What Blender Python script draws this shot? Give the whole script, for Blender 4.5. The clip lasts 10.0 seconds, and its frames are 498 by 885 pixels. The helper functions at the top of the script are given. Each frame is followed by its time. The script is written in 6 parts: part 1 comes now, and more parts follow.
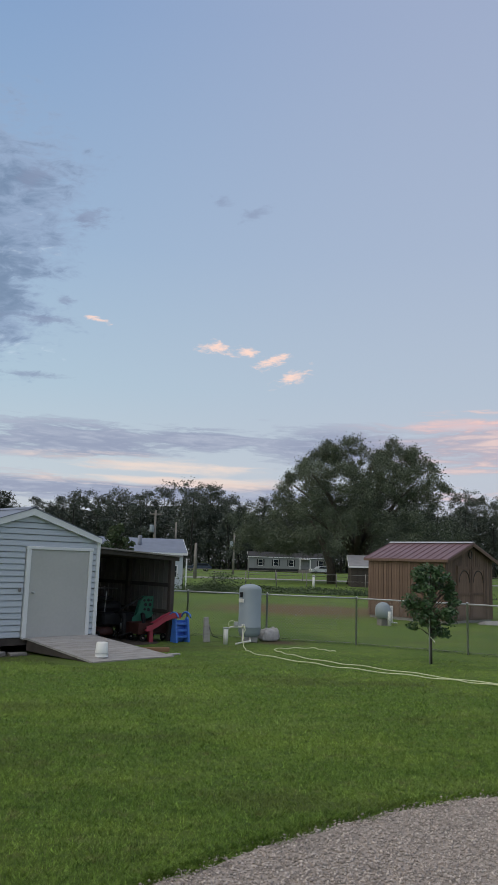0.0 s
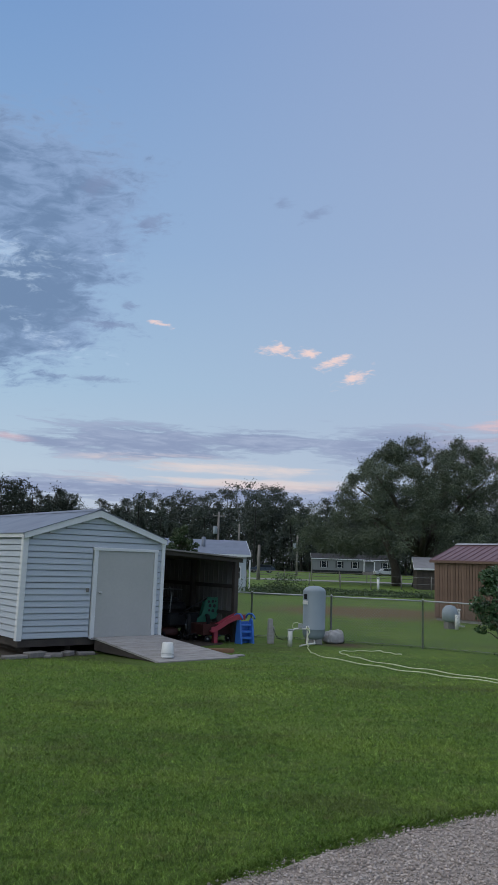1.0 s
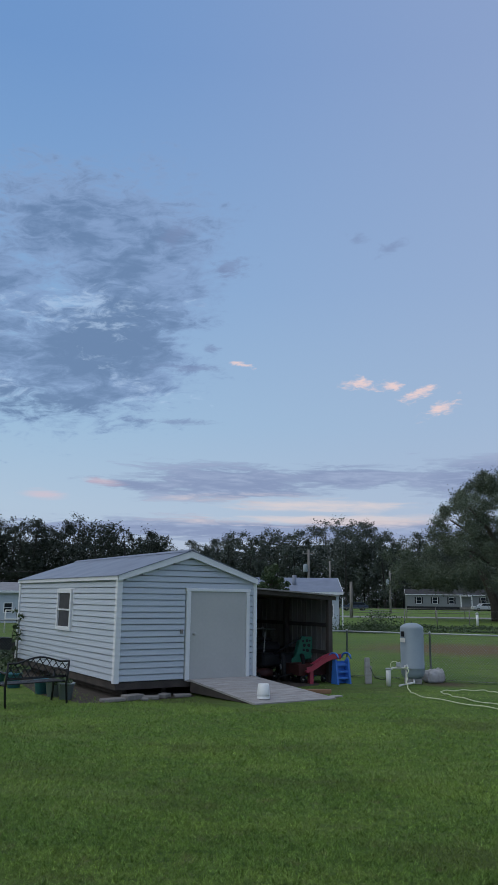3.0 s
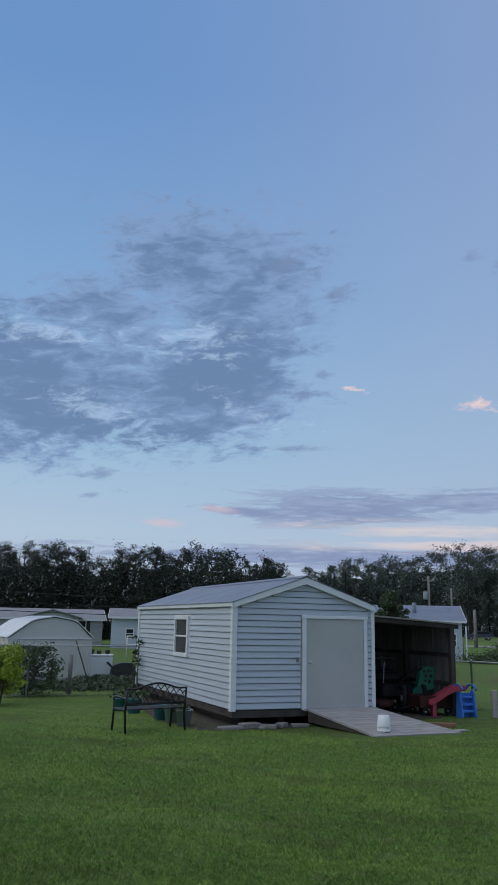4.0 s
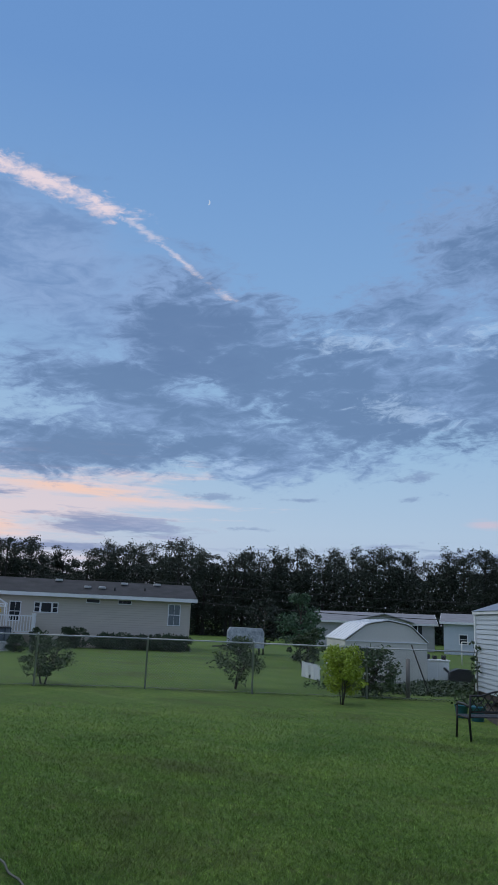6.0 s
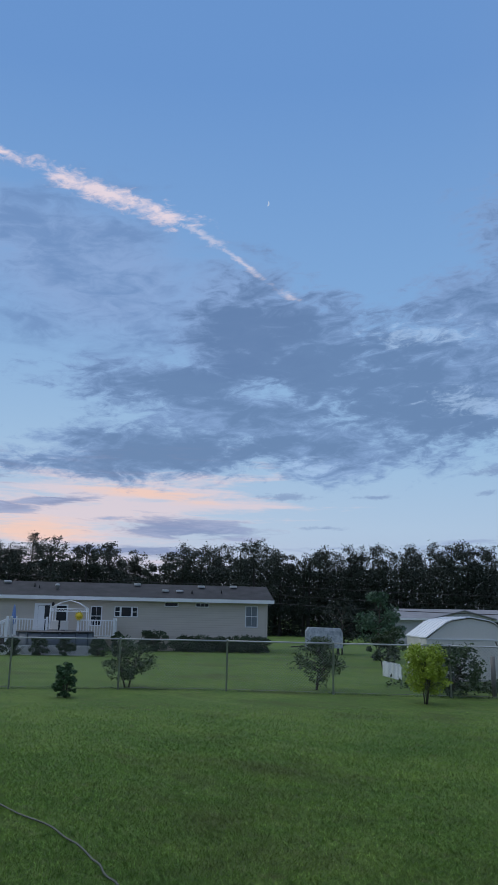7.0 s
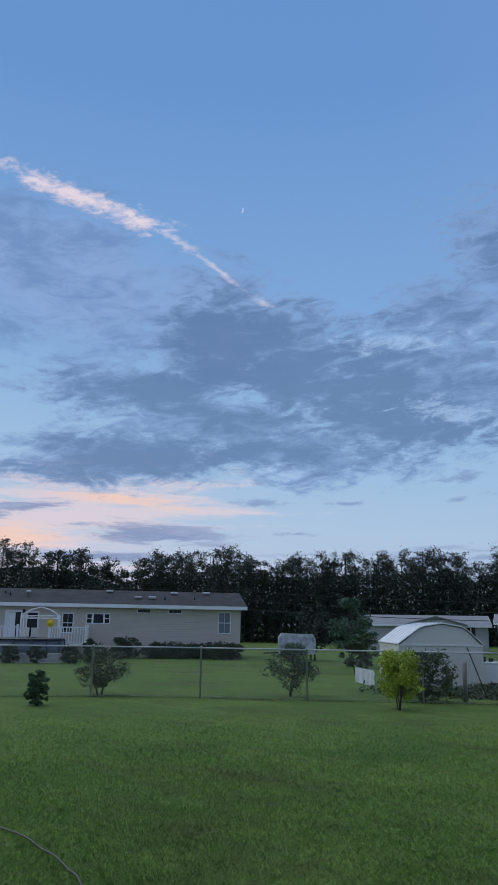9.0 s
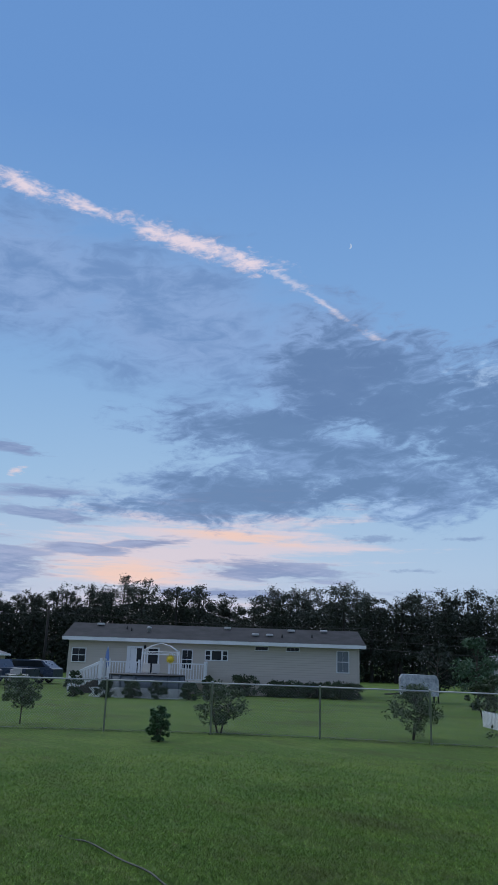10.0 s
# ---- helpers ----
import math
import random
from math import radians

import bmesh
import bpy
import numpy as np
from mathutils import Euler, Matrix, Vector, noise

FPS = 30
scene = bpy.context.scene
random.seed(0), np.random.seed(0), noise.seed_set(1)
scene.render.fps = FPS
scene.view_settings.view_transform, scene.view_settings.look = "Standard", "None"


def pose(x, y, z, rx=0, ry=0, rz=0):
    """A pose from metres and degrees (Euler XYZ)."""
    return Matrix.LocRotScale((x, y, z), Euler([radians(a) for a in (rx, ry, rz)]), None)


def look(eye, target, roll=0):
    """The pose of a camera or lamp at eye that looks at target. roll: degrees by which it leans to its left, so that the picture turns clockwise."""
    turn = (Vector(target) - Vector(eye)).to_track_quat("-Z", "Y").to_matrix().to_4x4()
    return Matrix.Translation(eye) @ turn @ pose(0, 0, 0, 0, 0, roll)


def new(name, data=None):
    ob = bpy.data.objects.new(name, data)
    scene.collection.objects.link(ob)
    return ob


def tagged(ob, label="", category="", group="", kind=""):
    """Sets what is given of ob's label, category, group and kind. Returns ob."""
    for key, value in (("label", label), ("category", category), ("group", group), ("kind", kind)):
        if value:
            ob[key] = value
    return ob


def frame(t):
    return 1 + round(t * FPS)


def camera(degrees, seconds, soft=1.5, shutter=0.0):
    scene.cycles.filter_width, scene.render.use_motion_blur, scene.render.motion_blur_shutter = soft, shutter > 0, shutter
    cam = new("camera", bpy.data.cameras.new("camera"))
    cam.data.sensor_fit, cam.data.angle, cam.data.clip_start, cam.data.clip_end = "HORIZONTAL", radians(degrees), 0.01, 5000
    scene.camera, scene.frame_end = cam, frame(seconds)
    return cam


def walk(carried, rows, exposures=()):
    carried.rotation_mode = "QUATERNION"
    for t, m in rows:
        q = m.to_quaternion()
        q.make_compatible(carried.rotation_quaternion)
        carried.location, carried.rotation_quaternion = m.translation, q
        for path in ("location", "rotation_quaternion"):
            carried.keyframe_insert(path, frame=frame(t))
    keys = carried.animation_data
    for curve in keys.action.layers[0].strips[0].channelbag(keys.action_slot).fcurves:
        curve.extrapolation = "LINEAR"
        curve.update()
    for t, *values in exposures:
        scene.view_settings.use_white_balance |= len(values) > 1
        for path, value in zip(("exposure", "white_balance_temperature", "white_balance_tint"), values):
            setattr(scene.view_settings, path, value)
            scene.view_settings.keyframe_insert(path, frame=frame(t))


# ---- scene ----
cam = camera(36.0, 10.0, soft=0.8)
# seconds, place, yaw, pitch, lean
ROWS = [
    (0, 0.084, -0.116, 1.907, -7.74, 8.85, 1.79),
    (0.5, 0.102, -0.106, 1.905, -5.00, 8.76, 1.81),
    (1, 0.073, -0.108, 1.906, -3.05, 8.82, 1.98),
    (1.5, 0.050, -0.076, 1.910, -1.81, 8.80, 1.81),
    (2, 0.020, -0.101, 1.905, -0.40, 9.17, 1.52),
    (3.5, 0.072, 0.020, 1.898, 7.10, 12.65, 0.65),
    (4, 0.081, 0.092, 1.893, 12.21, 13.32, 1.14),
    (4.5, 0.077, 0.117, 1.879, 18.19, 13.45, 1.84),
    (5, 0.093, 0.071, 1.866, 26.29, 13.23, 2.57),
    (5.5, 0.048, 0.054, 1.843, 31.76, 13.11, 2.85),
    (6, -0.021, 0.061, 1.864, 36.16, 12.96, 2.38),
    (7.3, -0.081, 0.032, 1.890, 41.80, 12.83, 1.01),
    (7.5, -0.100, 0.014, 1.898, 41.53, 12.87, 0.98),
    (8, -0.097, 0.011, 1.884, 39.97, 12.91, 0.60),
    (8.5, -0.093, -0.002, 1.897, 39.78, 13.09, 0.67),
    (9, -0.074, -0.013, 1.894, 39.40, 13.30, 0.96),
    (9.5, -0.085, -0.028, 1.896, 39.89, 13.71, 0.95),
    (9.6, -0.081, -0.028, 1.893, 41.37, 14.02, 1.13),
    (9.7, -0.077, -0.029, 1.891, 43.27, 14.38, 1.32),
    (9.8, -0.074, -0.029, 1.888, 44.72, 14.78, 1.50),
    (9.9, -0.070, -0.030, 1.886, 46.81, 15.31, 1.69),
    (10, -0.066, -0.030, 1.883, 48.19, 15.80, 1.87),
]


def aim(x, y, z, yaw, pitch, lean):
    a, p = radians(yaw), radians(pitch)
    way = Vector((-math.sin(a) * math.cos(p), math.cos(a) * math.cos(p), math.sin(p)))
    eye = Vector((x, y, z))
    return look(eye, eye + way, lean)


walk(cam, [(r[0], aim(*r[1:])) for r in ROWS], exposures=[(0, 0.30, 8100, 10), (0.6, 0.22, 7500, 10), (1.5, 0.15, 6900, 9), (3.5, 0.08, 6750, 9), (5.5, 0.06, 6550, 9), (7.5, 0.06, 6300, 9), (10, 0.06, 6250, 9)])

# ---- sky and sun ----
world = bpy.data.worlds.new("dusk_sky")
scene.world = world
world.use_nodes = True
wt = world.node_tree
wt.nodes.clear()


def wnode(kind):
    return wt.nodes.new(kind)


def wput(sock, v):
    if isinstance(v, bpy.types.NodeSocket):
        wt.links.new(v, sock)
    else:
        sock.default_value = v


def wm(op, a, b=0.0, c=0.0, clamp=False):
    n = wnode("ShaderNodeMath")
    n.operation, n.use_clamp = op, clamp
    for i, v in enumerate((a, b, c)):
        wput(n.inputs[i], v)
    return n.outputs[0]


def wmix(f, a, b):
    n = wnode("ShaderNodeMix")
    n.data_type = "RGBA"
    wput(n.inputs[0], f)
    wput(n.inputs[6], a)
    wput(n.inputs[7], b)
    return n.outputs[2]


def wstep(v, lo, hi):
    n = wnode("ShaderNodeMapRange")
    n.interpolation_type = "SMOOTHSTEP"
    wput(n.inputs[0], v)
    n.inputs[1].default_value, n.inputs[2].default_value = lo, hi
    return n.outputs[0]


def rgb(r, g, b):
    """Colour from 0..255 display values to linear."""
    f = lambda c: ((c / 255 + 0.055) / 1.055) ** 2.4 if c > 10 else c / 255 / 12.92
    return (f(r), f(g), f(b), 1.0)


tc = wnode("ShaderNodeTexCoord")
sep = wnode("ShaderNodeSeparateXYZ")
wt.links.new(tc.outputs["Generated"], sep.inputs[0])
dx, dy, dz = sep.outputs
AZ = wm("MULTIPLY", wm("ARCTAN2", wm("MULTIPLY", dx, -1.0), dy), 57.2958)  # degrees, to the left of +y
EL = wm("MULTIPLY", wm("ARCSINE", dz), 57.2958)

def blob(az, el, ra, re, turn=0.0):
    """1 in the middle of an ellipse of the sky, 0 at its rim, falling on outside."""
    a = wm("SUBTRACT", AZ, az)
    e = wm("SUBTRACT", EL, el)
    c, s = math.cos(radians(turn)), math.sin(radians(turn))
    u = wm("DIVIDE", wm("ADD", wm("MULTIPLY", a, c), wm("MULTIPLY", e, s)), ra)
    v = wm("DIVIDE", wm("SUBTRACT", wm("MULTIPLY", e, c), wm("MULTIPLY", a, s)), re)
    return wm("SUBTRACT", 1.0, wm("SQRT", wm("ADD", wm("MULTIPLY", u, u), wm("MULTIPLY", v, v))))


def union(*fs):
    r = fs[0]
    for f in fs[1:]:
        r = wm("SMOOTH_MAX", r, f, 0.25)
    return r


# clear sky: evening gradient over a physical sky
ramp = wnode("ShaderNodeValToRGB")
wt.links.new(wm("DIVIDE", EL, 90.0, clamp=True), ramp.inputs[0])
stops = [(0.0, rgb(172, 184, 210)), (0.07, rgb(170, 194, 220)), (0.14, rgb(150, 186, 220)), (0.25, rgb(128, 168, 214)),
         (0.42, rgb(106, 148, 204)), (1.0, rgb(96, 136, 192))]
el0 = ramp.color_ramp.elements
el0[0].position, el0[0].color = stops[0]
el0[1].position, el0[1].color = stops[-1]
for p, c in stops[1:-1]:
    e = el0.new(p)
    e.color = c
nish = wnode("ShaderNodeTexSky")
nish.sky_type = "NISHITA"
nish.sun_disc, nish.sun_elevation, nish.sun_rotation = False, radians(2.0), radians(-56)
nscaled = wnode("ShaderNodeVectorMath")
nscaled.operation = "SCALE"
wt.links.new(nish.outputs[0], nscaled.inputs[0])
nscaled.inputs[3].default_value = 0.10
sky = wmix(0.06, ramp.outputs[0], nscaled.outputs[0])
east = wstep(AZ, 30.0, -30.0)
sky = wmix(wm("MULTIPLY", east, 0.5), sky, rgb(160, 170, 202))

# cloud noise over bearing and height, drawn out level
def sky_noise(per_az, per_el, detail, rough, dist, tilt=0.0, seed=0.0):
    v = wnode("ShaderNodeCombineXYZ")
    wput(v.inputs[0], wm("DIVIDE", wm("ADD", AZ, wm("MULTIPLY", EL, tilt)), per_az))
    wput(v.inputs[1], wm("DIVIDE", wm("SUBTRACT", EL, wm("MULTIPLY", AZ, tilt * 0.35)), per_el))
    v.inputs[2].default_value = seed
    n = wnode("ShaderNodeTexNoise")
    wt.links.new(v.outputs[0], n.inputs[0])
    n.inputs["Scale"].default_value, n.inputs["Detail"].default_value = 1.0, detail
    n.inputs["Roughness"].default_value, n.inputs["Distortion"].default_value = rough, dist
    return wm("SUBTRACT", n.outputs[0], 0.5)


def mixsum(*terms):
    r = wm("MULTIPLY", terms[0][0], terms[0][1])
    for f, k in terms[1:]:
        r = wm("ADD", r, wm("MULTIPLY", f, k))
    return r


def ribbon(a0, e0, a1, e1, w):
    """A narrow ellipse of the sky from one point to another."""
    return blob((a0 + a1) / 2, (e0 + e1) / 2, math.hypot(a1 - a0, e1 - e0) * 0.62, w, math.degrees(math.atan2(e1 - e0, a1 - a0)))


BILLOW = sky_noise(7.5, 2.6, 5, 0.55, 0.7, -0.25, 3.1)
CURD = sky_noise(2.6, 0.95, 7, 0.62, 0.8, -0.35, 7.7)
FLECK = sky_noise(0.9, 0.36, 5, 0.65, 0.5, -0.2, 1.3)
STREAK = sky_noise(9.0, 0.85, 6, 0.6, 0.35, 0.0, 5.2)
WISPY = sky_noise(3.2, 0.5, 6, 0.62, 0.5, 0.0, 9.4)

# sunset glow low in the west
glow = wstep(mixsum((blob(53, 7.5, 15, 3.6, -4), 1.0), (STREAK, 2.4), (WISPY, 1.6)), -0.05, 0.75)
sky = wmix(wm("MULTIPLY", glow, 0.6), sky, rgb(232, 206, 206))
core = wstep(mixsum((union(blob(57.5, 5.9, 6.5, 1.2, 0), blob(49, 8.8, 6, 0.6, 4)), 1.0), (STREAK, 1.4), (WISPY, 1.4)), 0.0, 0.9)
sky = wmix(wm("MULTIPLY", core, 0.55), sky, rgb(252, 200, 166))

# thin veil under the lit edge in the west
thin = union(blob(54, 24.5, 13, 6.3, 10), blob(66, 26.5, 11, 5.6, 5), blob(43, 22.0, 8, 5.5, 20))
thin = wstep(mixsum((thin, 1.0), (BILLOW, 1.2), (CURD, 0.6)), -0.1, 0.6)
sky = wmix(wm("MULTIPLY", thin, 0.8), sky, wmix(wstep(mixsum((BILLOW, 1.6), (CURD, 1.2)), -0.3, 0.35), rgb(138, 163, 204), rgb(110, 138, 182)))

# the large bank: ragged grey-blue billows with sky between them
bank = union(blob(12.4, 24.0, 6.4, 5.8, -35), blob(17.0, 26.2, 7.0, 3.6, 12), blob(15, 17.4, 7.0, 4.4, -8), blob(27, 17.0, 11, 5.2, 2),
             blob(36.5, 19.5, 6.0, 4.6, 30), blob(42, 20.6, 5.5, 4.6, 35), blob(47.5, 17.0, 9.0, 1.7, 0), blob(42, 14.8, 8, 2.7, 0), blob(48.5, 11.9, 11.5, 2.0, -3),
             blob(35.5, 12.4, 5.5, 2.6, 0), blob(23, 22.0, 5.5, 2.7, 15))
dens = wm("ADD", mixsum((bank, 1.15), (BILLOW, 1.7), (CURD, 1.9), (FLECK, 1.0)), 0.13)
cover = wstep(dens, -0.22, 0.52)
solid = union(blob(31.5, 17.2, 8.5, 4.2, 0), blob(14, 19.0, 5, 2.2, -6), blob(40, 19.5, 7, 4.5, 35), blob(46, 12.0, 10, 1.7, -3), blob(46, 16.8, 8, 1.4, 0), blob(22, 13.6, 9, 1.5, 0))
shade = wstep(mixsum((dens, 0.5), (wm("MAXIMUM", solid, -0.5), 0.35), (BILLOW, 0.8), (CURD, 0.9)), -0.15, 0.65)
sky = wmix(wm("MULTIPLY", cover, 0.88), sky, wmix(shade, rgb(127, 154, 196), rgb(97, 124, 164)))
# bright curds along its eastern and lower fringe
fringe = union(blob(15.5, 20.8, 7.5, 2.2, -10), blob(12, 15.4, 5, 1.6, 10), blob(24, 15.2, 6, 1.4, 10), blob(36.5, 10.8, 5, 1.2, 4), blob(28, 20.5, 7, 1.4, 0))
curds = wstep(mixsum((fringe, 0.6), (CURD, -2.4), (FLECK, 1.8)), 0.20, 0.95)
sky = wmix(wm("MULTIPLY", curds, 0.55), sky, rgb(172, 198, 230))

# its lit upper edge, thick in the middle and drawn out to a thread
rim = union(ribbon(70, 32.8, 64.3, 32.0, 0.75), ribbon(65.2, 32.2, 59.2, 31.2, 0.6), ribbon(60, 31.3, 46.8, 28.9, 0.85), ribbon(50, 29.0, 47, 28.9, 1.0))
rim = wstep(mixsum((rim, 1.0), (CURD, 2.2), (FLECK, 1.6)), -0.05, 1.1)
sky = wmix(wm("MULTIPLY", rim, 0.85), sky, rgb(236, 216, 220))
tail = union(ribbon(47.6, 28.8, 43.6, 26.9, 0.5), ribbon(44.4, 27.3, 40.0, 24.6, 0.3), ribbon(39.4, 24.1, 37.4, 23.2, 0.42))
tail = wstep(mixsum((tail, 1.0), (FLECK, 2.2), (CURD, 1.8)), 0.0, 1.2)
sky = wmix(wm("MULTIPLY", tail, 0.6), sky, rgb(222, 212, 222))

# low layered bank over the far woods, flat-topped, lit from below at its east end
low = union(blob(4.5, 8.4, 9.0, 1.8, 1), blob(-4, 8.9, 6.5, 1.1, 0), blob(-15, 8.6, 9.0, 1.7, 0), blob(-27, 8.7, 10, 2.3, 0), blob(11.5, 8.1, 5, 0.6, 4),
            blob(46.5, 6.3, 7.0, 1.0, 1), blob(62.5, 9.6, 5, 0.6, 3), blob(63.5, 11.2, 4, 0.45, 0), blob(55.5, 8.0, 3.2, 0.5, -4), blob(60, 7.4, 4, 0.5, 0), blob(67, 5.6, 5.5, 2.4, -8), blob(2, 4.9, 30, 1.0, 0), blob(50, 4.6, 8, 0.5, 0), blob(66, 14.2, 3.0, 0.5, 6))
low = wstep(mixsum((low, 1.0), (STREAK, 2.0), (WISPY, 2.0)), -0.02, 0.55)
warmside = wstep(AZ, -13.0, -27.0)
folds = wstep(mixsum((STREAK, 1.6), (WISPY, 1.6)), -0.15, 0.4)
sky = wmix(wm("MULTIPLY", low, 0.82), sky, wmix(warmside, wmix(folds, rgb(122, 138, 177), rgb(148, 164, 198)), wmix(folds, rgb(160, 160, 188), rgb(206, 188, 198))))
cream = wstep(mixsum((union(blob(0, 6.9, 11, 1.0, 1), blob(-2, 5.7, 15, 0.7, 0)), 1.0), (STREAK, 2.0), (WISPY, 0.8)), 0.2, 0.9)
sky = wmix(wm("MULTIPLY", cream, 0.62), sky, rgb(224, 208, 206))
pink = wstep(mixsum((union(blob(14.3, 8.3, 2.2, 0.35, 3), blob(18.5, 7.2, 2.0, 0.5, 0), blob(-24, 10.2, 6, 0.7, 0)), 1.0), (WISPY, 1.4)), 0.0, 0.9)
sky = wmix(wm("MULTIPLY", pink, 0.38), sky, rgb(226, 186, 192))

# small lit puffs and grey wisps
puff = union(blob(-4.9, 15.75, 2.2, 0.55, 0), blob(-7.3, 15.55, 0.9, 0.35, 0), ribbon(-8.2, 14.4, -10.7, 15.4, 0.5), ribbon(-9.6, 13.4, -12.1, 14.3, 0.55), blob(65.4, 12.6, 1.0, 0.35, -18), ribbon(5.0, 17.4, 3.0, 17.1, 0.22))
puff = wstep(mixsum((puff, 1.0), (CURD, 2.2), (FLECK, 2.6)), 0.0, 1.1)
sky = wmix(wm("MULTIPLY", puff, 0.75), sky, rgb(238, 208, 204))
wisp = union(blob(-4.9, 26.2, 1.4, 0.6, 0), ribbon(-6.5, 25.2, -9.0, 25.8, 0.55), blob(6.6, 18.4, 1.0, 0.3, 0), blob(8, 16.9, 3.4, 0.4, 0), blob(5.2, 24.3, 1.6, 0.8, 0), blob(9.5, 12.9, 3.5, 0.3, 0),
             blob(23.3, 10.6, 2.0, 0.4, -8), blob(24.3, 9.0, 1.3, 0.25, 0), blob(32.1, 8.8, 2.6, 0.22, 0), blob(35.5, 6.5, 2.5, 0.22, 0), blob(38.5, 8.8, 2.8, 0.4, 0), blob(9.5, 26.5, 2.0, 1.0, -40))
wisp = wstep(mixsum((wisp, 1.0), (CURD, 2.2), (FLECK, 2.2)), 0.0, 1.1)
sky = wmix(wm("MULTIPLY", wisp, 0.6), sky, rgb(118, 138, 178))

# thin crescent of the moon
moon = wstep(wm("SUBTRACT", blob(40.3, 30.15, 0.16, 0.20, 0), wm("MULTIPLY", wstep(blob(40.40, 30.18, 0.15, 0.19, 0), 0.0, 0.3), 2.0)), 0.0, 0.25)
sky = wmix(wm("MULTIPLY", moon, 0.4), sky, rgb(235, 232, 226))

bg = wnode("ShaderNodeBackground")
wt.links.new(sky, bg.inputs[0])
bg.inputs[1].default_value = 1.0
wout = wnode("ShaderNodeOutputWorld")
wt.links.new(bg.outputs[0], wout.inputs[0])

sun_data = bpy.data.lights.new("sun", "SUN")
sun_data.energy, sun_data.angle, sun_data.color = 1.35, radians(100), (1.0, 0.93, 0.80)
sun_ob = new("sun", sun_data)
sun_ob.matrix_basis = look((-26, -5, 36), (0, 0, 0))

# ---- materials ----
def mat(name, a, b=None, rough=0.7, metal=0.0, scale=6.0, fine=60.0, bump=0.15, spread=0.0, stretch=(1, 1, 1), spec=0.4):
    """Two-scale mottled surface: colours a and b blended by a coarse and a fine noise, with roughness change and relief."""
    m = bpy.data.materials.new(name)
    m.use_nodes = True
    nt = m.node_tree
    bs = nt.nodes["Principled BSDF"]
    b = b or tuple(c * 0.72 for c in a)
    co = nt.nodes.new("ShaderNodeTexCoord")
    mp = nt.nodes.new("ShaderNodeMapping")
    mp.inputs[3].default_value = stretch
    nt.links.new(co.outputs["Object"], mp.inputs[0])
    ns = []
    for sc, de in ((scale, 4), (fine, 3)):
        n = nt.nodes.new("ShaderNodeTexNoise")
        n.inputs["Scale"].default_value, n.inputs["Detail"].default_value = sc, de
        nt.links.new(mp.outputs[0], n.inputs[0])
        ns.append(n.outputs[0])
    mx = nt.nodes.new("ShaderNodeMath")
    mx.operation = "MULTIPLY_ADD"
    nt.links.new(ns[1], mx.inputs[0])
    mx.inputs[1].default_value = 0.6
    nt.links.new(ns[0], mx.inputs[2])
    rp = nt.nodes.new("ShaderNodeMapRange")
    nt.links.new(mx.outputs[0], rp.inputs[0])
    rp.inputs[1].default_value, rp.inputs[2].default_value = 0.55, 1.1
    cm = nt.nodes.new("ShaderNodeMix")
    cm.data_type = "RGBA"
    nt.links.new(rp.outputs[0], cm.inputs[0])
    cm.inputs[6].default_value, cm.inputs[7].default_value = (*a, 1), (*b, 1)
    colour = cm.outputs[2]
    if spread:
        gi = nt.nodes.new("ShaderNodeNewGeometry")
        oi = nt.nodes.new("ShaderNodeObjectInfo")
        ad = nt.nodes.new("ShaderNodeMath")
        ad.operation = "ADD"
        nt.links.new(gi.outputs["Random Per Island"], ad.inputs[0])
        nt.links.new(oi.outputs["Random"], ad.inputs[1])
        mr = nt.nodes.new("ShaderNodeMapRange")
        nt.links.new(ad.outputs[0], mr.inputs[0])
        mr.inputs[2].default_value = 2.0
        mr.inputs[3].default_value, mr.inputs[4].default_value = 1 - spread, 1 + spread
        hs = nt.nodes.new("ShaderNodeHueSaturation")
        nt.links.new(mr.outputs[0], hs.inputs["Value"])
        nt.links.new(colour, hs.inputs["Color"])
        colour = hs.outputs[0]
    nt.links.new(colour, bs.inputs["Base Color"])
    rr = nt.nodes.new("ShaderNodeMapRange")
    nt.links.new(ns[0], rr.inputs[0])
    rr.inputs[3].default_value, rr.inputs[4].default_value = max(0.02, rough - 0.12), min(1, rough + 0.12)
    nt.links.new(rr.outputs[0], bs.inputs["Roughness"])
    bs.inputs["Metallic"].default_value = metal
    bs.inputs["Specular IOR Level"].default_value = spec
    if bump:
        bp = nt.nodes.new("ShaderNodeBump")
        bp.inputs["Strength"].default_value, bp.inputs["Distance"].default_value = bump, 0.01
        nt.links.new(mx.outputs[0], bp.inputs["Height"])
        nt.links.new(bp.outputs[0], bs.inputs["Normal"])
    return m


M_SIDING = mat("white_vinyl_siding", (0.48, 0.525, 0.575), (0.42, 0.465, 0.515), 0.5, scale=0.8, fine=25, bump=0.05, spread=0.03)
M_TRIM = mat("white_trim", (0.74, 0.75, 0.76), (0.66, 0.67, 0.68), 0.45, scale=2, bump=0.03)
M_DOOR = mat("grey_door_paint", (0.46, 0.46, 0.445), (0.41, 0.41, 0.40), 0.5, scale=1.2, fine=20, bump=0.05)
M_ROOF = mat("galvanised_roof", (0.20, 0.225, 0.275), (0.165, 0.185, 0.235), 0.5, 0.2, scale=1.5, fine=40, bump=0.05)
M_WOODG = mat("weathered_grey_wood", (0.42, 0.40, 0.38), (0.27, 0.25, 0.23), 0.85, scale=3, fine=40, stretch=(1, 6, 6), bump=0.4, spread=0.12)
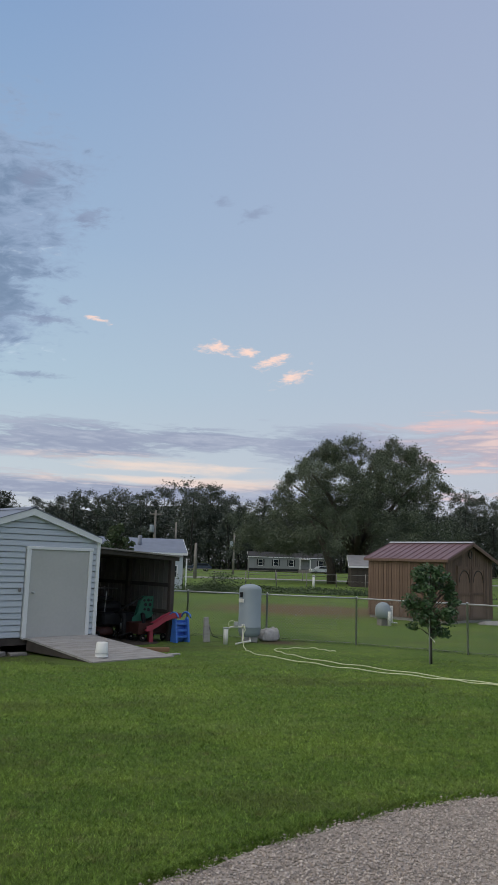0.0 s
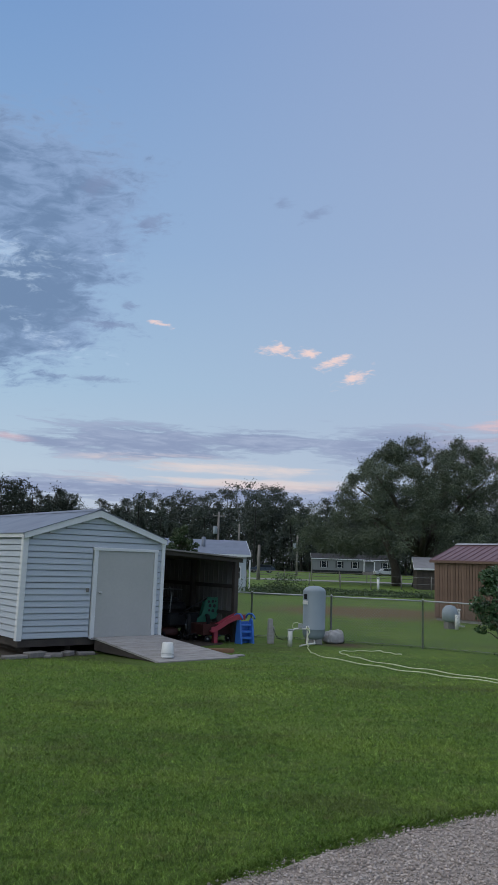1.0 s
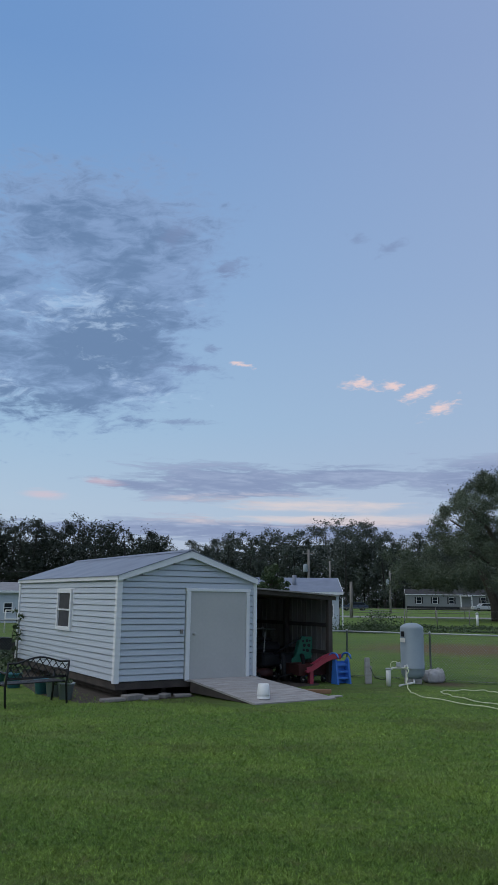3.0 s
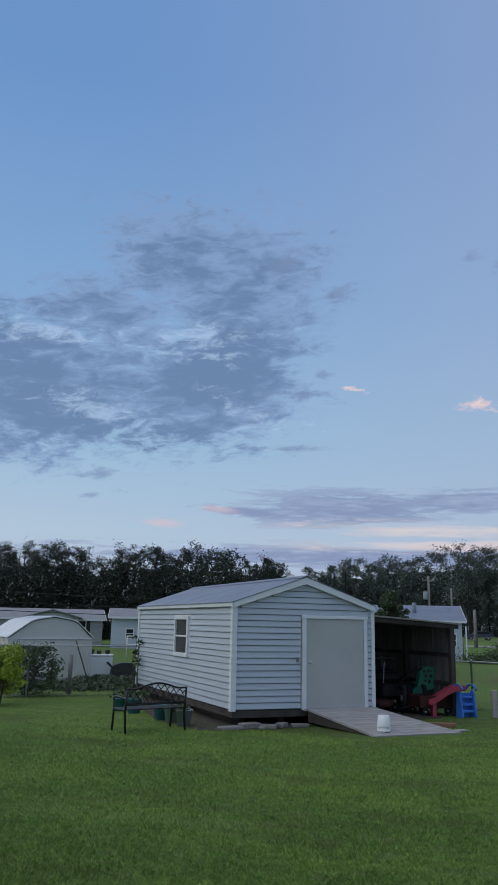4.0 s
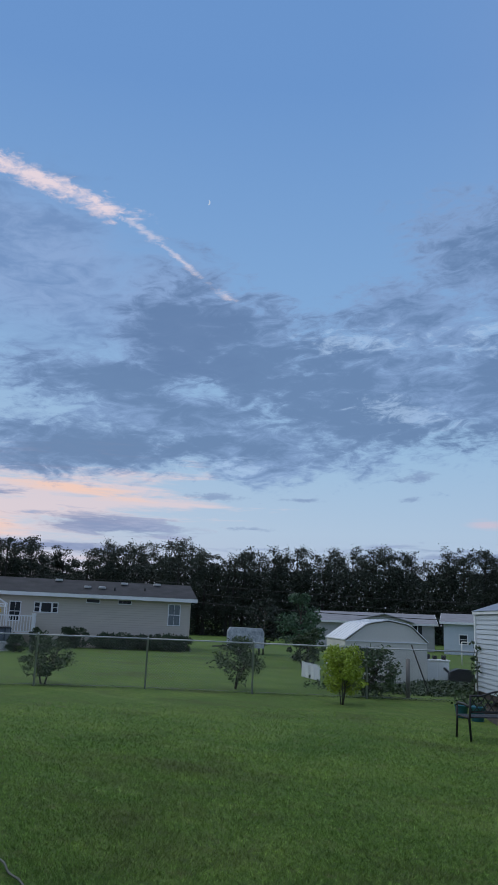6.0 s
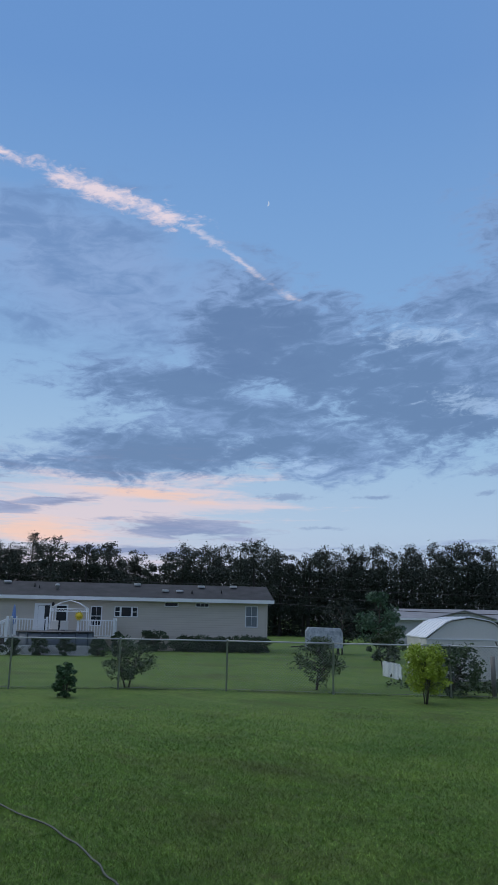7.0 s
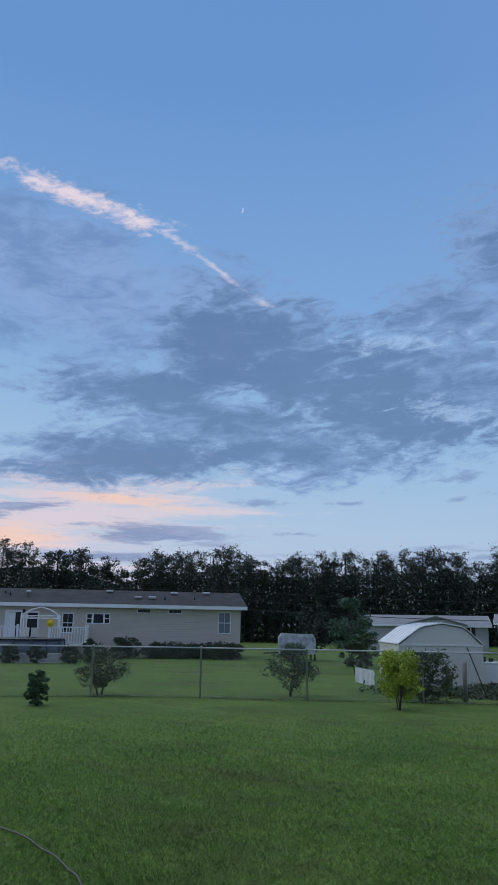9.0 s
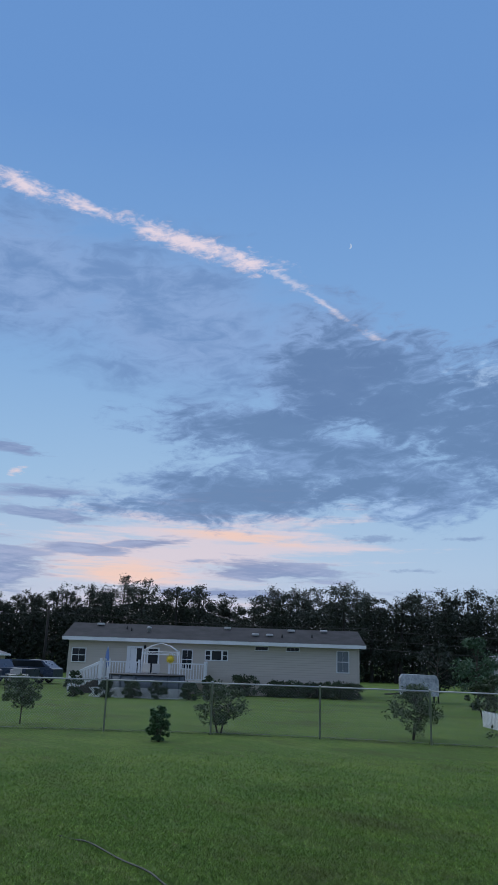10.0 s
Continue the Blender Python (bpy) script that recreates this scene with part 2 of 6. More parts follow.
M_WOODD = mat("dark_timber", (0.075, 0.06, 0.05), (0.04, 0.033, 0.03), 0.8, scale=3, fine=40, bump=0.3, spread=0.1)
M_WOODR = mat("red_brown_boards", (0.185, 0.115, 0.083), (0.098, 0.064, 0.050), 0.8, scale=3, fine=30, stretch=(6, 6, 0.8), bump=0.3, spread=0.38)
M_REDROOF = mat("dull_red_metal_roof", (0.195, 0.105, 0.108), (0.15, 0.082, 0.087), 0.42, 0.1, scale=2, bump=0.05)
M_TIN = mat("corrugated_tin", (0.31, 0.295, 0.275), (0.20, 0.18, 0.16), 0.55, 0.4, scale=2, fine=30, stretch=(3, 3, 0.6), bump=0.1)
M_TANK = mat("blue_grey_tank_paint", (0.28, 0.33, 0.36), (0.235, 0.285, 0.32), 0.45, scale=3, bump=0.04)
M_GALV = mat("galvanised_steel", (0.46, 0.47, 0.475), (0.36, 0.37, 0.375), 0.5, 0.15, scale=5, bump=0.04)
M_WIRE = mat("fence_wire", (0.30, 0.31, 0.31), (0.2, 0.2, 0.2), 0.55, 0.5, scale=5, bump=0)
M_PVC = mat("white_pvc", (0.76, 0.75, 0.70), (0.62, 0.61, 0.57), 0.5, scale=8, bump=0.03)
M_HOSE = mat("pale_green_hose", (0.62, 0.66, 0.40), (0.52, 0.56, 0.34), 0.5, scale=5, bump=0.03)
M_HOSED = mat("dark_green_hose", (0.06, 0.07, 0.05), (0.035, 0.042, 0.03), 0.55, scale=5, bump=0.03)
M_BLACK = mat("black_iron", (0.022, 0.022, 0.024), (0.012, 0.012, 0.013), 0.45, 0.2, scale=9, bump=0.05)
M_RUBBER = mat("black_rubber", (0.02, 0.02, 0.02), (0.012, 0.012, 0.012), 0.85, scale=9, bump=0.1)
M_BLUE = mat("blue_plastic", (0.05, 0.20, 0.62), (0.04, 0.15, 0.5), 0.45, scale=5, bump=0.03)
M_RED = mat("red_plastic", (0.40, 0.05, 0.08), (0.30, 0.04, 0.06), 0.5, scale=5, bump=0.03)
M_REDM = mat("faded_red_metal", (0.085, 0.028, 0.022), (0.05, 0.018, 0.015), 0.6, 0.1, scale=5, bump=0.08)
M_GREEN = mat("green_plastic", (0.02, 0.20, 0.12), (0.015, 0.15, 0.09), 0.5, scale=5, bump=0.03)
M_WHITEP = mat("white_bucket_plastic", (0.82, 0.82, 0.80), (0.74, 0.74, 0.72), 0.45, scale=4, bump=0.02)
M_CONC = mat("concrete", (0.36, 0.35, 0.33), (0.26, 0.25, 0.24), 0.9, scale=4, fine=50, bump=0.3)
M_TARP = mat("grey_tarp", (0.45, 0.44, 0.43), (0.30, 0.29, 0.29), 0.65, scale=4, fine=18, bump=0.4)
M_HSIDE = mat("beige_lap_siding", (0.52, 0.47, 0.40), (0.46, 0.415, 0.355), 0.6, scale=0.6, fine=20, bump=0.04, spread=0.03)
M_HGREY = mat("grey_lap_siding", (0.40, 0.40, 0.40), (0.34, 0.34, 0.345), 0.6, scale=0.6, fine=20, bump=0.04, spread=0.03)
M_HDULL = mat("dull_grey_siding", (0.20, 0.215, 0.22), (0.16, 0.17, 0.175), 0.6, scale=0.6, fine=20, bump=0.04, spread=0.03)
M_SHINGLE = mat("dark_shingles", (0.048, 0.048, 0.050), (0.028, 0.028, 0.030), 0.9, scale=1.5, fine=30, bump=0.4, spread=0.2)
M_SHINGLEG = mat("grey_shingles", (0.27, 0.27, 0.28), (0.2, 0.2, 0.21), 0.9, scale=1.5, fine=30, bump=0.4)
M_CREAM = mat("cream_metal_siding", (0.62, 0.60, 0.55), (0.54, 0.52, 0.48), 0.55, scale=0.8, fine=20, bump=0.05)
M_GLASS = mat("dark_window_glass", (0.02, 0.025, 0.03), (0.012, 0.015, 0.02), 0.08, scale=2, bump=0, spec=0.25)
M_CURTAIN = mat("curtained_glass", (0.16, 0.19, 0.21), (0.10, 0.12, 0.14), 0.25, scale=2, fine=12, stretch=(6, 6, 0.5), bump=0, spec=0.6)
M_SCREEN = mat("dark_window_screen", (0.05, 0.05, 0.055), (0.03, 0.03, 0.035), 0.45, scale=4, bump=0)
M_BARK = mat("grey_bark", (0.10, 0.085, 0.07), (0.045, 0.038, 0.032), 0.95, scale=4, fine=25, stretch=(3, 3, 0.7), bump=0.8)
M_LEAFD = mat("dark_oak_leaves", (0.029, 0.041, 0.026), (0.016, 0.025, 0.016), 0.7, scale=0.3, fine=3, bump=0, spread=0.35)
M_LEAFO = mat("live_oak_leaves", (0.128, 0.158, 0.104), (0.078, 0.100, 0.068), 0.7, scale=0.4, fine=3, bump=0, spread=0.35)
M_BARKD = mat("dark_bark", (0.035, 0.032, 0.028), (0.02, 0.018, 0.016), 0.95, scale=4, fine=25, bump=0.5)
# distance haze is put into this leaf colour: paler and greyer than near woods
M_LEAFHAZE = mat("hazed_far_wood_leaves", (0.082, 0.101, 0.082), (0.054, 0.069, 0.057), 0.7, scale=0.3, fine=3, bump=0, spread=0.3)
M_LEAFS = mat("shrub_leaves", (0.075, 0.115, 0.045), (0.04, 0.065, 0.027), 0.6, scale=2, fine=9, bump=0, spread=0.35)
M_LEAFF = mat("fruit_tree_leaves", (0.05, 0.105, 0.04), (0.028, 0.062, 0.026), 0.5, scale=2, fine=9, bump=0, spread=0.35)
M_LEAFY = mat("lime_yellow_leaves", (0.44, 0.53, 0.05), (0.22, 0.32, 0.035), 0.55, scale=3, fine=9, bump=0, spread=0.3)
M_NEEDLE = mat("pine_needles", (0.07, 0.13, 0.07), (0.04, 0.08, 0.045), 0.6, scale=2, fine=9, bump=0, spread=0.3)
M_HEDGE = mat("dark_hedge_leaves", (0.045, 0.07, 0.03), (0.025, 0.042, 0.02), 0.65, scale=1, fine=8, bump=0, spread=0.35)
M_YELLOW = mat("yellow_metal_sun", (0.75, 0.55, 0.03), (0.65, 0.45, 0.03), 0.5, scale=5, bump=0.03)
M_TEAL = mat("teal_plastic", (0.06, 0.22, 0.30), (0.045, 0.17, 0.24), 0.5, scale=5, bump=0.03)
M_SOIL = mat("dark_soil", (0.07, 0.055, 0.04), (0.04, 0.032, 0.025), 0.95, scale=4, fine=30, bump=0.6)
M_STONE = mat("gravel_stones", (0.60, 0.52, 0.465), (0.42, 0.36, 0.32), 0.9, scale=20, fine=90, bump=0.3, spread=0.6)
M_CAR = mat("dark_blue_car_paint", (0.05, 0.07, 0.11), (0.04, 0.055, 0.09), 0.3, 0.2, scale=2, bump=0)
M_SILVER = mat("silver_car_paint", (0.5, 0.52, 0.54), (0.42, 0.44, 0.46), 0.3, 0.4, scale=2, bump=0)
M_POOL = mat("grey_pool_wall", (0.10, 0.12, 0.145), (0.075, 0.09, 0.11), 0.5, scale=2, bump=0.04)
M_POLE = mat("grey_pole_wood", (0.26, 0.24, 0.22), (0.16, 0.15, 0.14), 0.9, scale=3, fine=30, stretch=(3, 3, 0.5), bump=0.4)


# ---- mesh helpers ----
def box(bm, x0, y0, z0, x1, y1, z1, bev=0.0):
    vs = [bm.verts.new(p) for p in ((x0, y0, z0), (x1, y0, z0), (x1, y1, z0), (x0, y1, z0), (x0, y0, z1), (x1, y0, z1), (x1, y1, z1), (x0, y1, z1))]
    fs = [bm.faces.new([vs[i] for i in q]) for q in ((3, 2, 1, 0), (4, 5, 6, 7), (0, 1, 5, 4), (1, 2, 6, 5), (2, 3, 7, 6), (3, 0, 4, 7))]
    if bev:
        es = list({e for f in fs for e in f.edges})
        bmesh.ops.bevel(bm, geom=es, offset=bev, segments=1, affect="EDGES")
    return bm


def prism(bm, pts, axis, lo, hi):
    """Extrude an outline of (u, v) along axis 'x' or 'y' between lo and hi; v is up."""
    at = (lambda u, v, w: (w, u, v)) if axis == "x" else (lambda u, v, w: (u, w, v))
    a = [bm.verts.new(at(u, v, lo)) for u, v in pts]
    b = [bm.verts.new(at(u, v, hi)) for u, v in pts]
    n = len(pts)
    bm.faces.new(a[::-1])
    bm.faces.new(b)
    for i in range(n):
        bm.faces.new((a[i], a[(i + 1) % n], b[(i + 1) % n], b[i]))
    return bm


def tube(bm, pts, radii, n=8):
    """A round bar through points, with a radius for each."""
    pts = [Vector(p) for p in pts]
    if not isinstance(radii, (list, tuple)):
        radii = [radii] * len(pts)
    rings = []
    for i, p in enumerate(pts):
        d = (pts[min(i + 1, len(pts) - 1)] - pts[max(i - 1, 0)]).normalized()
        u = d.cross(Vector((0, 0, 1)) if abs(d.z) < 0.9 else Vector((1, 0, 0))).normalized()
        w = d.cross(u)
        rings.append([bm.verts.new(p + (u * math.cos(k * 2 * math.pi / n) + w * math.sin(k * 2 * math.pi / n)) * radii[i]) for k in range(n)])
    for a, b in zip(rings, rings[1:]):
        for k in range(n):
            f = bm.faces.new((a[k], a[(k + 1) % n], b[(k + 1) % n], b[k]))
            f.smooth = n > 5
    bm.faces.new(rings[0][::-1])
    bm.faces.new(rings[-1])
    return bm


def lathe(bm, prof, n=24, at=(0, 0, 0)):
    """Turn a profile of (radius, height) round the upright axis."""
    x, y, z = at
    rings = [[bm.verts.new((x + max(r, 1e-4) * math.cos(k * 2 * math.pi / n), y + max(r, 1e-4) * math.sin(k * 2 * math.pi / n), z + h)) for k in range(n)] for r, h in prof]
    for a, b in zip(rings, rings[1:]):
        for k in range(n):
            bm.faces.new((a[k], a[(k + 1) % n], b[(k + 1) % n], b[k])).smooth = True
    bm.faces.new(rings[0][::-1])
    bm.faces.new(rings[-1])
    return bm


def mesh_of(name, bm, material):
    me = bpy.data.meshes.new(name)
    bmesh.ops.recalc_face_normals(bm, faces=bm.faces)
    bm.to_mesh(me)
    bm.free()
    me.materials.append(material)
    return me


def part(name, bm, material, parent=None, label="", m=None):
    ob = new(name, bm if isinstance(bm, bpy.types.Mesh) else mesh_of(name, bm, material))
    if parent is not None:
        ob.parent = parent
    if m is not None:
        ob.matrix_basis = m
    return tagged(ob, label=label)


def thing(name, x, y, z=0.0, rz=0.0, label="", category="", group="", kind=""):
    ob = new(name)
    ob.empty_display_size = 0.2
    ob.matrix_basis = pose(x, y, z, 0, 0, rz)
    return tagged(ob, label, category, group, kind)


def B():
    return bmesh.new()


def raw(name, verts, faces, material, parent=None, smooth=False):
    """A mesh from numpy arrays."""
    me = bpy.data.meshes.new(name)
    verts, faces = np.asarray(verts, dtype=np.float32), np.asarray(faces, dtype=np.int32)
    k = faces.shape[1]
    me.vertices.add(len(verts))
    me.vertices.foreach_set("co", verts.ravel())
    me.loops.add(faces.size)
    me.loops.foreach_set("vertex_index", faces.ravel())
    me.polygons.add(len(faces))
    me.polygons.foreach_set("loop_start", np.arange(0, faces.size, k, dtype=np.int32))
    me.polygons.foreach_set("loop_total", np.full(len(faces), k, dtype=np.int32))
    me.update(calc_edges=True)
    me.materials.append(material)
    ob = new(name, me)
    if parent is not None:
        ob.parent = parent
    return ob


def leaf_quads(rng, centres, size, jitter=0.5, droop=0.0):
    """A bent diamond leaf or leaf tuft at each centre, turned at random; returns vertices and faces."""
    n = len(centres)
    a = rng.normal(size=(n, 3))
    a[:, 2] *= 0.7
    a[:, 2] -= droop
    a /= np.linalg.norm(a, axis=1, keepdims=True)
    b = np.cross(a, rng.normal(size=(n, 3)))
    b /= np.linalg.norm(b, axis=1, keepdims=True) + 1e-9
    s = size * (1 + jitter * (rng.random((n, 1)) - 0.5) * 2)
    v = np.stack([centres - a * s, centres - b * s * 0.55, centres + a * s, centres + b * s * 0.55], 1).reshape(-1, 3)
    f = np.arange(4 * n).reshape(n, 4)
    return v, f


def clump_points(rng, centres, radii, per, flat=0.75):
    """Points gathered towards the shells of clumps."""
    c = np.repeat(centres, per, axis=0)
    r = np.repeat(radii, per)[:, None]
    d = rng.normal(size=(len(c), 3))
    d /= np.linalg.norm(d, axis=1, keepdims=True)
    d[:, 2] *= flat
    return c + d * r * (0.45 + 0.6 * rng.random((len(c), 1)))


def leafy(name, x, y, height, spread, base, seed, leaf, material, clumps=26, per=60, size=0.06, stems=1, trunk_r=0.03, label="", category="tree", group="", kind="", lift=0.0, shape=1.0):
    """A small tree or shrub: trunk and limbs that end in clumps of leaves."""
    rng = np.random.default_rng(seed)
    t = thing(name, x, y, 0, 0, label, category, group, kind)
    cs, rs = [], []
    wood = B()
    for s in range(stems):
        ang0 = rng.random() * 6.28
        lean = 0.0 if stems == 1 else spread * 0.25
        top = Vector((math.cos(ang0) * lean, math.sin(ang0) * lean, height * (0.75 if stems == 1 else 0.6)))
        tube(wood, [(math.cos(ang0) * lean * 0.15, math.sin(ang0) * lean * 0.15, -0.03), top * 0.4 + Vector((rng.normal() * 0.02, rng.normal() * 0.02, 0)), top], [trunk_r, trunk_r * 0.75, trunk_r * 0.3], 7)
        for k in range(clumps // stems):
            u = rng.random() ** 0.8
            z = base + (height - base) * u
            w = spread * 0.5 * (math.sin(math.pi * (0.12 + 0.8 * u)) ** shape) * math.sqrt(rng.random()) * 1.05
            a = rng.random() * 6.28
            c = Vector((math.cos(a) * w + top.x * 0.5, math.sin(a) * w + top.y * 0.5, z))
            st = top * min(0.95, max(0.25, (z * 0.75) / max(top.z, 0.1)))
            tube(wood, [st, (st + c) / 2 + Vector((0, 0, 0.04)), c], [trunk_r * 0.4, trunk_r * 0.25, trunk_r * 0.1], 5)
            cs.append(c)
            rs.append(spread * (0.10 + 0.07 * rng.random()))
    part("trunk", wood, M_BARK, t)
    pts = clump_points(rng, np.array(cs), np.array(rs), per)
    pts[:, 2] = np.maximum(pts[:, 2], 0.04)
    v, f = leaf_quads(rng, pts, size, droop=0.3)
    raw("crown", v, f, material, t)
    return t

# ---- ground ----
def ground_material(name, gain=1.0):
    """Mown lawn near, paler and browner field further off; patches, streaks and worn spots in world space."""
    m = bpy.data.materials.new(name)
    m.use_nodes = True
    nt = m.node_tree
    bs = nt.nodes["Principled BSDF"]
    co = nt.nodes.new("ShaderNodeTexCoord")

    def noise_at(scale, detail, stretch=(1, 1, 1), rough=0.6):
        mp = nt.nodes.new("ShaderNodeMapping")
        mp.inputs[3].default_value = stretch
        nt.links.new(co.outputs["Object"], mp.inputs[0])
        n = nt.nodes.new("ShaderNodeTexNoise")
        n.inputs["Scale"].default_value, n.inputs["Detail"].default_value, n.inputs["Roughness"].default_value = scale, detail, rough
        nt.links.new(mp.outputs[0], n.inputs[0])
        return n.outputs[0]

    def blend(f, lo, hi, a, b):
        r = nt.nodes.new("ShaderNodeMapRange")
        nt.links.new(f, r.inputs[0])
        r.inputs[1].default_value, r.inputs[2].default_value = lo, hi
        x = nt.nodes.new("ShaderNodeMix")
        x.data_type = "RGBA"
        nt.links.new(r.outputs[0], x.inputs[0])
        for i, v in ((6, a), (7, b)):
            if isinstance(v, tuple):
                x.inputs[i].default_value = (*v, 1)
            else:
                nt.links.new(v, x.inputs[i])
        return x.outputs[2]

    def spot(px, py, r):
        d = nt.nodes.new("ShaderNodeVectorMath")
        d.operation = "DISTANCE"
        nt.links.new(co.outputs["Object"], d.inputs[0])
        d.inputs[1].default_value = (px, py, 0)
        a = nt.nodes.new("ShaderNodeMath")
        a.operation = "MULTIPLY_ADD"
        nt.links.new(noise_at(0.9, 3), a.inputs[0])
        a.inputs[1].default_value = r
        nt.links.new(d.outputs["Value"], a.inputs[2])
        return a.outputs[0]

    fine = noise_at(17, 6, rough=0.8)
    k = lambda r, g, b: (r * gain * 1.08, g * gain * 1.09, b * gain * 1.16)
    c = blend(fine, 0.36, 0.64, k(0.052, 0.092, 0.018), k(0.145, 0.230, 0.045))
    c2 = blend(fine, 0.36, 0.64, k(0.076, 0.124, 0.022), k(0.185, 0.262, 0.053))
    c = blend(noise_at(0.42, 5, (1.0, 1.6, 1)), 0.45, 0.60, c, c2)
    c = blend(noise_at(0.22, 3, (1.6, 0.7, 1)), 0.55, 0.72, c, k(0.070, 0.128, 0.026))
    c = blend(noise_at(1.9, 5, (1, 1.5, 1)), 0.60, 0.78, c, k(0.125, 0.165, 0.050))
    c = blend(noise_at(0.5, 4, (0.40, 1.7, 1)), 0.57, 0.72, c, k(0.150, 0.205, 0.052))
    c = blend(noise_at(5.5, 6, (0.7, 1.5, 1), 0.8), 0.50, 0.68, c, k(0.052, 0.096, 0.020))
    c = blend(noise_at(3.1, 6, (1, 1.3, 1), 0.8), 0.55, 0.72, c, k(0.155, 0.150, 0.060))
    c = blend(noise_at(0.30, 5, (0.8, 1.5, 1), 0.7), 0.52, 0.66, c, k(0.085, 0.108, 0.030))
    # worn brown stretch behind the tank and trodden spots
    c = blend(spot(7.0, 32.0, 4.0), 4.5, 7.0, (0.16, 0.115, 0.06), c)
    c = blend(spot(3.6, 18.7, 0.8), 0.6, 1.2, (0.11, 0.085, 0.05), c)
    if gain > 1:
        gi = nt.nodes.new("ShaderNodeNewGeometry")
        hs = nt.nodes.new("ShaderNodeHueSaturation")
        mr = nt.nodes.new("ShaderNodeMapRange")
        nt.links.new(gi.outputs["Random Per Island"], mr.inputs[0])
        mr.inputs[3].default_value, mr.inputs[4].default_value = 0.68, 1.36
        nt.links.new(mr.outputs[0], hs.inputs["Value"])
        nt.links.new(c, hs.inputs["Color"])
        c = hs.outputs[0]
    nt.links.new(c, bs.inputs["Base Color"])
    bs.inputs["Roughness"].default_value = 0.9
    bs.inputs["Specular IOR Level"].default_value = 0.15
    bp = nt.nodes.new("ShaderNodeBump")
    bp.inputs["Strength"].default_value, bp.inputs["Distance"].default_value = 0.9, 0.04
    nt.links.new(noise_at(22, 6, rough=0.8), bp.inputs["Height"])
    nt.links.new(bp.outputs[0], bs.inputs["Normal"])
    return m


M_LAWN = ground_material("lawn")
# lawn colours raised 1.85 times to offset the blades' shade on each other
M_BLADE = ground_material("brightened_grass_blades", 1.85)


gb = B()
bmesh.ops.create_circle(gb, cap_ends=True, segments=96, radius=900)
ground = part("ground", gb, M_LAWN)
tagged(ground, "broad mown green lawn and field with uneven patches", "ground", kind="structure")

# gravel drive: a bed with an uneven grass edge and loose stones
GE = [(-1.6, 2.6), (-0.6, 3.9), (0.29, 4.79), (1.07, 5.37), (1.63, 5.73), (2.17, 6.03), (2.73, 6.27), (3.3, 6.42), (5.0, 6.6), (7.5, 6.7)]


def drive_edge(x):
    for (xa, ya), (xb, yb) in zip(GE, GE[1:]):
        if x <= xb:
            k = (x - xa) / (xb - xa)
            return ya + (yb - ya) * k
    return GE[-1][1]


gv = B()
xs = [-1.6 + 0.1 * i for i in range(92)]
lowv = [gv.verts.new((x, -8.0, 0.012)) for x in xs]
topv = [gv.verts.new((x, drive_edge(x) + 0.025 * math.sin(x * 7.3) + 0.02 * math.sin(x * 17 + 1) * math.sin(x * 3.1), 0.012)) for x in xs]
for i in range(len(xs) - 1):
    gv.faces.new((lowv[i], lowv[i + 1], topv[i + 1], topv[i]))
M_GBED = mat("gravel_bed", (0.46, 0.395, 0.345), (0.22, 0.185, 0.16), 0.95, scale=9, fine=70, bump=0.8)
tagged(part("gravel_drive", gv, M_GBED), "pale grey crushed gravel driveway with ragged grass edge", "gravel", kind="structure")


def stones():
    rng = np.random.default_rng(3)
    n = 85000
    x = rng.uniform(-0.9, 4.6, n)
    y = rng.uniform(3.0, 6.6, n)
    e = np.array([drive_edge(v) for v in x])
    keep = y < e + rng.normal(size=n) * 0.06
    x, y = x[keep], y[keep]
    n = len(x)
    s = (0.004 + 0.0105 * rng.random(n) ** 2.4)[:, None]
    base = np.array([(1, 0, 0), (-1, 0, 0), (0, 1, 0), (0, -1, 0), (0, 0, 0.7), (0, 0, -0.7)], dtype=float)
    a = rng.random(n) * 6.28
    ca, sa = np.cos(a)[:, None], np.sin(a)[:, None]
    v = base[None] * (1 + 0.3 * rng.normal(size=(n, 6, 1))) * rng.uniform(0.7, 1.3, (n, 1, 3))
    v = np.stack([v[..., 0] * ca - v[..., 1] * sa, v[..., 0] * sa + v[..., 1] * ca, v[..., 2]], -1) * s[:, None]
    v += np.stack([x, y, 0.014 + s[:, 0] * 0.35], -1)[:, None]
    fs = np.array([(0, 2, 4), (2, 1, 4), (1, 3, 4), (3, 0, 4), (2, 0, 5), (1, 2, 5), (3, 1, 5), (0, 3, 5)])
    f = (np.arange(n)[:, None, None] * 6 + fs[None]).reshape(-1, 3)
    tagged(raw("gravel", v.reshape(-1, 3), f, M_STONE), "loose grey and tan driveway stones", "gravel", kind="stuff")


stones()


def patchy(rng, x, y, cell):
    """Smooth random values 0 to 1 over the plan, about one hump a cell."""
    g = rng.random((211, 211))
    u, w = x / cell + 4000, y / cell + 4000
    i, k = np.floor(u).astype(int), np.floor(w).astype(int)
    a, b = u - i, w - k
    a, b = a * a * (3 - 2 * a), b * b * (3 - 2 * b)
    i, k = i % 210, k % 210
    return (g[i, k] * (1 - a) + g[i + 1, k] * a) * (1 - b) + (g[i, k + 1] * (1 - a) + g[i + 1, k + 1] * a) * b


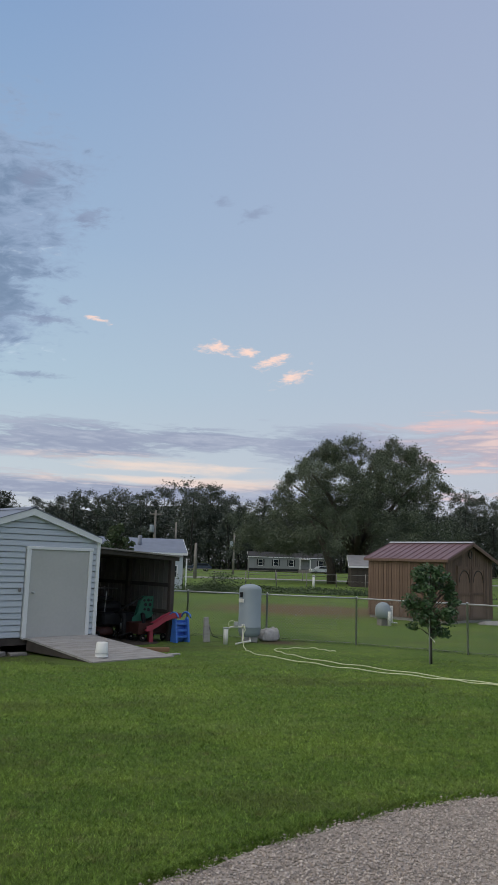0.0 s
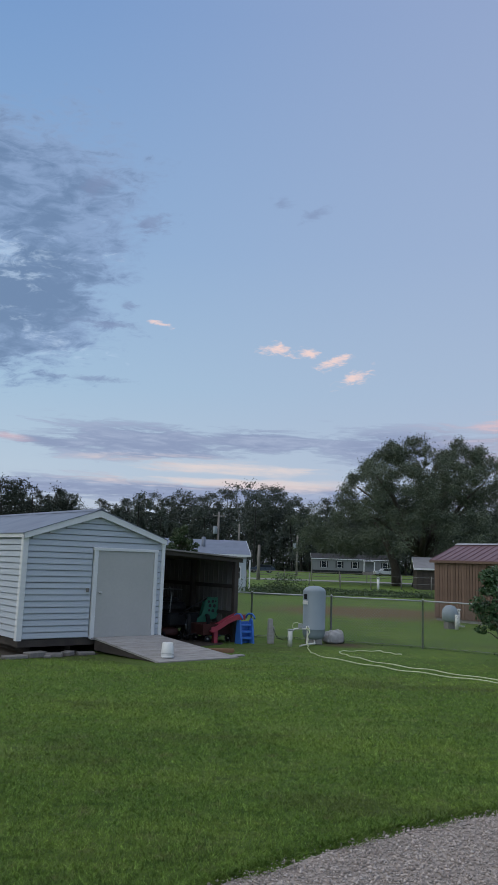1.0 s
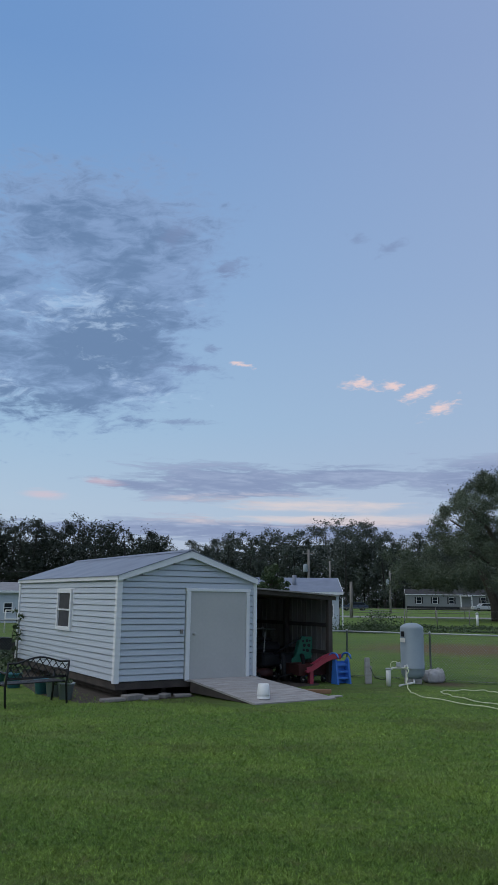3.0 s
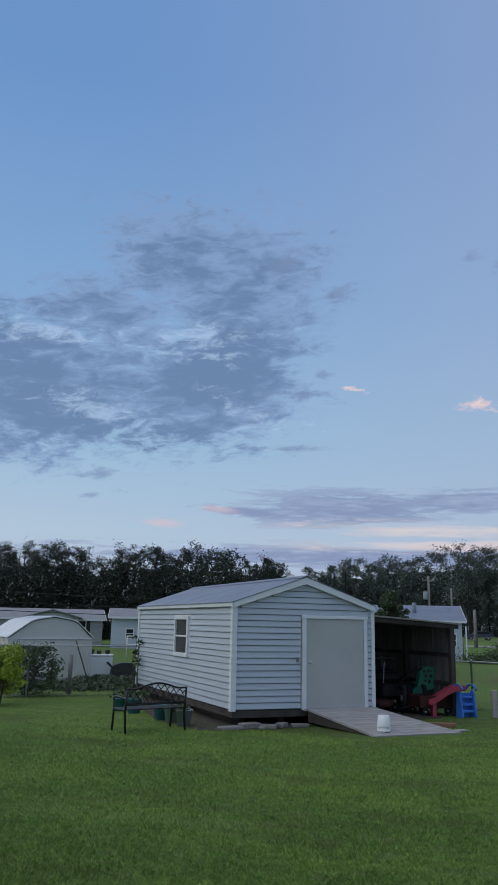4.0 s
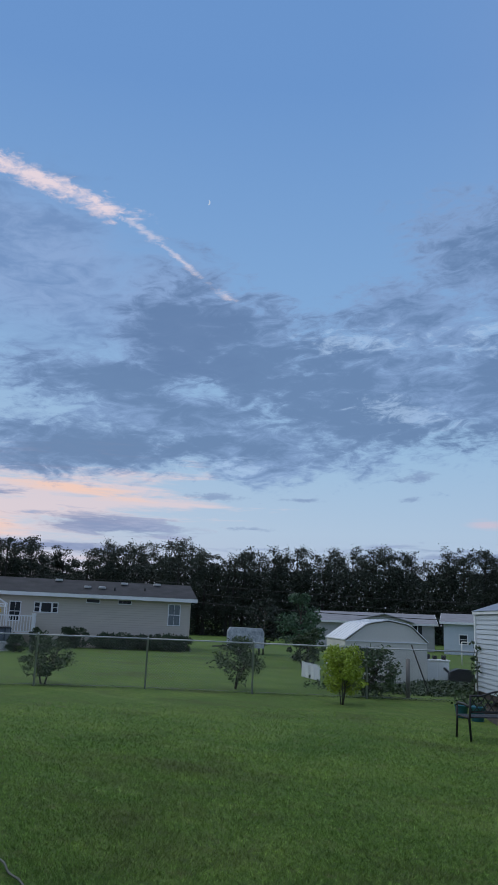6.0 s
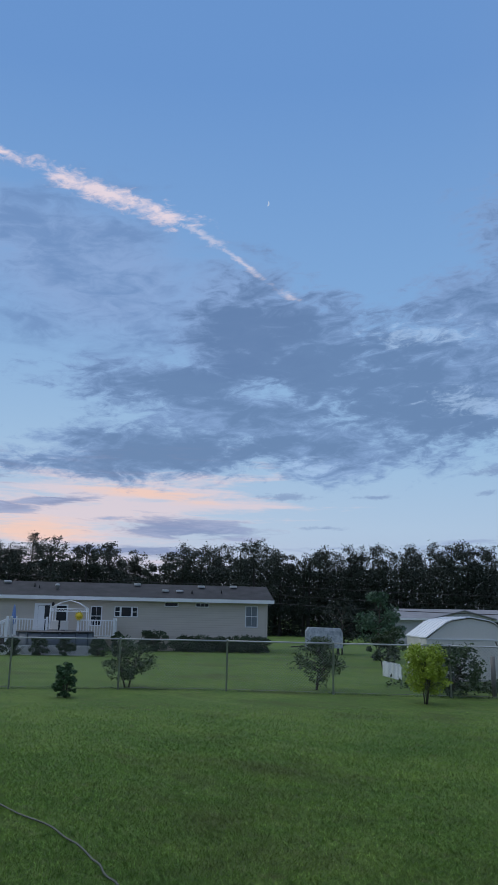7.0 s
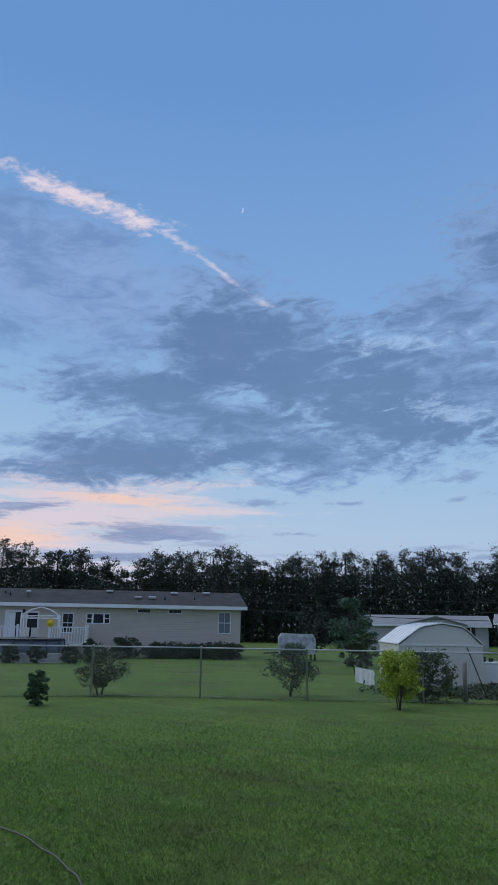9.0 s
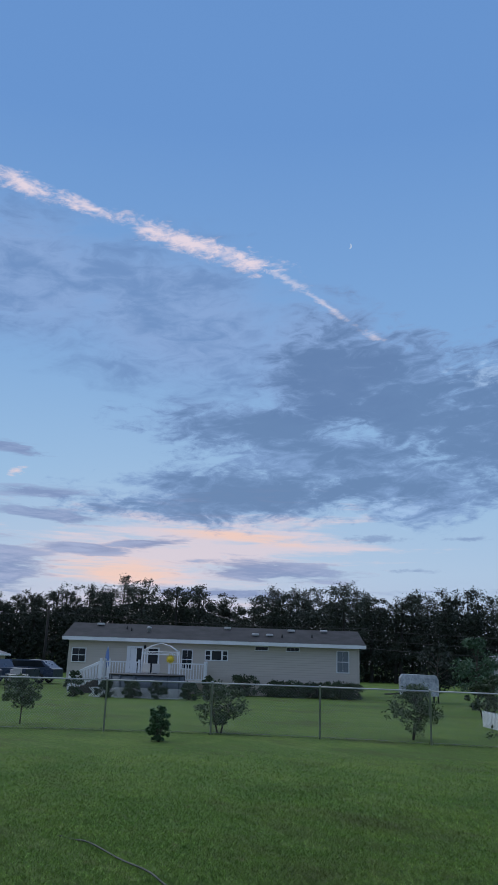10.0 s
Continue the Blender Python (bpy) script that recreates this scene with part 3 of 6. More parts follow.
def grass():
    """Tufted blades on the near lawn, wider and sparser with distance, and longer ones that hang over the drive's edge."""
    rng = np.random.default_rng(5)
    n = 760000
    d = 3.4 + 14.6 * rng.random(n) ** 1.25
    az = np.radians(rng.uniform(-34, 74, n))
    x, y = -np.sin(az) * d, np.cos(az) * d
    e = np.array([drive_edge(v) if v < 7.5 else 6.7 for v in np.maximum(x, -1.6)])
    tuft = 0.5 * patchy(rng, x, y, 0.05) + 0.3 * patchy(rng, x, y, 0.16) + 0.2 * patchy(rng, x, y, 0.8)
    keep = rng.random(n) < np.clip((18.0 - d) / 8.5, 0, 1) * (0.25 + 1.3 * tuft)
    keep &= ~((x > -1.55) & (y < e + 0.02 + 0.06 * np.sin(x * 9)))
    # not under the shed, its lean-to, ramp
    u = (x + 3.355) * 0.816 + (y - 14.91) * 0.578
    w = -(x + 3.355) * 0.578 + (y - 14.91) * 0.816
    keep &= ~((u > -0.15) & (u < 5.9) & (w > -0.1))
    keep &= ~((u > 1.35) & (u < 3.9) & (w > -2.15) & (w < 0))
    x, y, d, tuft, e = x[keep], y[keep], d[keep], tuft[keep], e[keep]
    n = len(x)
    near = (x > -1.55) & (y < e + 0.22)
    h = 0.009 + (0.012 + 0.040 * tuft ** 1.4) * rng.random(n) + near * 0.045 * rng.random(n)
    wd = 0.0021 * (1 + d * 0.15)
    a = rng.random(n) * 6.28
    lx, ly = rng.normal(size=n) * h * 0.8, rng.normal(size=n) * h * 0.8 - near * h * 1.2
    p0 = np.stack([x - np.cos(a) * wd, y - np.sin(a) * wd, np.zeros(n)], 1)
    p1 = np.stack([x + np.cos(a) * wd, y + np.sin(a) * wd, np.zeros(n)], 1)
    p2 = np.stack([x + lx, y + ly, h], 1)
    v = np.stack([p0, p1, p2], 1).reshape(-1, 3)
    f = np.arange(3 * n).reshape(n, 3)
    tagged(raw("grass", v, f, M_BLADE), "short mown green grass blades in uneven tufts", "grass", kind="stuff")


grass()

# ---- white shed with lean-to ----
def lap_siding(parent, length, z0, z1, lap, material, top=None, gaps=(), name="siding_board", groove=0.014, proud=0.026):
    """Horizontal lap boards on the plane y = 0 from x = 0, each a leaning board with its own lower edge.
    top(z) gives the span at a height; gaps are (x0, x1, z0, z1) openings."""
    z = z0
    cache = {}
    while z < z1 - 0.01:
        zt = min(z + lap, z1)
        a, b = (0.0, length) if top is None else top(z, zt)
        spans = [(a, b)]
        for gx0, gx1, gz0, gz1 in gaps:
            if z + lap * 0.5 > gz0 and z + lap * 0.5 < gz1:
                spans = [s for p, q in spans for s in ((p, min(q, gx0)), (max(p, gx1), q)) if s[1] - s[0] > 0.02]
        for p, q in spans:
            key = (round(q - p, 3), round(zt - z, 3))
            if key not in cache:
                bm = B()
                prism(bm, [(-proud, groove), (-proud, groove + 0.012), (-0.010, zt - z), (0.0, zt - z), (0.0, groove)], "x", 0, q - p)
                cache[key] = mesh_of(name, bm, material)
            part(name, cache[key], None, parent, m=pose(p, 0, z))
        z = zt


def window_unit(parent, x0, x1, z0, z1, y=-0.02, glass=None, bars=(0, 1), fw=0.06, name="window"):
    """A sash window standing proud of a wall on y = 0: frame, rails and panes."""
    w = part(name, box(B(), x0, y + 0.012, z0, x1, y + 0.03, z1), glass or M_GLASS, parent)
    fr = B()
    for q in ((x0 - fw, z0 - fw, x0, z1 + fw), (x1, z0 - fw, x1 + fw, z1 + fw), (x0, z0 - fw, x1, z0), (x0, z1, x1, z1 + fw)):
        box(fr, q[0], y - 0.025, q[1], q[2], y + 0.03, q[3])
    part("window_frame", fr, M_TRIM, w)
    nv, nh = bars
    thin = 0.006 if nv else 0.022
    for i in range(nv):
        xx = x0 + (x1 - x0) * (i + 1) / (nv + 1)
        part("sash_bar", box(B(), xx - 0.006, y - 0.008, z0, xx + 0.006, y + 0.011, z1), M_TRIM, w)
    for i in range(nh):
        zz = z0 + (z1 - z0) * (i + 1) / (nh + 1)
        t = 0.018 if i == nh // 2 else thin
        part("sash_bar", box(B(), x0, y - 0.012, zz - t, x1, y + 0.0115, zz + t), M_TRIM, w)
    return w


SW, SD, SE, SP, SB = 3.06, 6.70, 2.27, 2.79, 0.30
shed = thing("garden_shed", -3.355, 14.91, 0, 35.3, "white vinyl-sided garden shed on dark skids with metal roof", "shed")


def build_shed():
    core = B()
    pts = [(0.04, SB), (SW - 0.012, SB), (SW - 0.012, SE), (SW / 2, SP - 0.03), (0.04, SE)]
    prism(core, pts, "y", 0.04, SD - 0.004)
    part("wall", core, M_SIDING, shed)
    lap = 0.118

    def gable(z, zt):
        zz = zt
        if zz <= SE:
            return (0.05, SW + 0.015)
        k = (zz - SE) / (SP - SE) * SW / 2
        return (k + 0.03, min(SW + 0.015, SW - k + 0.02))
    front = part("front_wall", box(B(), 0.05, 0.026, SB, SW - 0.05, 0.038, SE), M_SIDING, shed)
    lap_siding(front, SW, SB, SP - 0.1, lap, M_SIDING, gable, groove=0.015, proud=0.026, gaps=((1.44, 2.97, SB, 2.08),))
    side = part("side_wall", box(B(), 0.05, 0.026, SB, SD - 0.05, 0.038, SE), M_SIDING, shed, m=pose(0, SD, 0, 0, 0, -90))
    lap_siding(side, SD, SB, SE - 0.06, lap, M_SIDING, lambda z, zt: (0.05, SD - 0.05), groove=0.015, proud=0.026, gaps=((SD - 3.57, SD - 2.51, 1.15, 2.07),))
    # corner posts and fascia
    for x, y in ((0, 0), (SW, 0), (0, SD)):
        part("corner_trim", box(B(), x - 0.05, y - 0.05, SB - 0.02, x + 0.06 if x == 0 else x + 0.05, y + 0.06, SE + 0.02, 0.006) if x == 0 else box(B(), x + 0.01, y - 0.05, SB - 0.02, x + 0.09, y + 0.06, SE + 0.02, 0.006), M_TRIM, shed)
    for s in (0, 1):
        bm = B()
        xa, xb = (-0.07, SW / 2) if s == 0 else (SW + 0.08, SW / 2)
        za = SE - 0.02
        prism(bm, [(xa, za - 0.06), (xa, za + 0.05), (xb, SP + 0.04), (xb, SP - 0.09)] if s == 0 else [(xb, SP - 0.09), (xb, SP + 0.04), (xa, za + 0.05), (xa, za - 0.06)], "y", -0.10, -0.03)
        part("rake_board", bm, M_TRIM, shed)
    part("eave_board", box(B(), -0.075, -0.1, SE - 0.05, -0.052, SD + 0.1, SE + 0.03), M_TRIM, shed)
    part("soffit", box(B(), -0.052, -0.03, SE - 0.045, 0.0, SD + 0.1, SE - 0.03), M_TRIM, shed)
    for s in (0, 1):
        bm = B()
        xa = -0.09 if s == 0 else SW + 0.1
        prism(bm, [(xa, SE + 0.035), (SW / 2, SP + 0.06), (SW / 2, SP + 0.045), (xa, SE + 0.02)] if s == 0 else [(SW / 2, SP + 0.06), (xa, SE + 0.035), (xa, SE + 0.02), (SW / 2, SP + 0.045)], "y", -0.11, SD + 0.11)
        part("roof", bm, M_ROOF, shed)
    part("ridge_cap", prism(B(), [(SW / 2 - 0.12, SP + 0.03), (SW / 2, SP + 0.085), (SW / 2 + 0.12, SP + 0.03), (SW / 2, SP + 0.07)], "y", -0.11, SD + 0.11), M_ROOF, shed)
    # skids and joists under the floor
    part("floor_frame", box(B(), 0.01, 0.0, SB - 0.14, SW - 0.01, SD, SB - 0.005), M_WOODD, shed)
    for x in (0.35, 1.2, 2.05, 2.9):
        part("skid", box(B(), x - 0.06, 0.35, 0.0, x + 0.06, SD - 0.3, SB - 0.14), M_WOODD, shed)
    # door with its casing, knob and latch
    door = part("door", box(B(), 1.56, -0.035, SB, 2.88, 0.0, 2.02, 0.004), M_DOOR, shed, "flat pale grey door, closed")
    part("casing", box(B(), 1.465, -0.058, SB - 0.02, 1.555, 0.01, 2.065, 0.005), M_TRIM, door)
    part("casing", box(B(), 2.885, -0.058, SB - 0.02, 2.965, 0.01, 2.065, 0.005), M_TRIM, door)
    part("casing", box(B(), 1.445, -0.062, 2.022, 2.985, 0.01, 2.085, 0.005), M_TRIM, door)
    part("threshold", box(B(), 1.50, -0.08, SB - 0.04, 2.94, 0.0, SB - 0.002), M_WOODG, door)
    kb = B()
    lathe(kb, [(0.0, 0), (0.03, 0.0), (0.03, 0.008), (0.012, 0.012), (0.012, 0.03), (0.026, 0.04), (0.03, 0.055), (0.02, 0.07), (0, 0.072)], 14)
    part("door_knob", kb, M_GALV, door, "steel door knob", m=pose(1.64, -0.035, 1.18, 90))
    part("latch_plate", box(B(), 1.33, -0.06, 1.19, 1.39, -0.038, 1.27, 0.004), M_POLE, shed, "small grey latch plate")
    # sash window in the side wall
    holder = part("window_board", box(B(), SD - 3.57, -0.016, 1.15, SD - 2.51, 0.004, 2.07), M_TRIM, shed, m=pose(0, SD, 0, 0, 0, -90))
    window_unit(holder, SD - 3.44, SD - 2.64, 1.235, 1.965, -0.04, M_SCREEN, (0, 1), 0.085)


build_shed()

# ---- long beige house ----
HL = 15.9
house = thing("long_house", -38.92, 22.01, 0, 49.0, "long single-storey beige house with dark shingle roof", "house")


# openings in the front boards: windows and the two doors
HGAPS = [(0.12, 0.94, 1.43, 2.25), (6.14, 6.78, 1.23, 2.33), (7.42, 8.72, 1.74, 2.33), (10.15, 10.93, 2.34, 2.62), (11.87, 12.65, 2.34, 2.62), (14.67, 15.40, 1.29, 2.52), (3.16, 4.05, 0.70, 2.40), (4.25, 4.94, 0.70, 2.36)]


def build_house():
    HD, HE, HR = 4.9, 2.74, 3.61
    core = B()
    prism(core, [(0.02, 0.0), (HD, 0.0), (HD, HE), (HD / 2, HR - 0.1), (0.02, HE)], "x", 0.02, HL - 0.02)
    part("wall", core, M_HSIDE, house)
    part("skirting", box(B(), 0.03, -0.01, 0.0, HL - 0.03, 0.018, 0.55), M_HSIDE, house)
    for s in (0, 1):
        bm = B()
        ya = -0.42 if s == 0 else HD + 0.42
        prism(bm, [(ya, HE + 0.03), (HD / 2, HR), (HD / 2, HR + 0.05), (ya, HE + 0.08)] if s == 0 else [(HD / 2, HR), (ya, HE + 0.03), (ya, HE + 0.08), (HD / 2, HR + 0.05)], "x", -0.35, HL + 0.35)
        part("roof", bm, M_SHINGLE, house)
    part("fascia", box(B(), -0.36, -0.45, HE - 0.12, HL + 0.36, -0.41, HE + 0.07), M_TRIM, house)
    part("soffit", box(B(), -0.34, -0.41, HE - 0.09, HL + 0.34, 0.02, HE - 0.06), M_TRIM, house)
    for x in (0.0, HL):
        part("corner_trim", box(B(), x - 0.05, -0.03, 0.45, x + 0.05, 0.05, HE - 0.09), M_HSIDE, house)
    front = part("front_wall", box(B(), 0.03, -0.004, 0.5, HL - 0.03, 0.019, HE - 0.09), M_HSIDE, house)
    lap_siding(front, HL, 0.5, HE - 0.09, 0.127, M_HSIDE, lambda z, zt: (0.06, HL - 0.06), groove=0.008, gaps=HGAPS)
    # windows, seen across the lawn
    window_unit(front, 0.18, 0.88, 1.5, 2.18, -0.03, M_GLASS, (1, 1), 0.05)
    window_unit(front, 6.2, 6.72, 1.3, 2.26, -0.03, M_GLASS, (1, 1), 0.05)
    window_unit(front, 7.48, 7.72, 1.8, 2.27, -0.03, M_GLASS, (0, 1), 0.05)
    window_unit(front, 7.82, 8.33, 1.8, 2.27, -0.03, M_GLASS, (0, 0), 0.05)
    window_unit(front, 8.43, 8.66, 1.8, 2.27, -0.03, M_GLASS, (0, 1), 0.05)
    window_unit(front, 10.2, 10.88, 2.4, 2.57, -0.03, M_GLASS, (0, 0), 0.045)
    window_unit(front, 11.92, 12.6, 2.4, 2.57, -0.03, M_GLASS, (2, 0), 0.045)
    window_unit(front, 14.73, 15.34, 1.36, 2.45, -0.03, M_CURTAIN, (1, 1), 0.05)
    # half-open white door and a glazed door
    # solid dark sheet in the opening gives the room's shade; no room behind
    dr = part("door", box(B(), 3.35, -0.03, 0.72, 3.97, -0.018, 2.30), M_GLASS, house, "white doorway standing open, a dark panel for the unlit room")
    part("door_leaf", box(B(), 3.36, -0.075, 0.74, 3.70, -0.035, 2.28, 0.004), M_TRIM, dr)
    for x in (3.16, 3.97):
        part("casing", box(B(), x, -0.06, 0.72, x + 0.19 if x < 3.5 else x + 0.08, -0.018, 2.40), M_TRIM, dr)
    part("casing", box(B(), 3.16, -0.065, 2.30, 4.05, -0.018, 2.40), M_TRIM, dr)
    d2 = part("door", box(B(), 4.33, -0.03, 0.72, 4.86, -0.018, 2.28), M_GLASS, house, "glazed back door with white frame")
    for q in ((4.25, 0.72, 4.33, 2.36), (4.86, 0.72, 4.94, 2.36), (4.33, 2.28, 4.86, 2.36), (4.33, 1.98, 4.86, 2.03)):
        part("casing", box(B(), q[0], -0.06, q[1], q[2], -0.018, q[3]), M_TRIM, d2)
    lamp = lathe(B(), [(0.0, 0), (0.06, 0.0), (0.08, 0.14), (0.05, 0.19), (0, 0.22)], 10)
    part("porch_lamp", lamp, M_BLACK, house, "small black porch lantern", m=pose(4.13, -0.10, 2.26))
    # roof vents and caps
    sl = (HR - HE) / (HD / 2 + 0.42)
    for x, y in ((1.3, 1.95), (8.6, 1.95), (10.2, 0.8), (11.0, 0.8), (12.3, 1.8), (14.2, 1.95)):
        z = HE + 0.08 + (y + 0.42) * sl
        part("roof_vent", box(B(), x - 0.2, y - 0.16, z - 0.02, x + 0.2, y + 0.16, z + 0.12, 0.03), M_GALV, house, "low pale roof vent")
    for x, y in ((3.2, 1.0), (2.9, 1.3), (11.7, 0.6), (13.4, 0.8)):
        z = HE + 0.08 + (y + 0.42) * sl
        part("vent_pipe", tube(B(), [(x, y, z - 0.05), (x, y, z + 0.16)], 0.045, 8), M_BLACK, house)
    ch = B()
    lathe(ch, [(0.09, 0), (0.09, 0.2), (0.13, 0.2), (0.13, 0.3), (0.0, 0.34)], 10)
    part("flue_cap", ch, M_GALV, house, "pale round flue cap", m=pose(4.2, 0.85, HE + 0.08 + 1.27 * sl - 0.03))


build_house()
HM = pose(-38.92, 22.01, 0, 0, 0, 49.0)


def in_house(x, y, z=0.0):
    p = HM @ Vector((x, y, z))
    return p.x, p.y


# deck with white rails
def build_deck():
    x, y = in_house(0, 0)
    deck = thing("deck", x, y, 0, 49.0, "raised timber deck with white rails and steps", "deck")
    for i in range(18):
        yy = -3.0 + i * 0.155
        part("deck_board", box(B(), 2.45, yy, 0.66, 7.6, yy + 0.145, 0.70), M_WOODG, deck)
    for px in (2.5, 4.1, 5.8, 7.55):
        for py in (-2.95, -0.3):
            part("deck_post", box(B(), px - 0.05, py - 0.05, 0, px + 0.05, py + 0.05, 0.66), M_WOODG, deck)
    def rail(x0, y0, x1, y1, name="railing"):
        L = math.hypot(x1 - x0, y1 - y0)
        bm = box(B(), 0, -0.03, 0.84, L, 0.03, 0.90)
        r = part(name, bm, M_TRIM, deck, "white picket railing", m=pose(x0, y0, 0.70, 0, 0, math.degrees(math.atan2(y1 - y0, x1 - x0))))
        part("lower_rail", box(B(), 0, -0.025, 0.08, L, 0.025, 0.13), M_TRIM, r)
        me = mesh_of("baluster", box(B(), -0.02, -0.02, 0.13, 0.02, 0.02, 0.84), M_TRIM)
        n = int(L / 0.13)
        for i in range(1, n):
            part("baluster", me, None, r, m=pose(i * L / n, 0, 0))
        for xx in (0, L):
            part("newel", box(B(), xx - 0.055, -0.055, -0.1, xx + 0.055, 0.055, 1.0, 0.01), M_TRIM, r)
    rail(2.47, -3.0, 4.2, -3.0)
    rail(5.75, -3.0, 7.55, -3.0)
    rail(7.55, -3.0, 7.55, -0.2)
    rail(2.47, -3.0, 2.47, -1.6)
    # steps on the left
    for i in range(4):
        part("step", box(B(), 0.9 + i * 0.3, -2.9, 0.0, 1.24 + i * 0.3, -1.7, 0.17 * (i + 1)), M_WOODD, deck)
    for yy in (-2.9, -1.7):
        r = part("stair_rail", tube(B(), [(0.75, yy, 0.85), (2.2, yy, 1.55)], 0.04, 6), M_TRIM, deck, "sloping white stair rail")
        for i in range(10):
            xx = 0.8 + i * 0.15
            part("baluster", box(B(), xx - 0.02, yy - 0.02, 0.12 + max(0, xx - 0.9) * 0.5, xx + 0.02, yy + 0.02, 0.85 + (xx - 0.75) * 0.483), M_TRIM, r)
        for xx, zz in ((0.72, 1.0), (2.25, 1.7)):
            part("newel", box(B(), xx - 0.06, yy - 0.06, 0, xx + 0.06, yy + 0.06, zz, 0.01), M_TRIM, r)


build_deck()


def build_pool():
    x, y = in_house(4.8, -4.4)
    pool = thing("pool", x, y, 0, 49.0, "grey panelled above-ground pool wall beside the deck", "pool")
    wall_b = B()
    prof = [(1.78, 0.0), (1.80, 0.0), (1.80, 0.98), (1.78, 0.98), (1.74, 0.98), (1.74, 0.0)]
    lathe(wall_b, prof, 40)
    part("wall", wall_b, M_POOL, pool)
    rim_b = B()
    lathe(rim_b, [(1.70, 0.985), (1.84, 0.985), (1.84, 1.04), (1.70, 1.04)], 40)
    part("rim", rim_b, M_BLACK, pool)
    for k in range(14):
        a = k * 2 * math.pi / 14
        part("upright", box(B(), -0.05, -0.03, 0, 0.05, 0.03, 0.99), M_POOL, pool, m=pose(1.825 * math.cos(a), 1.825 * math.sin(a), 0, 0, 0, math.degrees(a) + 90))
    # lattice screens in front
    for k in range(4):
        lx, ly = in_house(2.95 + k * 1.05, -6.35)
        t = thing("lattice_panel", lx, ly, 0, 49.0, "white diagonal lattice panel on the grass", "lattice", "lattice panels before the pool")
        for j in range(9):
            for sgn in (-1, 1):
                p = -0.40 + j * 0.10
                a, b = (p - 0.2, 0.0), (p + 0.2, 0.4)
                if sgn < 0:
                    a, b = (p + 0.2, 0.0), (p - 0.2, 0.4)
                part("slat", tube(B(), [(a[0], 0.012 * sgn, 0.02), (b[0], 0.012 * sgn, 0.42)], 0.017, 4), M_TRIM, t)
        for q in ((-0.45, 0.0, 0.45, 0.04), (-0.45, 0.40, 0.45, 0.44)):
            part("rail", box(B(), q[0], -0.02, q[1], q[2], 0.02, q[3]), M_TRIM, t)


build_pool()


def build_gazebo():
    x, y = in_house(5.2, -1.9)
    t = thing("canopy_frame", x, y, 0.70, 49.0, "bare white metal canopy frame standing on the deck", "gazebo")
    w, d = 0.95, 0.7
    for sx in (-1, 1):
        for sy in (-1, 1):
            part("leg", tube(B(), [(sx * w, sy * d, 0), (sx * w * 0.96, sy * d * 0.96, 1.45)], 0.03, 6), M_TRIM, t)
            part("rafter", tube(B(), [(sx * w * 0.96, sy * d * 0.96, 1.45), (sx * w * 0.5, sy * d * 0.5, 1.72), (0, 0, 1.86)], 0.025, 6), M_TRIM, t)
    for a, b in (((-w, -d), (w, -d)), ((w, -d), (w, d)), ((w, d), (-w, d)), ((-w, d), (-w, -d))):
        for zz in (1.28, 1.42):
            part("beam", tube(B(), [(a[0] * 0.97, a[1] * 0.97, zz), (b[0] * 0.97, b[1] * 0.97, zz)], 0.02, 5), M_TRIM, t)
        n = 8
        for i in range(n):
            p = [a[k] * 0.97 + (b[k] - a[k]) * 0.97 * (i + (i % 2) * 0.0) / n for k in (0, 1)]
            q = [a[k] * 0.97 + (b[k] - a[k]) * 0.97 * (i + 1) / n for k in (0, 1)]
            part("brace", tube(B(), [(*p, 1.28 if i % 2 else 1.42), (*q, 1.42 if i % 2 else 1.28)], 0.012, 4), M_TRIM, t)
    # sun ornament on the railing
    x, y = in_house(5.78, -3.08)
    s = thing("sun_ornament", x, y, 1.60, 49.0, "bright yellow sun ornament fixed to the white rail", "ornament")
    bm = B()
    pts = []
    for k in range(24):
        r = 0.25 if k % 2 else 0.16
        pts.append((r * math.cos(k * math.pi / 12), 0.17 + r * math.sin(k * math.pi / 12)))
    prism(bm, pts, "y", -0.015, 0.015)
    part("rays", bm, M_YELLOW, s)
    fb = B()
    lathe(fb, [(0.0, 0), (0.13, 0.0), (0.12, 0.03), (0.07, 0.055), (0, 0.06)], 16)
    part("face", fb, M_YELLOW, s, m=pose(0, -0.015, 0.17, 90))
    # closed umbrella
    x, y = in_house(2.5, -2.6)
    u = thing("closed_umbrella", x, y, 0.70, 0, "closed pale blue parasol standing on the deck", "umbrella")
    part("pole", tube(B(), [(0, 0, 0), (0, 0, 1.62)], 0.02, 6), M_GALV, u)
    part("canopy", lathe(B(), [(0.03, 0.55), (0.10, 0.62), (0.12, 0.9), (0.08, 1.3), (0.02, 1.58)], 10), mat("faded_blue_cloth", (0.16, 0.25, 0.48), None, 0.8, scale=6), u)
    part("base", lathe(B(), [(0.18, 0), (0.18, 0.05), (0.03, 0.09), (0.03, 0.14)], 12), M_CONC, u)
    for k, (xx, yy) in enumerate(((4.45, -2.2), (5.0, -2.5))):
        x, y = in_house(xx, yy)
        c = thing("patio_chair", x, y, 0.70, 40 + 200 * k, "small pale patio chair on the deck", "chair", "chairs on the deck")
        part("seat", box(B(), -0.2, -0.2, 0.36, 0.2, 0.2, 0.41, 0.01), M_CREAM, c)
        part("backrest", box(B(), -0.2, 0.17, 0.41, 0.2, 0.21, 0.82, 0.01), M_CREAM, c)
        for lx in (-0.17, 0.17):
            for ly in (-0.17, 0.17):
                part("leg", tube(B(), [(lx, ly, 0), (lx, ly, 0.37)], 0.018, 5), M_CREAM, c)


build_gazebo()

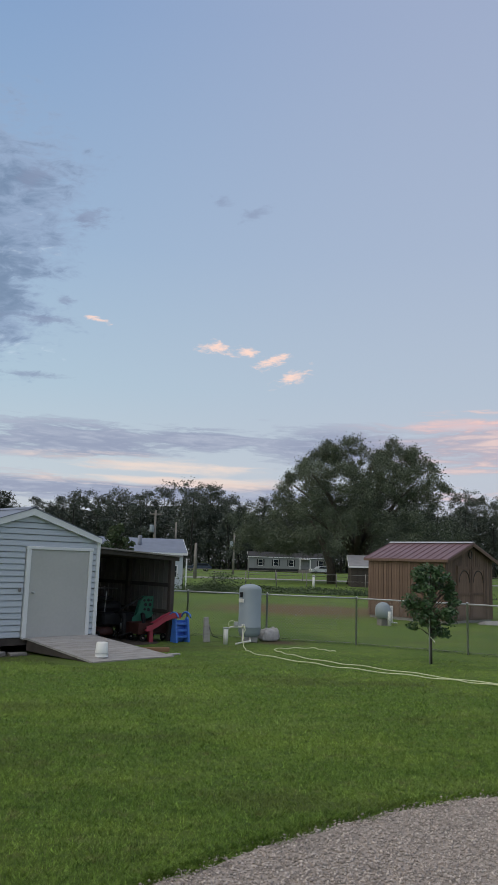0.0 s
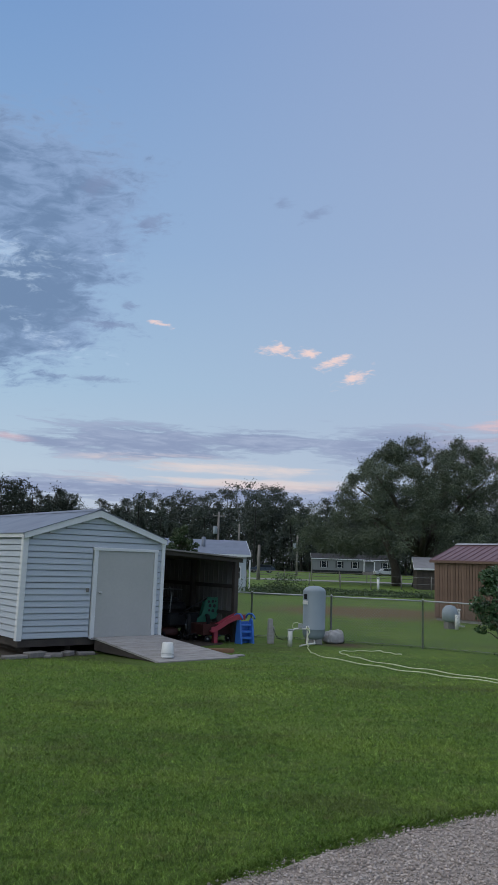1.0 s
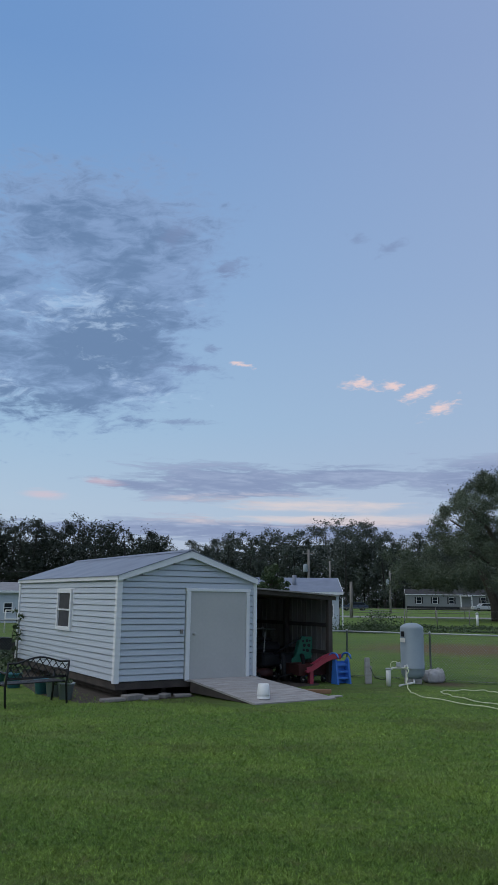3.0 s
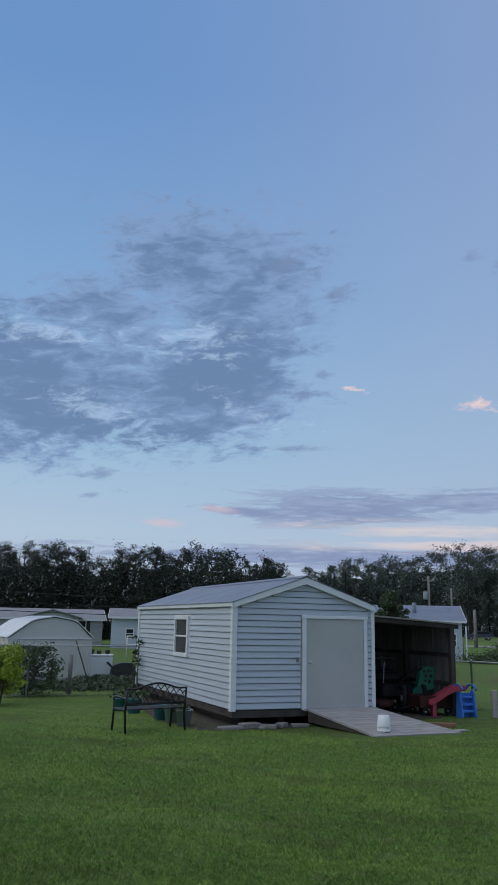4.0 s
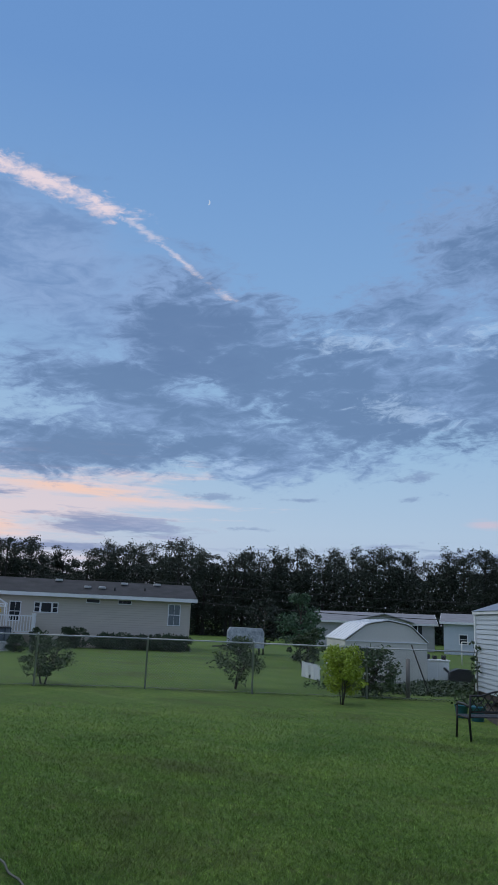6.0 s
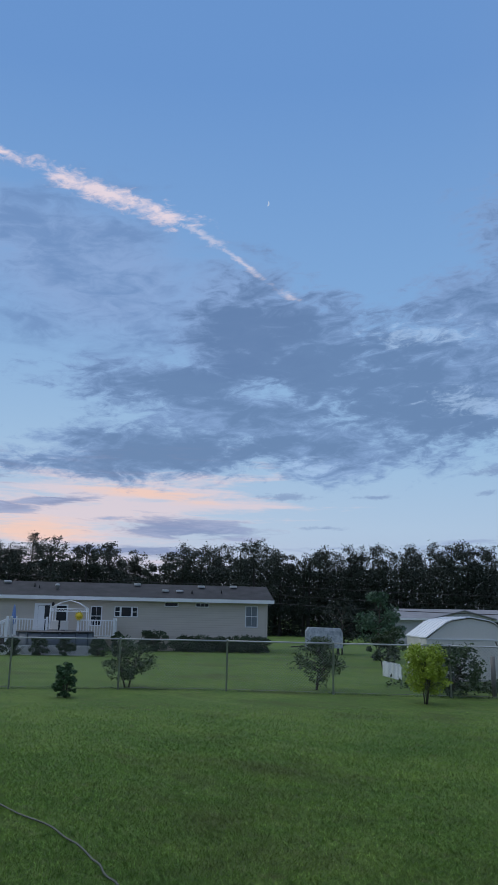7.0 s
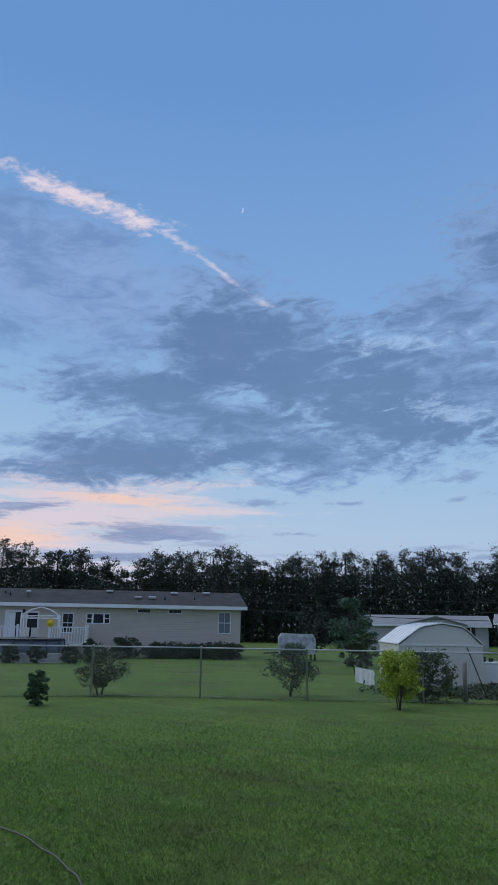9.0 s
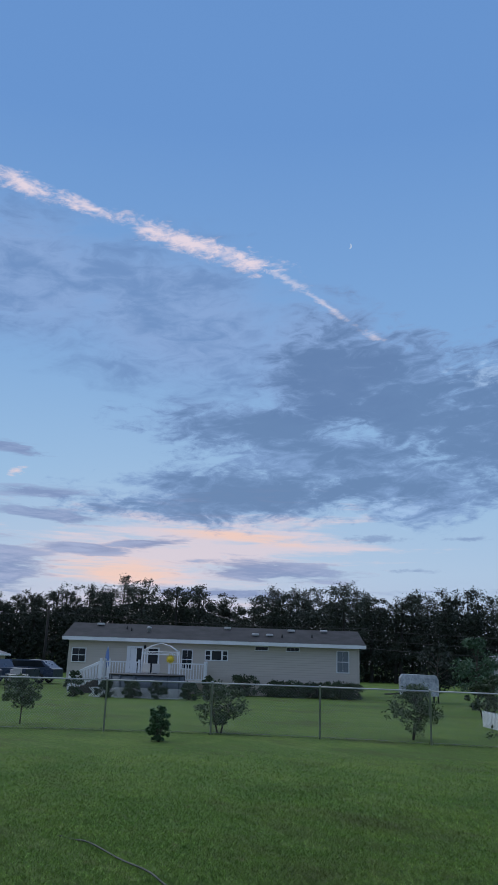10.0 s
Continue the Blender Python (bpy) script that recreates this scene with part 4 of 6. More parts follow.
# ---- lean-to beside the shed ----
SM_ = pose(-3.355, 14.91, 0, 0, 0, 35.3)


def at_shed(x, y):
    p = SM_ @ Vector((x, y, 0))
    return p.x, p.y


def build_leanto():
    x, y = at_shed(0, 0)
    t = thing("lean_to", x, y, 0, 35.3, "open lean-to of dark timber and ribbed tin against the shed", "lean-to")
    X0, X1, Y0, Y1 = 3.12, 5.66, 0.62, 5.0
    roof = B()
    prism(roof, [(X0, 2.12), (X1 + 0.15, 1.965), (X1 + 0.15, 1.99), (X0, 2.145)], "y", Y0 - 0.15, Y1 + 0.1)
    r = part("roof", roof, M_TIN, t)
    for i in range(14):
        yy = Y0 + i * (Y1 - Y0) / 13
        part("roof_rib", prism(B(), [(X0, 2.146), (X1 + 0.15, 1.991), (X1 + 0.15, 2.006), (X0, 2.161)], "y", yy - 0.015, yy + 0.015), M_TIN, r)
    part("front_beam", prism(B(), [(X0, 2.02), (X1 + 0.1, 1.87), (X1 + 0.1, 1.96), (X0, 2.115)], "y", Y0 - 0.08, Y0 - 0.03), M_WOODD, t)
    part("rear_beam", prism(B(), [(X0, 2.00), (X1, 1.86), (X1, 1.96), (X0, 2.11)], "y", Y1 - 0.05, Y1), M_WOODD, t)
    for yy in (1.2, 2.3, 3.4):
        part("rafter", prism(B(), [(X0, 2.02), (X1, 1.87), (X1, 1.955), (X0, 2.11)], "y", yy - 0.025, yy + 0.025), M_WOODD, t)
    for px, py in ((X1 - 0.06, Y0), (X1 - 0.06, 2.4), (X1 - 0.06, Y1 - 0.06), (X0 + 0.05, Y1 - 0.06)):
        part("post", box(B(), px - 0.06, py - 0.06, 0, px + 0.06, py + 0.06, 1.92, 0.008), M_WOODD, t)
    # tin sheets with ribs along the outer side and the back
    for k in range(7):
        yy = Y0 + 0.08 + k * 0.60
        s = part("tin_sheet", box(B(), X1 + 0.005, yy, 0.1, X1 + 0.012, yy + 0.595, 1.93), M_TIN, t)
        for j in range(3):
            y2 = yy + 0.1 + j * 0.21
            part("rib", prism(B(), [(X1 - 0.012, 0.0), (X1 + 0.004, 0.0), (X1 + 0.004, 1.8), (X1 - 0.012, 1.8)], "y", y2 - 0.015, y2 + 0.015), M_TIN, s, m=pose(0, 0, 0.12))
    for k in range(4):
        xx = X0 + 0.02 + k * 0.65
        s = part("tin_sheet", box(B(), xx, Y1 + 0.005, 0.1, xx + 0.645, Y1 + 0.012, 2.02), M_TIN, t)
        for j in range(3):
            x2 = xx + 0.1 + j * 0.2
            part("rib", box(B(), x2 - 0.015, Y1 - 0.012, 0.12, x2 + 0.015, Y1 + 0.004, 1.95), M_TIN, s)
    for zz in (0.62, 1.25):
        part("girt", box(B(), X1 - 0.05, Y0, zz, X1 - 0.012, Y1, zz + 0.09), M_WOODD, t)
        part("girt", box(B(), X0, Y1 - 0.05, zz, X1, Y1 - 0.012, zz + 0.09), M_WOODD, t)
    part("inner_wall", box(B(), X0 - 0.02, Y0 + 0.05, 0.3, X0 - 0.01, Y1, 2.1), M_SIDING, t)


build_leanto()
db = B()
pts = []
for k in range(26):
    a = k * 2 * math.pi / 26
    pts.append((2.35 * math.cos(a) * (0.5 if math.cos(a) < 0 else 0.52) * (1 + 0.06 * math.sin(3 * a)), 2.3 * math.sin(a) * (1 + 0.05 * math.sin(5 * a))))
db.faces.new([db.verts.new((u, v, 0.006)) for u, v in pts])
x, y = at_shed(4.45, 2.35)
dirt = part("bare_earth", db, M_SOIL, m=pose(x, y, 0, 0, 0, 35.3))
tagged(dirt, "bare dark earth under the lean-to", "earth", kind="structure")
db = B()
db.faces.new([db.verts.new(p) for p in ((-0.75, -0.25, 0.005), (-0.2, -0.42, 0.005), (0.6, -0.36, 0.005), (1.2, -0.42, 0.005), (1.6, -0.3, 0.005), (1.7, 3, 0.005), (3.0, 6.6, 0.005), (-0.3, 6.8, 0.005), (-0.85, 3.0, 0.005), (-1.05, 1.4, 0.005))])
x, y = at_shed(0, 0)
tagged(part("shed_earth", db, M_SOIL, m=pose(x, y, 0, 0, 0, 35.3)), "bare soil round the shed's skids", "earth", kind="structure")


def wheel(bm_t, bm_r, c, r, w=0.05, spokes=0, axis=(1, 0, 0)):
    """A tyre ring, and a hub with spokes, turned about a level axis."""
    ax = Vector(axis).normalized()
    u = Vector((0, 0, 1))
    v = ax.cross(u)
    c = Vector(c)
    n = 22
    ring = [c + (u * math.cos(k * 2 * math.pi / n) + v * math.sin(k * 2 * math.pi / n)) * (r - w * 0.5) for k in range(n)]
    m = 6
    rows = []
    for k in range(n):
        rad = (ring[k] - c).normalized()
        rows.append([bm_t.verts.new(ring[k] + rad * math.cos(j * 2 * math.pi / m) * w * 0.5 + ax * math.sin(j * 2 * math.pi / m) * w * 0.6) for j in range(m)])
    for k in range(n):
        for j in range(m):
            bm_t.faces.new((rows[k][j], rows[(k + 1) % n][j], rows[(k + 1) % n][(j + 1) % m], rows[k][(j + 1) % m])).smooth = True
    tube(bm_r, [c - ax * w * 0.6, c + ax * w * 0.6], r * 0.22, 10)
    for k in range(spokes):
        d = u * math.cos(k * 2 * math.pi / spokes) + v * math.sin(k * 2 * math.pi / spokes)
        tube(bm_r, [c + d * r * 0.15, c + d * (r - w * 0.8)], r * 0.035, 4)


def wheels(parent, places, r, w, spokes=6, axis=(1, 0, 0), rim=None):
    for c in places:
        a, b = B(), B()
        wheel(a, b, c, r, w, spokes, axis)
        t = part("wheel", a, M_RUBBER, parent)
        part("rim", b, rim or M_GALV, t)


def build_leanto_things():
    # ride-on machine, dark
    x, y = at_shed(4.85, 1.75)
    t = thing("garden_machine", x, y, 0, 35.3, "dark wheeled garden machine parked under the lean-to", "machine")
    wheels(t, ((-0.05, -0.35, 0.31), (0.55, -0.30, 0.30)), 0.31, 0.09, 8, (0.9, -0.45, 0))
    wheels(t, ((-0.45, 0.5, 0.26), (0.35, 0.6, 0.26)), 0.26, 0.11, 6, (1, 0, 0))
    bd = B()
    box(bd, -0.5, -0.2, 0.30, 0.42, 0.75, 0.62, 0.05)
    box(bd, -0.42, 0.1, 0.62, 0.25, 0.8, 0.86, 0.08)
    part("body", bd, M_BLACK, t)
    part("handlebar", tube(B(), [(-0.2, -0.2, 0.6), (0.1, -0.35, 0.8), (0.42, -0.45, 0.98)], 0.02, 6), M_BLACK, t)
    part("lever", tube(B(), [(-0.35, 0.0, 0.6), (-0.38, -0.1, 1.1)], 0.014, 5), M_GALV, t)
    part("seat", box(B(), -0.35, 0.35, 0.86, 0.15, 0.72, 0.95, 0.04), M_RUBBER, t)
    x, y = at_shed(4.45, 1.75)
    t = thing("red_mower", x, y, 0, 35.3, "small red and black push mower against the shed", "mower")
    part("deck", lathe(B(), [(0.26, 0.10), (0.28, 0.14), (0.27, 0.24), (0.16, 0.28), (0.0, 0.30)], 16), M_REDM, t)
    part("engine", box(B(), -0.12, -0.1, 0.28, 0.12, 0.12, 0.44, 0.03), M_BLACK, t)
    wheels(t, ((-0.24, -0.2, 0.1), (0.24, -0.2, 0.1), (-0.24, 0.22, 0.1), (0.24, 0.22, 0.1)), 0.10, 0.05, 0)
    part("handle", tube(B(), [(-0.2, 0.2, 0.25), (-0.2, 0.75, 0.8), (0.2, 0.75, 0.8), (0.2, 0.2, 0.25)], 0.014, 5), M_BLACK, t)
    # green toy with round holes
    x, y = at_shed(5.42, 1.62)
    t = thing("climbing_toy", x, y, 0, 10, "green plastic play panel with round holes, leaning", "toy")
    bm = B()
    for k in range(2):
        prism(bm, [(-0.22, 0.62), (-0.10, 0.70), (0.0, 1.08), (0.10, 1.16), (0.36, 1.18), (0.38, 0.74), (0.30, 0.62), (0.12, 0.58), (-0.16, 0.30), (-0.28, 0.30)], "x", -0.20 + k * 0.36, -0.16 + k * 0.36)
    box(bm, -0.16, -0.1, 0.62, 0.16, 0.34, 0.66)
    part("panel", bm, M_GREEN, t, m=pose(0, 0, -0.08, 0, 0, -90) @ Matrix.Diagonal((0.85, 0.85, 0.92, 1)))
    # panel is uncut: black discs give the dark seen inside its round holes
    for k in range(2):
        hb = B()
        for cx, cz, r in ((0.10, 1.06, 0.035), (0.22, 1.07, 0.04), (0.14, 0.95, 0.045), (0.27, 0.95, 0.045), (0.12, 0.83, 0.035), (0.23, 0.82, 0.045), (0.30, 1.07, 0.025)):
            tube(hb, [(-0.203 + k * 0.36, cx, cz), (-0.157 + k * 0.36, cx, cz)], r, 12)
        part("hole_disc", hb, M_BLACK, t, m=pose(0, 0, -0.08, 0, 0, -90) @ Matrix.Diagonal((0.85, 0.85, 0.92, 1)))
    for sx in (-0.12, 0.12):
        part("prop", tube(B(), [(0.0, sx, 0.0), (0.05, sx, 0.64)], 0.025, 6), M_BLACK, t)
    # wagon
    x, y = at_shed(5.22, 0.98)
    t = thing("wagon", x, y, 0, 35.3, "rusty red-brown garden wagon with black wheels", "wagon")
    bm = box(B(), -0.42, -0.25, 0.17, 0.42, 0.27, 0.19)
    for q in ((-0.42, -0.27, 0.42, -0.25), (-0.42, 0.25, 0.42, 0.27), (-0.44, -0.27, -0.42, 0.27), (0.42, -0.27, 0.44, 0.27)):
        box(bm, q[0], q[1], 0.17, q[2], q[3], 0.42)
    part("tray", bm, M_REDM, t)
    wheels(t, ((-0.3, -0.24, 0.085), (0.3, -0.24, 0.085), (-0.3, 0.24, 0.085), (0.3, 0.24, 0.085)), 0.085, 0.06, 0, (0, 1, 0))
    part("handle", tube(B(), [(-0.44, 0, 0.2), (-0.75, 0.1, 0.12)], 0.012, 5), M_BLACK, t)
    # little slide
    x, y = at_shed(5.66, 0.28)
    t = thing("toy_slide", x, y, 0, 35.3, "small plastic slide with blue ladder and red chute", "slide")
    for sx in (-0.2, 0.16):
        part("ladder_side", prism(B(), [(-0.14, 0.0), (0.10, 0.0), (0.05, 0.50), (-0.02, 0.58), (-0.07, 0.52)], "x", sx, sx + 0.045), M_BLUE, t)
    for zz in (0.1, 0.24, 0.39):
        part("step", box(B(), -0.155, -0.10 + zz * 0.12, zz, 0.16, 0.06, zz + 0.05, 0.008), M_BLUE, t)
    part("ladder_back", box(B(), -0.155, 0.055, 0.0, 0.16, 0.075, 0.5), M_BLUE, t)
    for sx in (-0.2, 0.165):
        arch = [(sx + 0.02, 0.02 - 0.17 * math.cos(a), 0.56 + 0.12 * math.sin(a)) for a in [k * math.pi / 8 for k in range(9)]]
        part("hand_arch", tube(B(), arch, 0.024, 7), M_BLUE, t)
    ch = B()
    path = [(0.0, 0.58), (-0.2, 0.58), (-0.38, 0.50), (-0.56, 0.38), (-0.70, 0.30), (-0.8, 0.28)]
    sect = [(-0.19, 0.09), (-0.16, 0.09), (-0.16, 0.0), (0.16, 0.0), (0.16, 0.09), (0.19, 0.09), (0.19, -0.03), (-0.19, -0.03)]
    rows = [[ch.verts.new((px, sy, pz + sz)) for sy, sz in sect] for px, pz in path]
    for ra, rb in zip(rows, rows[1:]):
        for j in range(8):
            ch.faces.new((ra[j], ra[(j + 1) % 8], rb[(j + 1) % 8], rb[j]))
    ch.faces.new(rows[0])
    ch.faces.new(rows[-1][::-1])
    part("chute", ch, M_RED, t, "faded red chute", m=pose(0.0, 0.05, 0, 0, 0, -24))
    part("chute_foot", box(B(), -0.72, -0.14, 0.0, -0.64, 0.14, 0.29), M_RED, t, m=pose(0, 0.05, 0, 0, 0, -24))
    # blue barrel behind
    x, y = at_shed(6.12, 2.2)
    t = thing("blue_barrel", x, y, 0, 0, "upright blue plastic barrel behind the lean-to", "barrel")
    part("body", lathe(B(), [(0.24, 0), (0.27, 0.03), (0.28, 0.3), (0.29, 0.32), (0.28, 0.34), (0.28, 0.6), (0.29, 0.62), (0.28, 0.64), (0.26, 0.88), (0.22, 0.9), (0, 0.9)], 20), M_BLUE, t)


build_leanto_things()


# ---- ramp, bucket and timber ----
def build_ramp():
    x, y = at_shed(1.55, -0.08)
    t = thing("ramp", x, y, 0, 35.3, "weathered grey plank ramp up to the shed door", "ramp")
    n = 13
    for i in range(n):
        k0, k1 = i / n, (i + 0.94) / n
        def corner(k, side):
            xx = 0.0 + 0.42 * k if side == 0 else 1.53 + 0.75 * k
            return (xx, -1.80 * k, 0.285 * (1 - k) + 0.02)
        a, b, c, d = corner(k0, 0), corner(k0, 1), corner(k1, 1), corner(k1, 0)
        bm = B()
        top = [bm.verts.new(p) for p in (a, b, c, d)]
        bot = [bm.verts.new((p[0], p[1], p[2] - 0.035)) for p in (a, b, c, d)]
        bm.faces.new(top)
        bm.faces.new(bot[::-1])
        for j in range(4):
            bm.faces.new((top[j], bot[j], bot[(j + 1) % 4], top[(j + 1) % 4]))
        part("plank", bm, M_WOODG, t)
    for s in (0.02, 0.5, 0.98):
        bm = B()
        xa, xb = 0.0 + 1.53 * s, 0.42 + (2.28 - 0.42) * s
        v = [(xa, -0.02, 0.26), (xb, -1.76, 0.02), (xb, -1.76, -0.01), (xa, -0.02, 0.06)]
        f = [bm.verts.new((p[0] - 0.02, p[1], p[2])) for p in v]
        g = [bm.verts.new((p[0] + 0.02, p[1], p[2])) for p in v]
        bm.faces.new(f)
        bm.faces.new(g[::-1])
        for j in range(4):
            bm.faces.new((f[j], g[j], g[(j + 1) % 4], f[(j + 1) % 4]))
        part("bearer", bm, M_WOODD, t)
    bx, by = at_shed(2.32, -1.60)
    b = thing("bucket", bx, by, 0.062, 0, "upside-down white plastic bucket on the ramp", "bucket")
    part("body", lathe(B(), [(0.122, 0.0), (0.127, 0.0), (0.127, 0.015), (0.122, 0.02), (0.120, 0.045), (0.124, 0.055), (0.102, 0.265), (0.094, 0.27), (0, 0.267)], 28), M_WHITEP, b)
    hl = [(0.128 * math.cos(a), 0.128 * math.sin(a), 0.05 - 0.03 * math.sin(a)) for a in [math.pi + k * math.pi / 12 for k in range(13)]]
    part("handle", tube(B(), hl, 0.004, 5), M_GALV, b)
    tx, ty = at_shed(3.95, -0.98)
    l = thing("timber_offcut", tx, ty, 0.0, 8, "short reddish timber lying on the grass", "timber")
    part("beam", box(B(), -0.36, -0.05, 0.0, 0.36, 0.05, 0.085, 0.008), mat("fresh_cut_timber", (0.30, 0.16, 0.09), (0.2, 0.11, 0.065), 0.8, scale=4, fine=30, stretch=(1, 6, 6), bump=0.3), l)
    tx, ty = at_shed(3.80, -1.66)
    for k in range(2):
        l = thing("broken_slab", tx + 0.16 * k, ty + 0.1 * k + 0.05 * (k % 2), 0, 30 * k, "flat pale broken slab by the ramp", "slab", "broken slabs by the ramp")
        part("piece", box(B(), -0.11, -0.07, 0, 0.12, 0.08, 0.03, 0.008), M_CONC, l)


build_ramp()


# ---- blocks and rubble at the shed's foot ----
for k, (u, v, a, wx, wy, h) in enumerate(((0.28, -0.22, 12, 0.20, 0.11, 0.10), (0.62, -0.30, -25, 0.15, 0.10, 0.07), (0.95, -0.2, 40, 0.13, 0.09, 0.08), (-0.15, -0.28, 5, 0.22, 0.12, 0.06), (1.30, -0.26, -8, 0.17, 0.08, 0.06), (0.45, -0.40, 60, 0.09, 0.07, 0.05))):
    x, y = at_shed(u, v)
    t = thing("rubble_block", x, y, 0, a + 35.3, "broken grey-brown block lying by the skids", "block", "rubble at the foot of the shed")
    bm = box(B(), -wx, -wy, 0, wx, wy, h, 0.012)
    for q in bm.verts:
        q.co += Vector((noise.noise(q.co * 9 + Vector((k, 0, 0))), noise.noise(q.co * 9 + Vector((0, k, 3))), 0)) * 0.03
    part("block", bm, M_POLE, t)


# ---- bench ----
def build_bench():
    t = thing("garden_bench", -4.93, 13.44, 0, 46.0, "black iron garden bench with lattice back", "bench")
    w = 1.18
    for xx in (0.0, w):
        part("back_leg", tube(B(), [(xx, -0.06, 0.0), (xx, 0.0, 0.36), (xx, -0.02, 0.40), (xx, -0.07, 0.75)], [0.02, 0.022, 0.022, 0.018], 8), M_BLACK, t)
        part("front_leg", tube(B(), [(xx, 0.50, 0.0), (xx, 0.46, 0.30), (xx, 0.46, 0.54)], 0.02, 8), M_BLACK, t)
        part("armrest", tube(B(), [(xx, -0.03, 0.56), (xx, 0.2, 0.585), (xx, 0.40, 0.585), (xx, 0.47, 0.56), (xx, 0.48, 0.52)], 0.022, 8), M_BLACK, t)
        part("side_rail", tube(B(), [(xx, -0.01, 0.37), (xx, 0.46, 0.38)], 0.016, 6), M_BLACK, t)
    for k in range(7):
        yy = 0.03 + k * 0.065
        part("seat_slat", box(B(), 0.0, yy, 0.375, w, yy + 0.045, 0.393, 0.004), M_BLACK, t)
    top = [(w * k / 14, -0.07, 0.74 + 0.09 * max(0.0, math.sin(math.pi * min(1, max(0, (k / 14 - 0.14) / 0.72)))) ** 1.3) for k in range(15)]
    part("top_rail", tube(B(), top, 0.017, 8), M_BLACK, t)
    part("lower_rail", tube(B(), [(0, -0.02, 0.47), (w, -0.02, 0.47)], 0.014, 8), M_BLACK, t)

    def edge(x):
        return 0.735 + 0.09 * max(0.0, math.sin(math.pi * min(1, max(0, (x / w - 0.14) / 0.72)))) ** 1.3
    n, sl = 9, 1.25
    lat = part("lattice", tube(B(), [(0.03, -0.025, 0.49), (w - 0.03, -0.025, 0.49)], 0.007, 6), M_BLACK, t)
    for s in (-1, 1):
        for k in range(-3, n + 4):
            x0 = w * (k + 0.5) / n
            a, prev = None, None
            for j in range(24):
                z = 0.475 + j * 0.0155
                xx = x0 + s * (z - 0.475) / sl
                inside = 0.015 < xx < w - 0.015 and z < edge(xx)
                if inside and a is None:
                    a = (xx, -0.022 - (z - 0.47) * 0.17, z)
                if inside:
                    prev = (xx, -0.022 - (z - 0.47) * 0.17, z)
            if a and prev and prev[2] - a[2] > 0.02:
                part("lattice_bar", tube(B(), [a, prev], 0.0085, 5), M_BLACK, lat)


build_bench()


def pot(x, y, r, h, material, label, plant=0):
    t = thing("flower_pot", x, y, 0, 0, label, "pot", "pots beside the shed")
    part("body", lathe(B(), [(r * 0.72, 0), (r * 0.95, h * 0.9), (r * 1.05, h * 0.9), (r * 1.05, h), (r * 0.92, h), (r * 0.88, h * 0.85), (0, h * 0.84)], 18), material, t)
    if plant:
        rng = np.random.default_rng(int(plant * 100))
        pts = np.stack([rng.normal(size=90) * r * 0.7, rng.normal(size=90) * r * 0.7, h * 0.9 + rng.random(90) * plant], 1)
        v, f = leaf_quads(rng, pts, 0.045)
        tagged(raw("plant", v, f, M_LEAFS, t), kind="stuff")


for (u, v, r, h, m, lab, pl) in ((-1.15, 2.70, 0.17, 0.30, M_TEAL, "teal plastic flower pot with a small plant", 0.22), (-0.95, 1.42, 0.16, 0.28, M_TEAL, "dark teal pot standing on bare soil", 0.0),
                              (-0.86, 0.95, 0.17, 0.30, M_TANK, "grey-blue pot beside the shed wall", 0.12), (-0.80, 0.42, 0.16, 0.30, M_TANK, "grey bucket pot beside the shed wall", 0.1), (-1.35, 3.2, 0.15, 0.27, M_TEAL, "teal pot with leafy shoots", 0.3)):
    pot(*at_shed(u, v), r, h, m, lab, pl)


def vine():
    x, y = at_shed(-0.22, SD - 0.35)
    t = thing("climbing_plant", x, y, 0, 0, "thin leafy climber rising beside the shed corner", "plant")
    rng = np.random.default_rng(21)
    stem = [(0, 0, 0), (0.05, -0.02, 0.5), (-0.06, 0.04, 0.9), (0.06, 0.0, 1.3), (-0.02, 0.03, 1.6)]
    part("stem", tube(B(), stem, [0.012, 0.01, 0.008, 0.006, 0.004], 5), M_BARK, t)
    cs = np.array([(0.1, -0.05, 0.95), (0.12, -0.05, 0.8), (0.16, 0.0, 1.38), (0.08, 0.0, 1.1), (0, 0, 1.5), (0.0, 0.0, 0.55), (-0.1, 0.05, 0.3)])
    pts = clump_points(rng, cs, np.array([0.13, 0.12, 0.11, 0.09, 0.07, 0.1, 0.14]), 24)
    v, f = leaf_quads(rng, pts, 0.045, droop=0.3)
    raw("leaves", v, f, M_LEAFS, t)


vine()


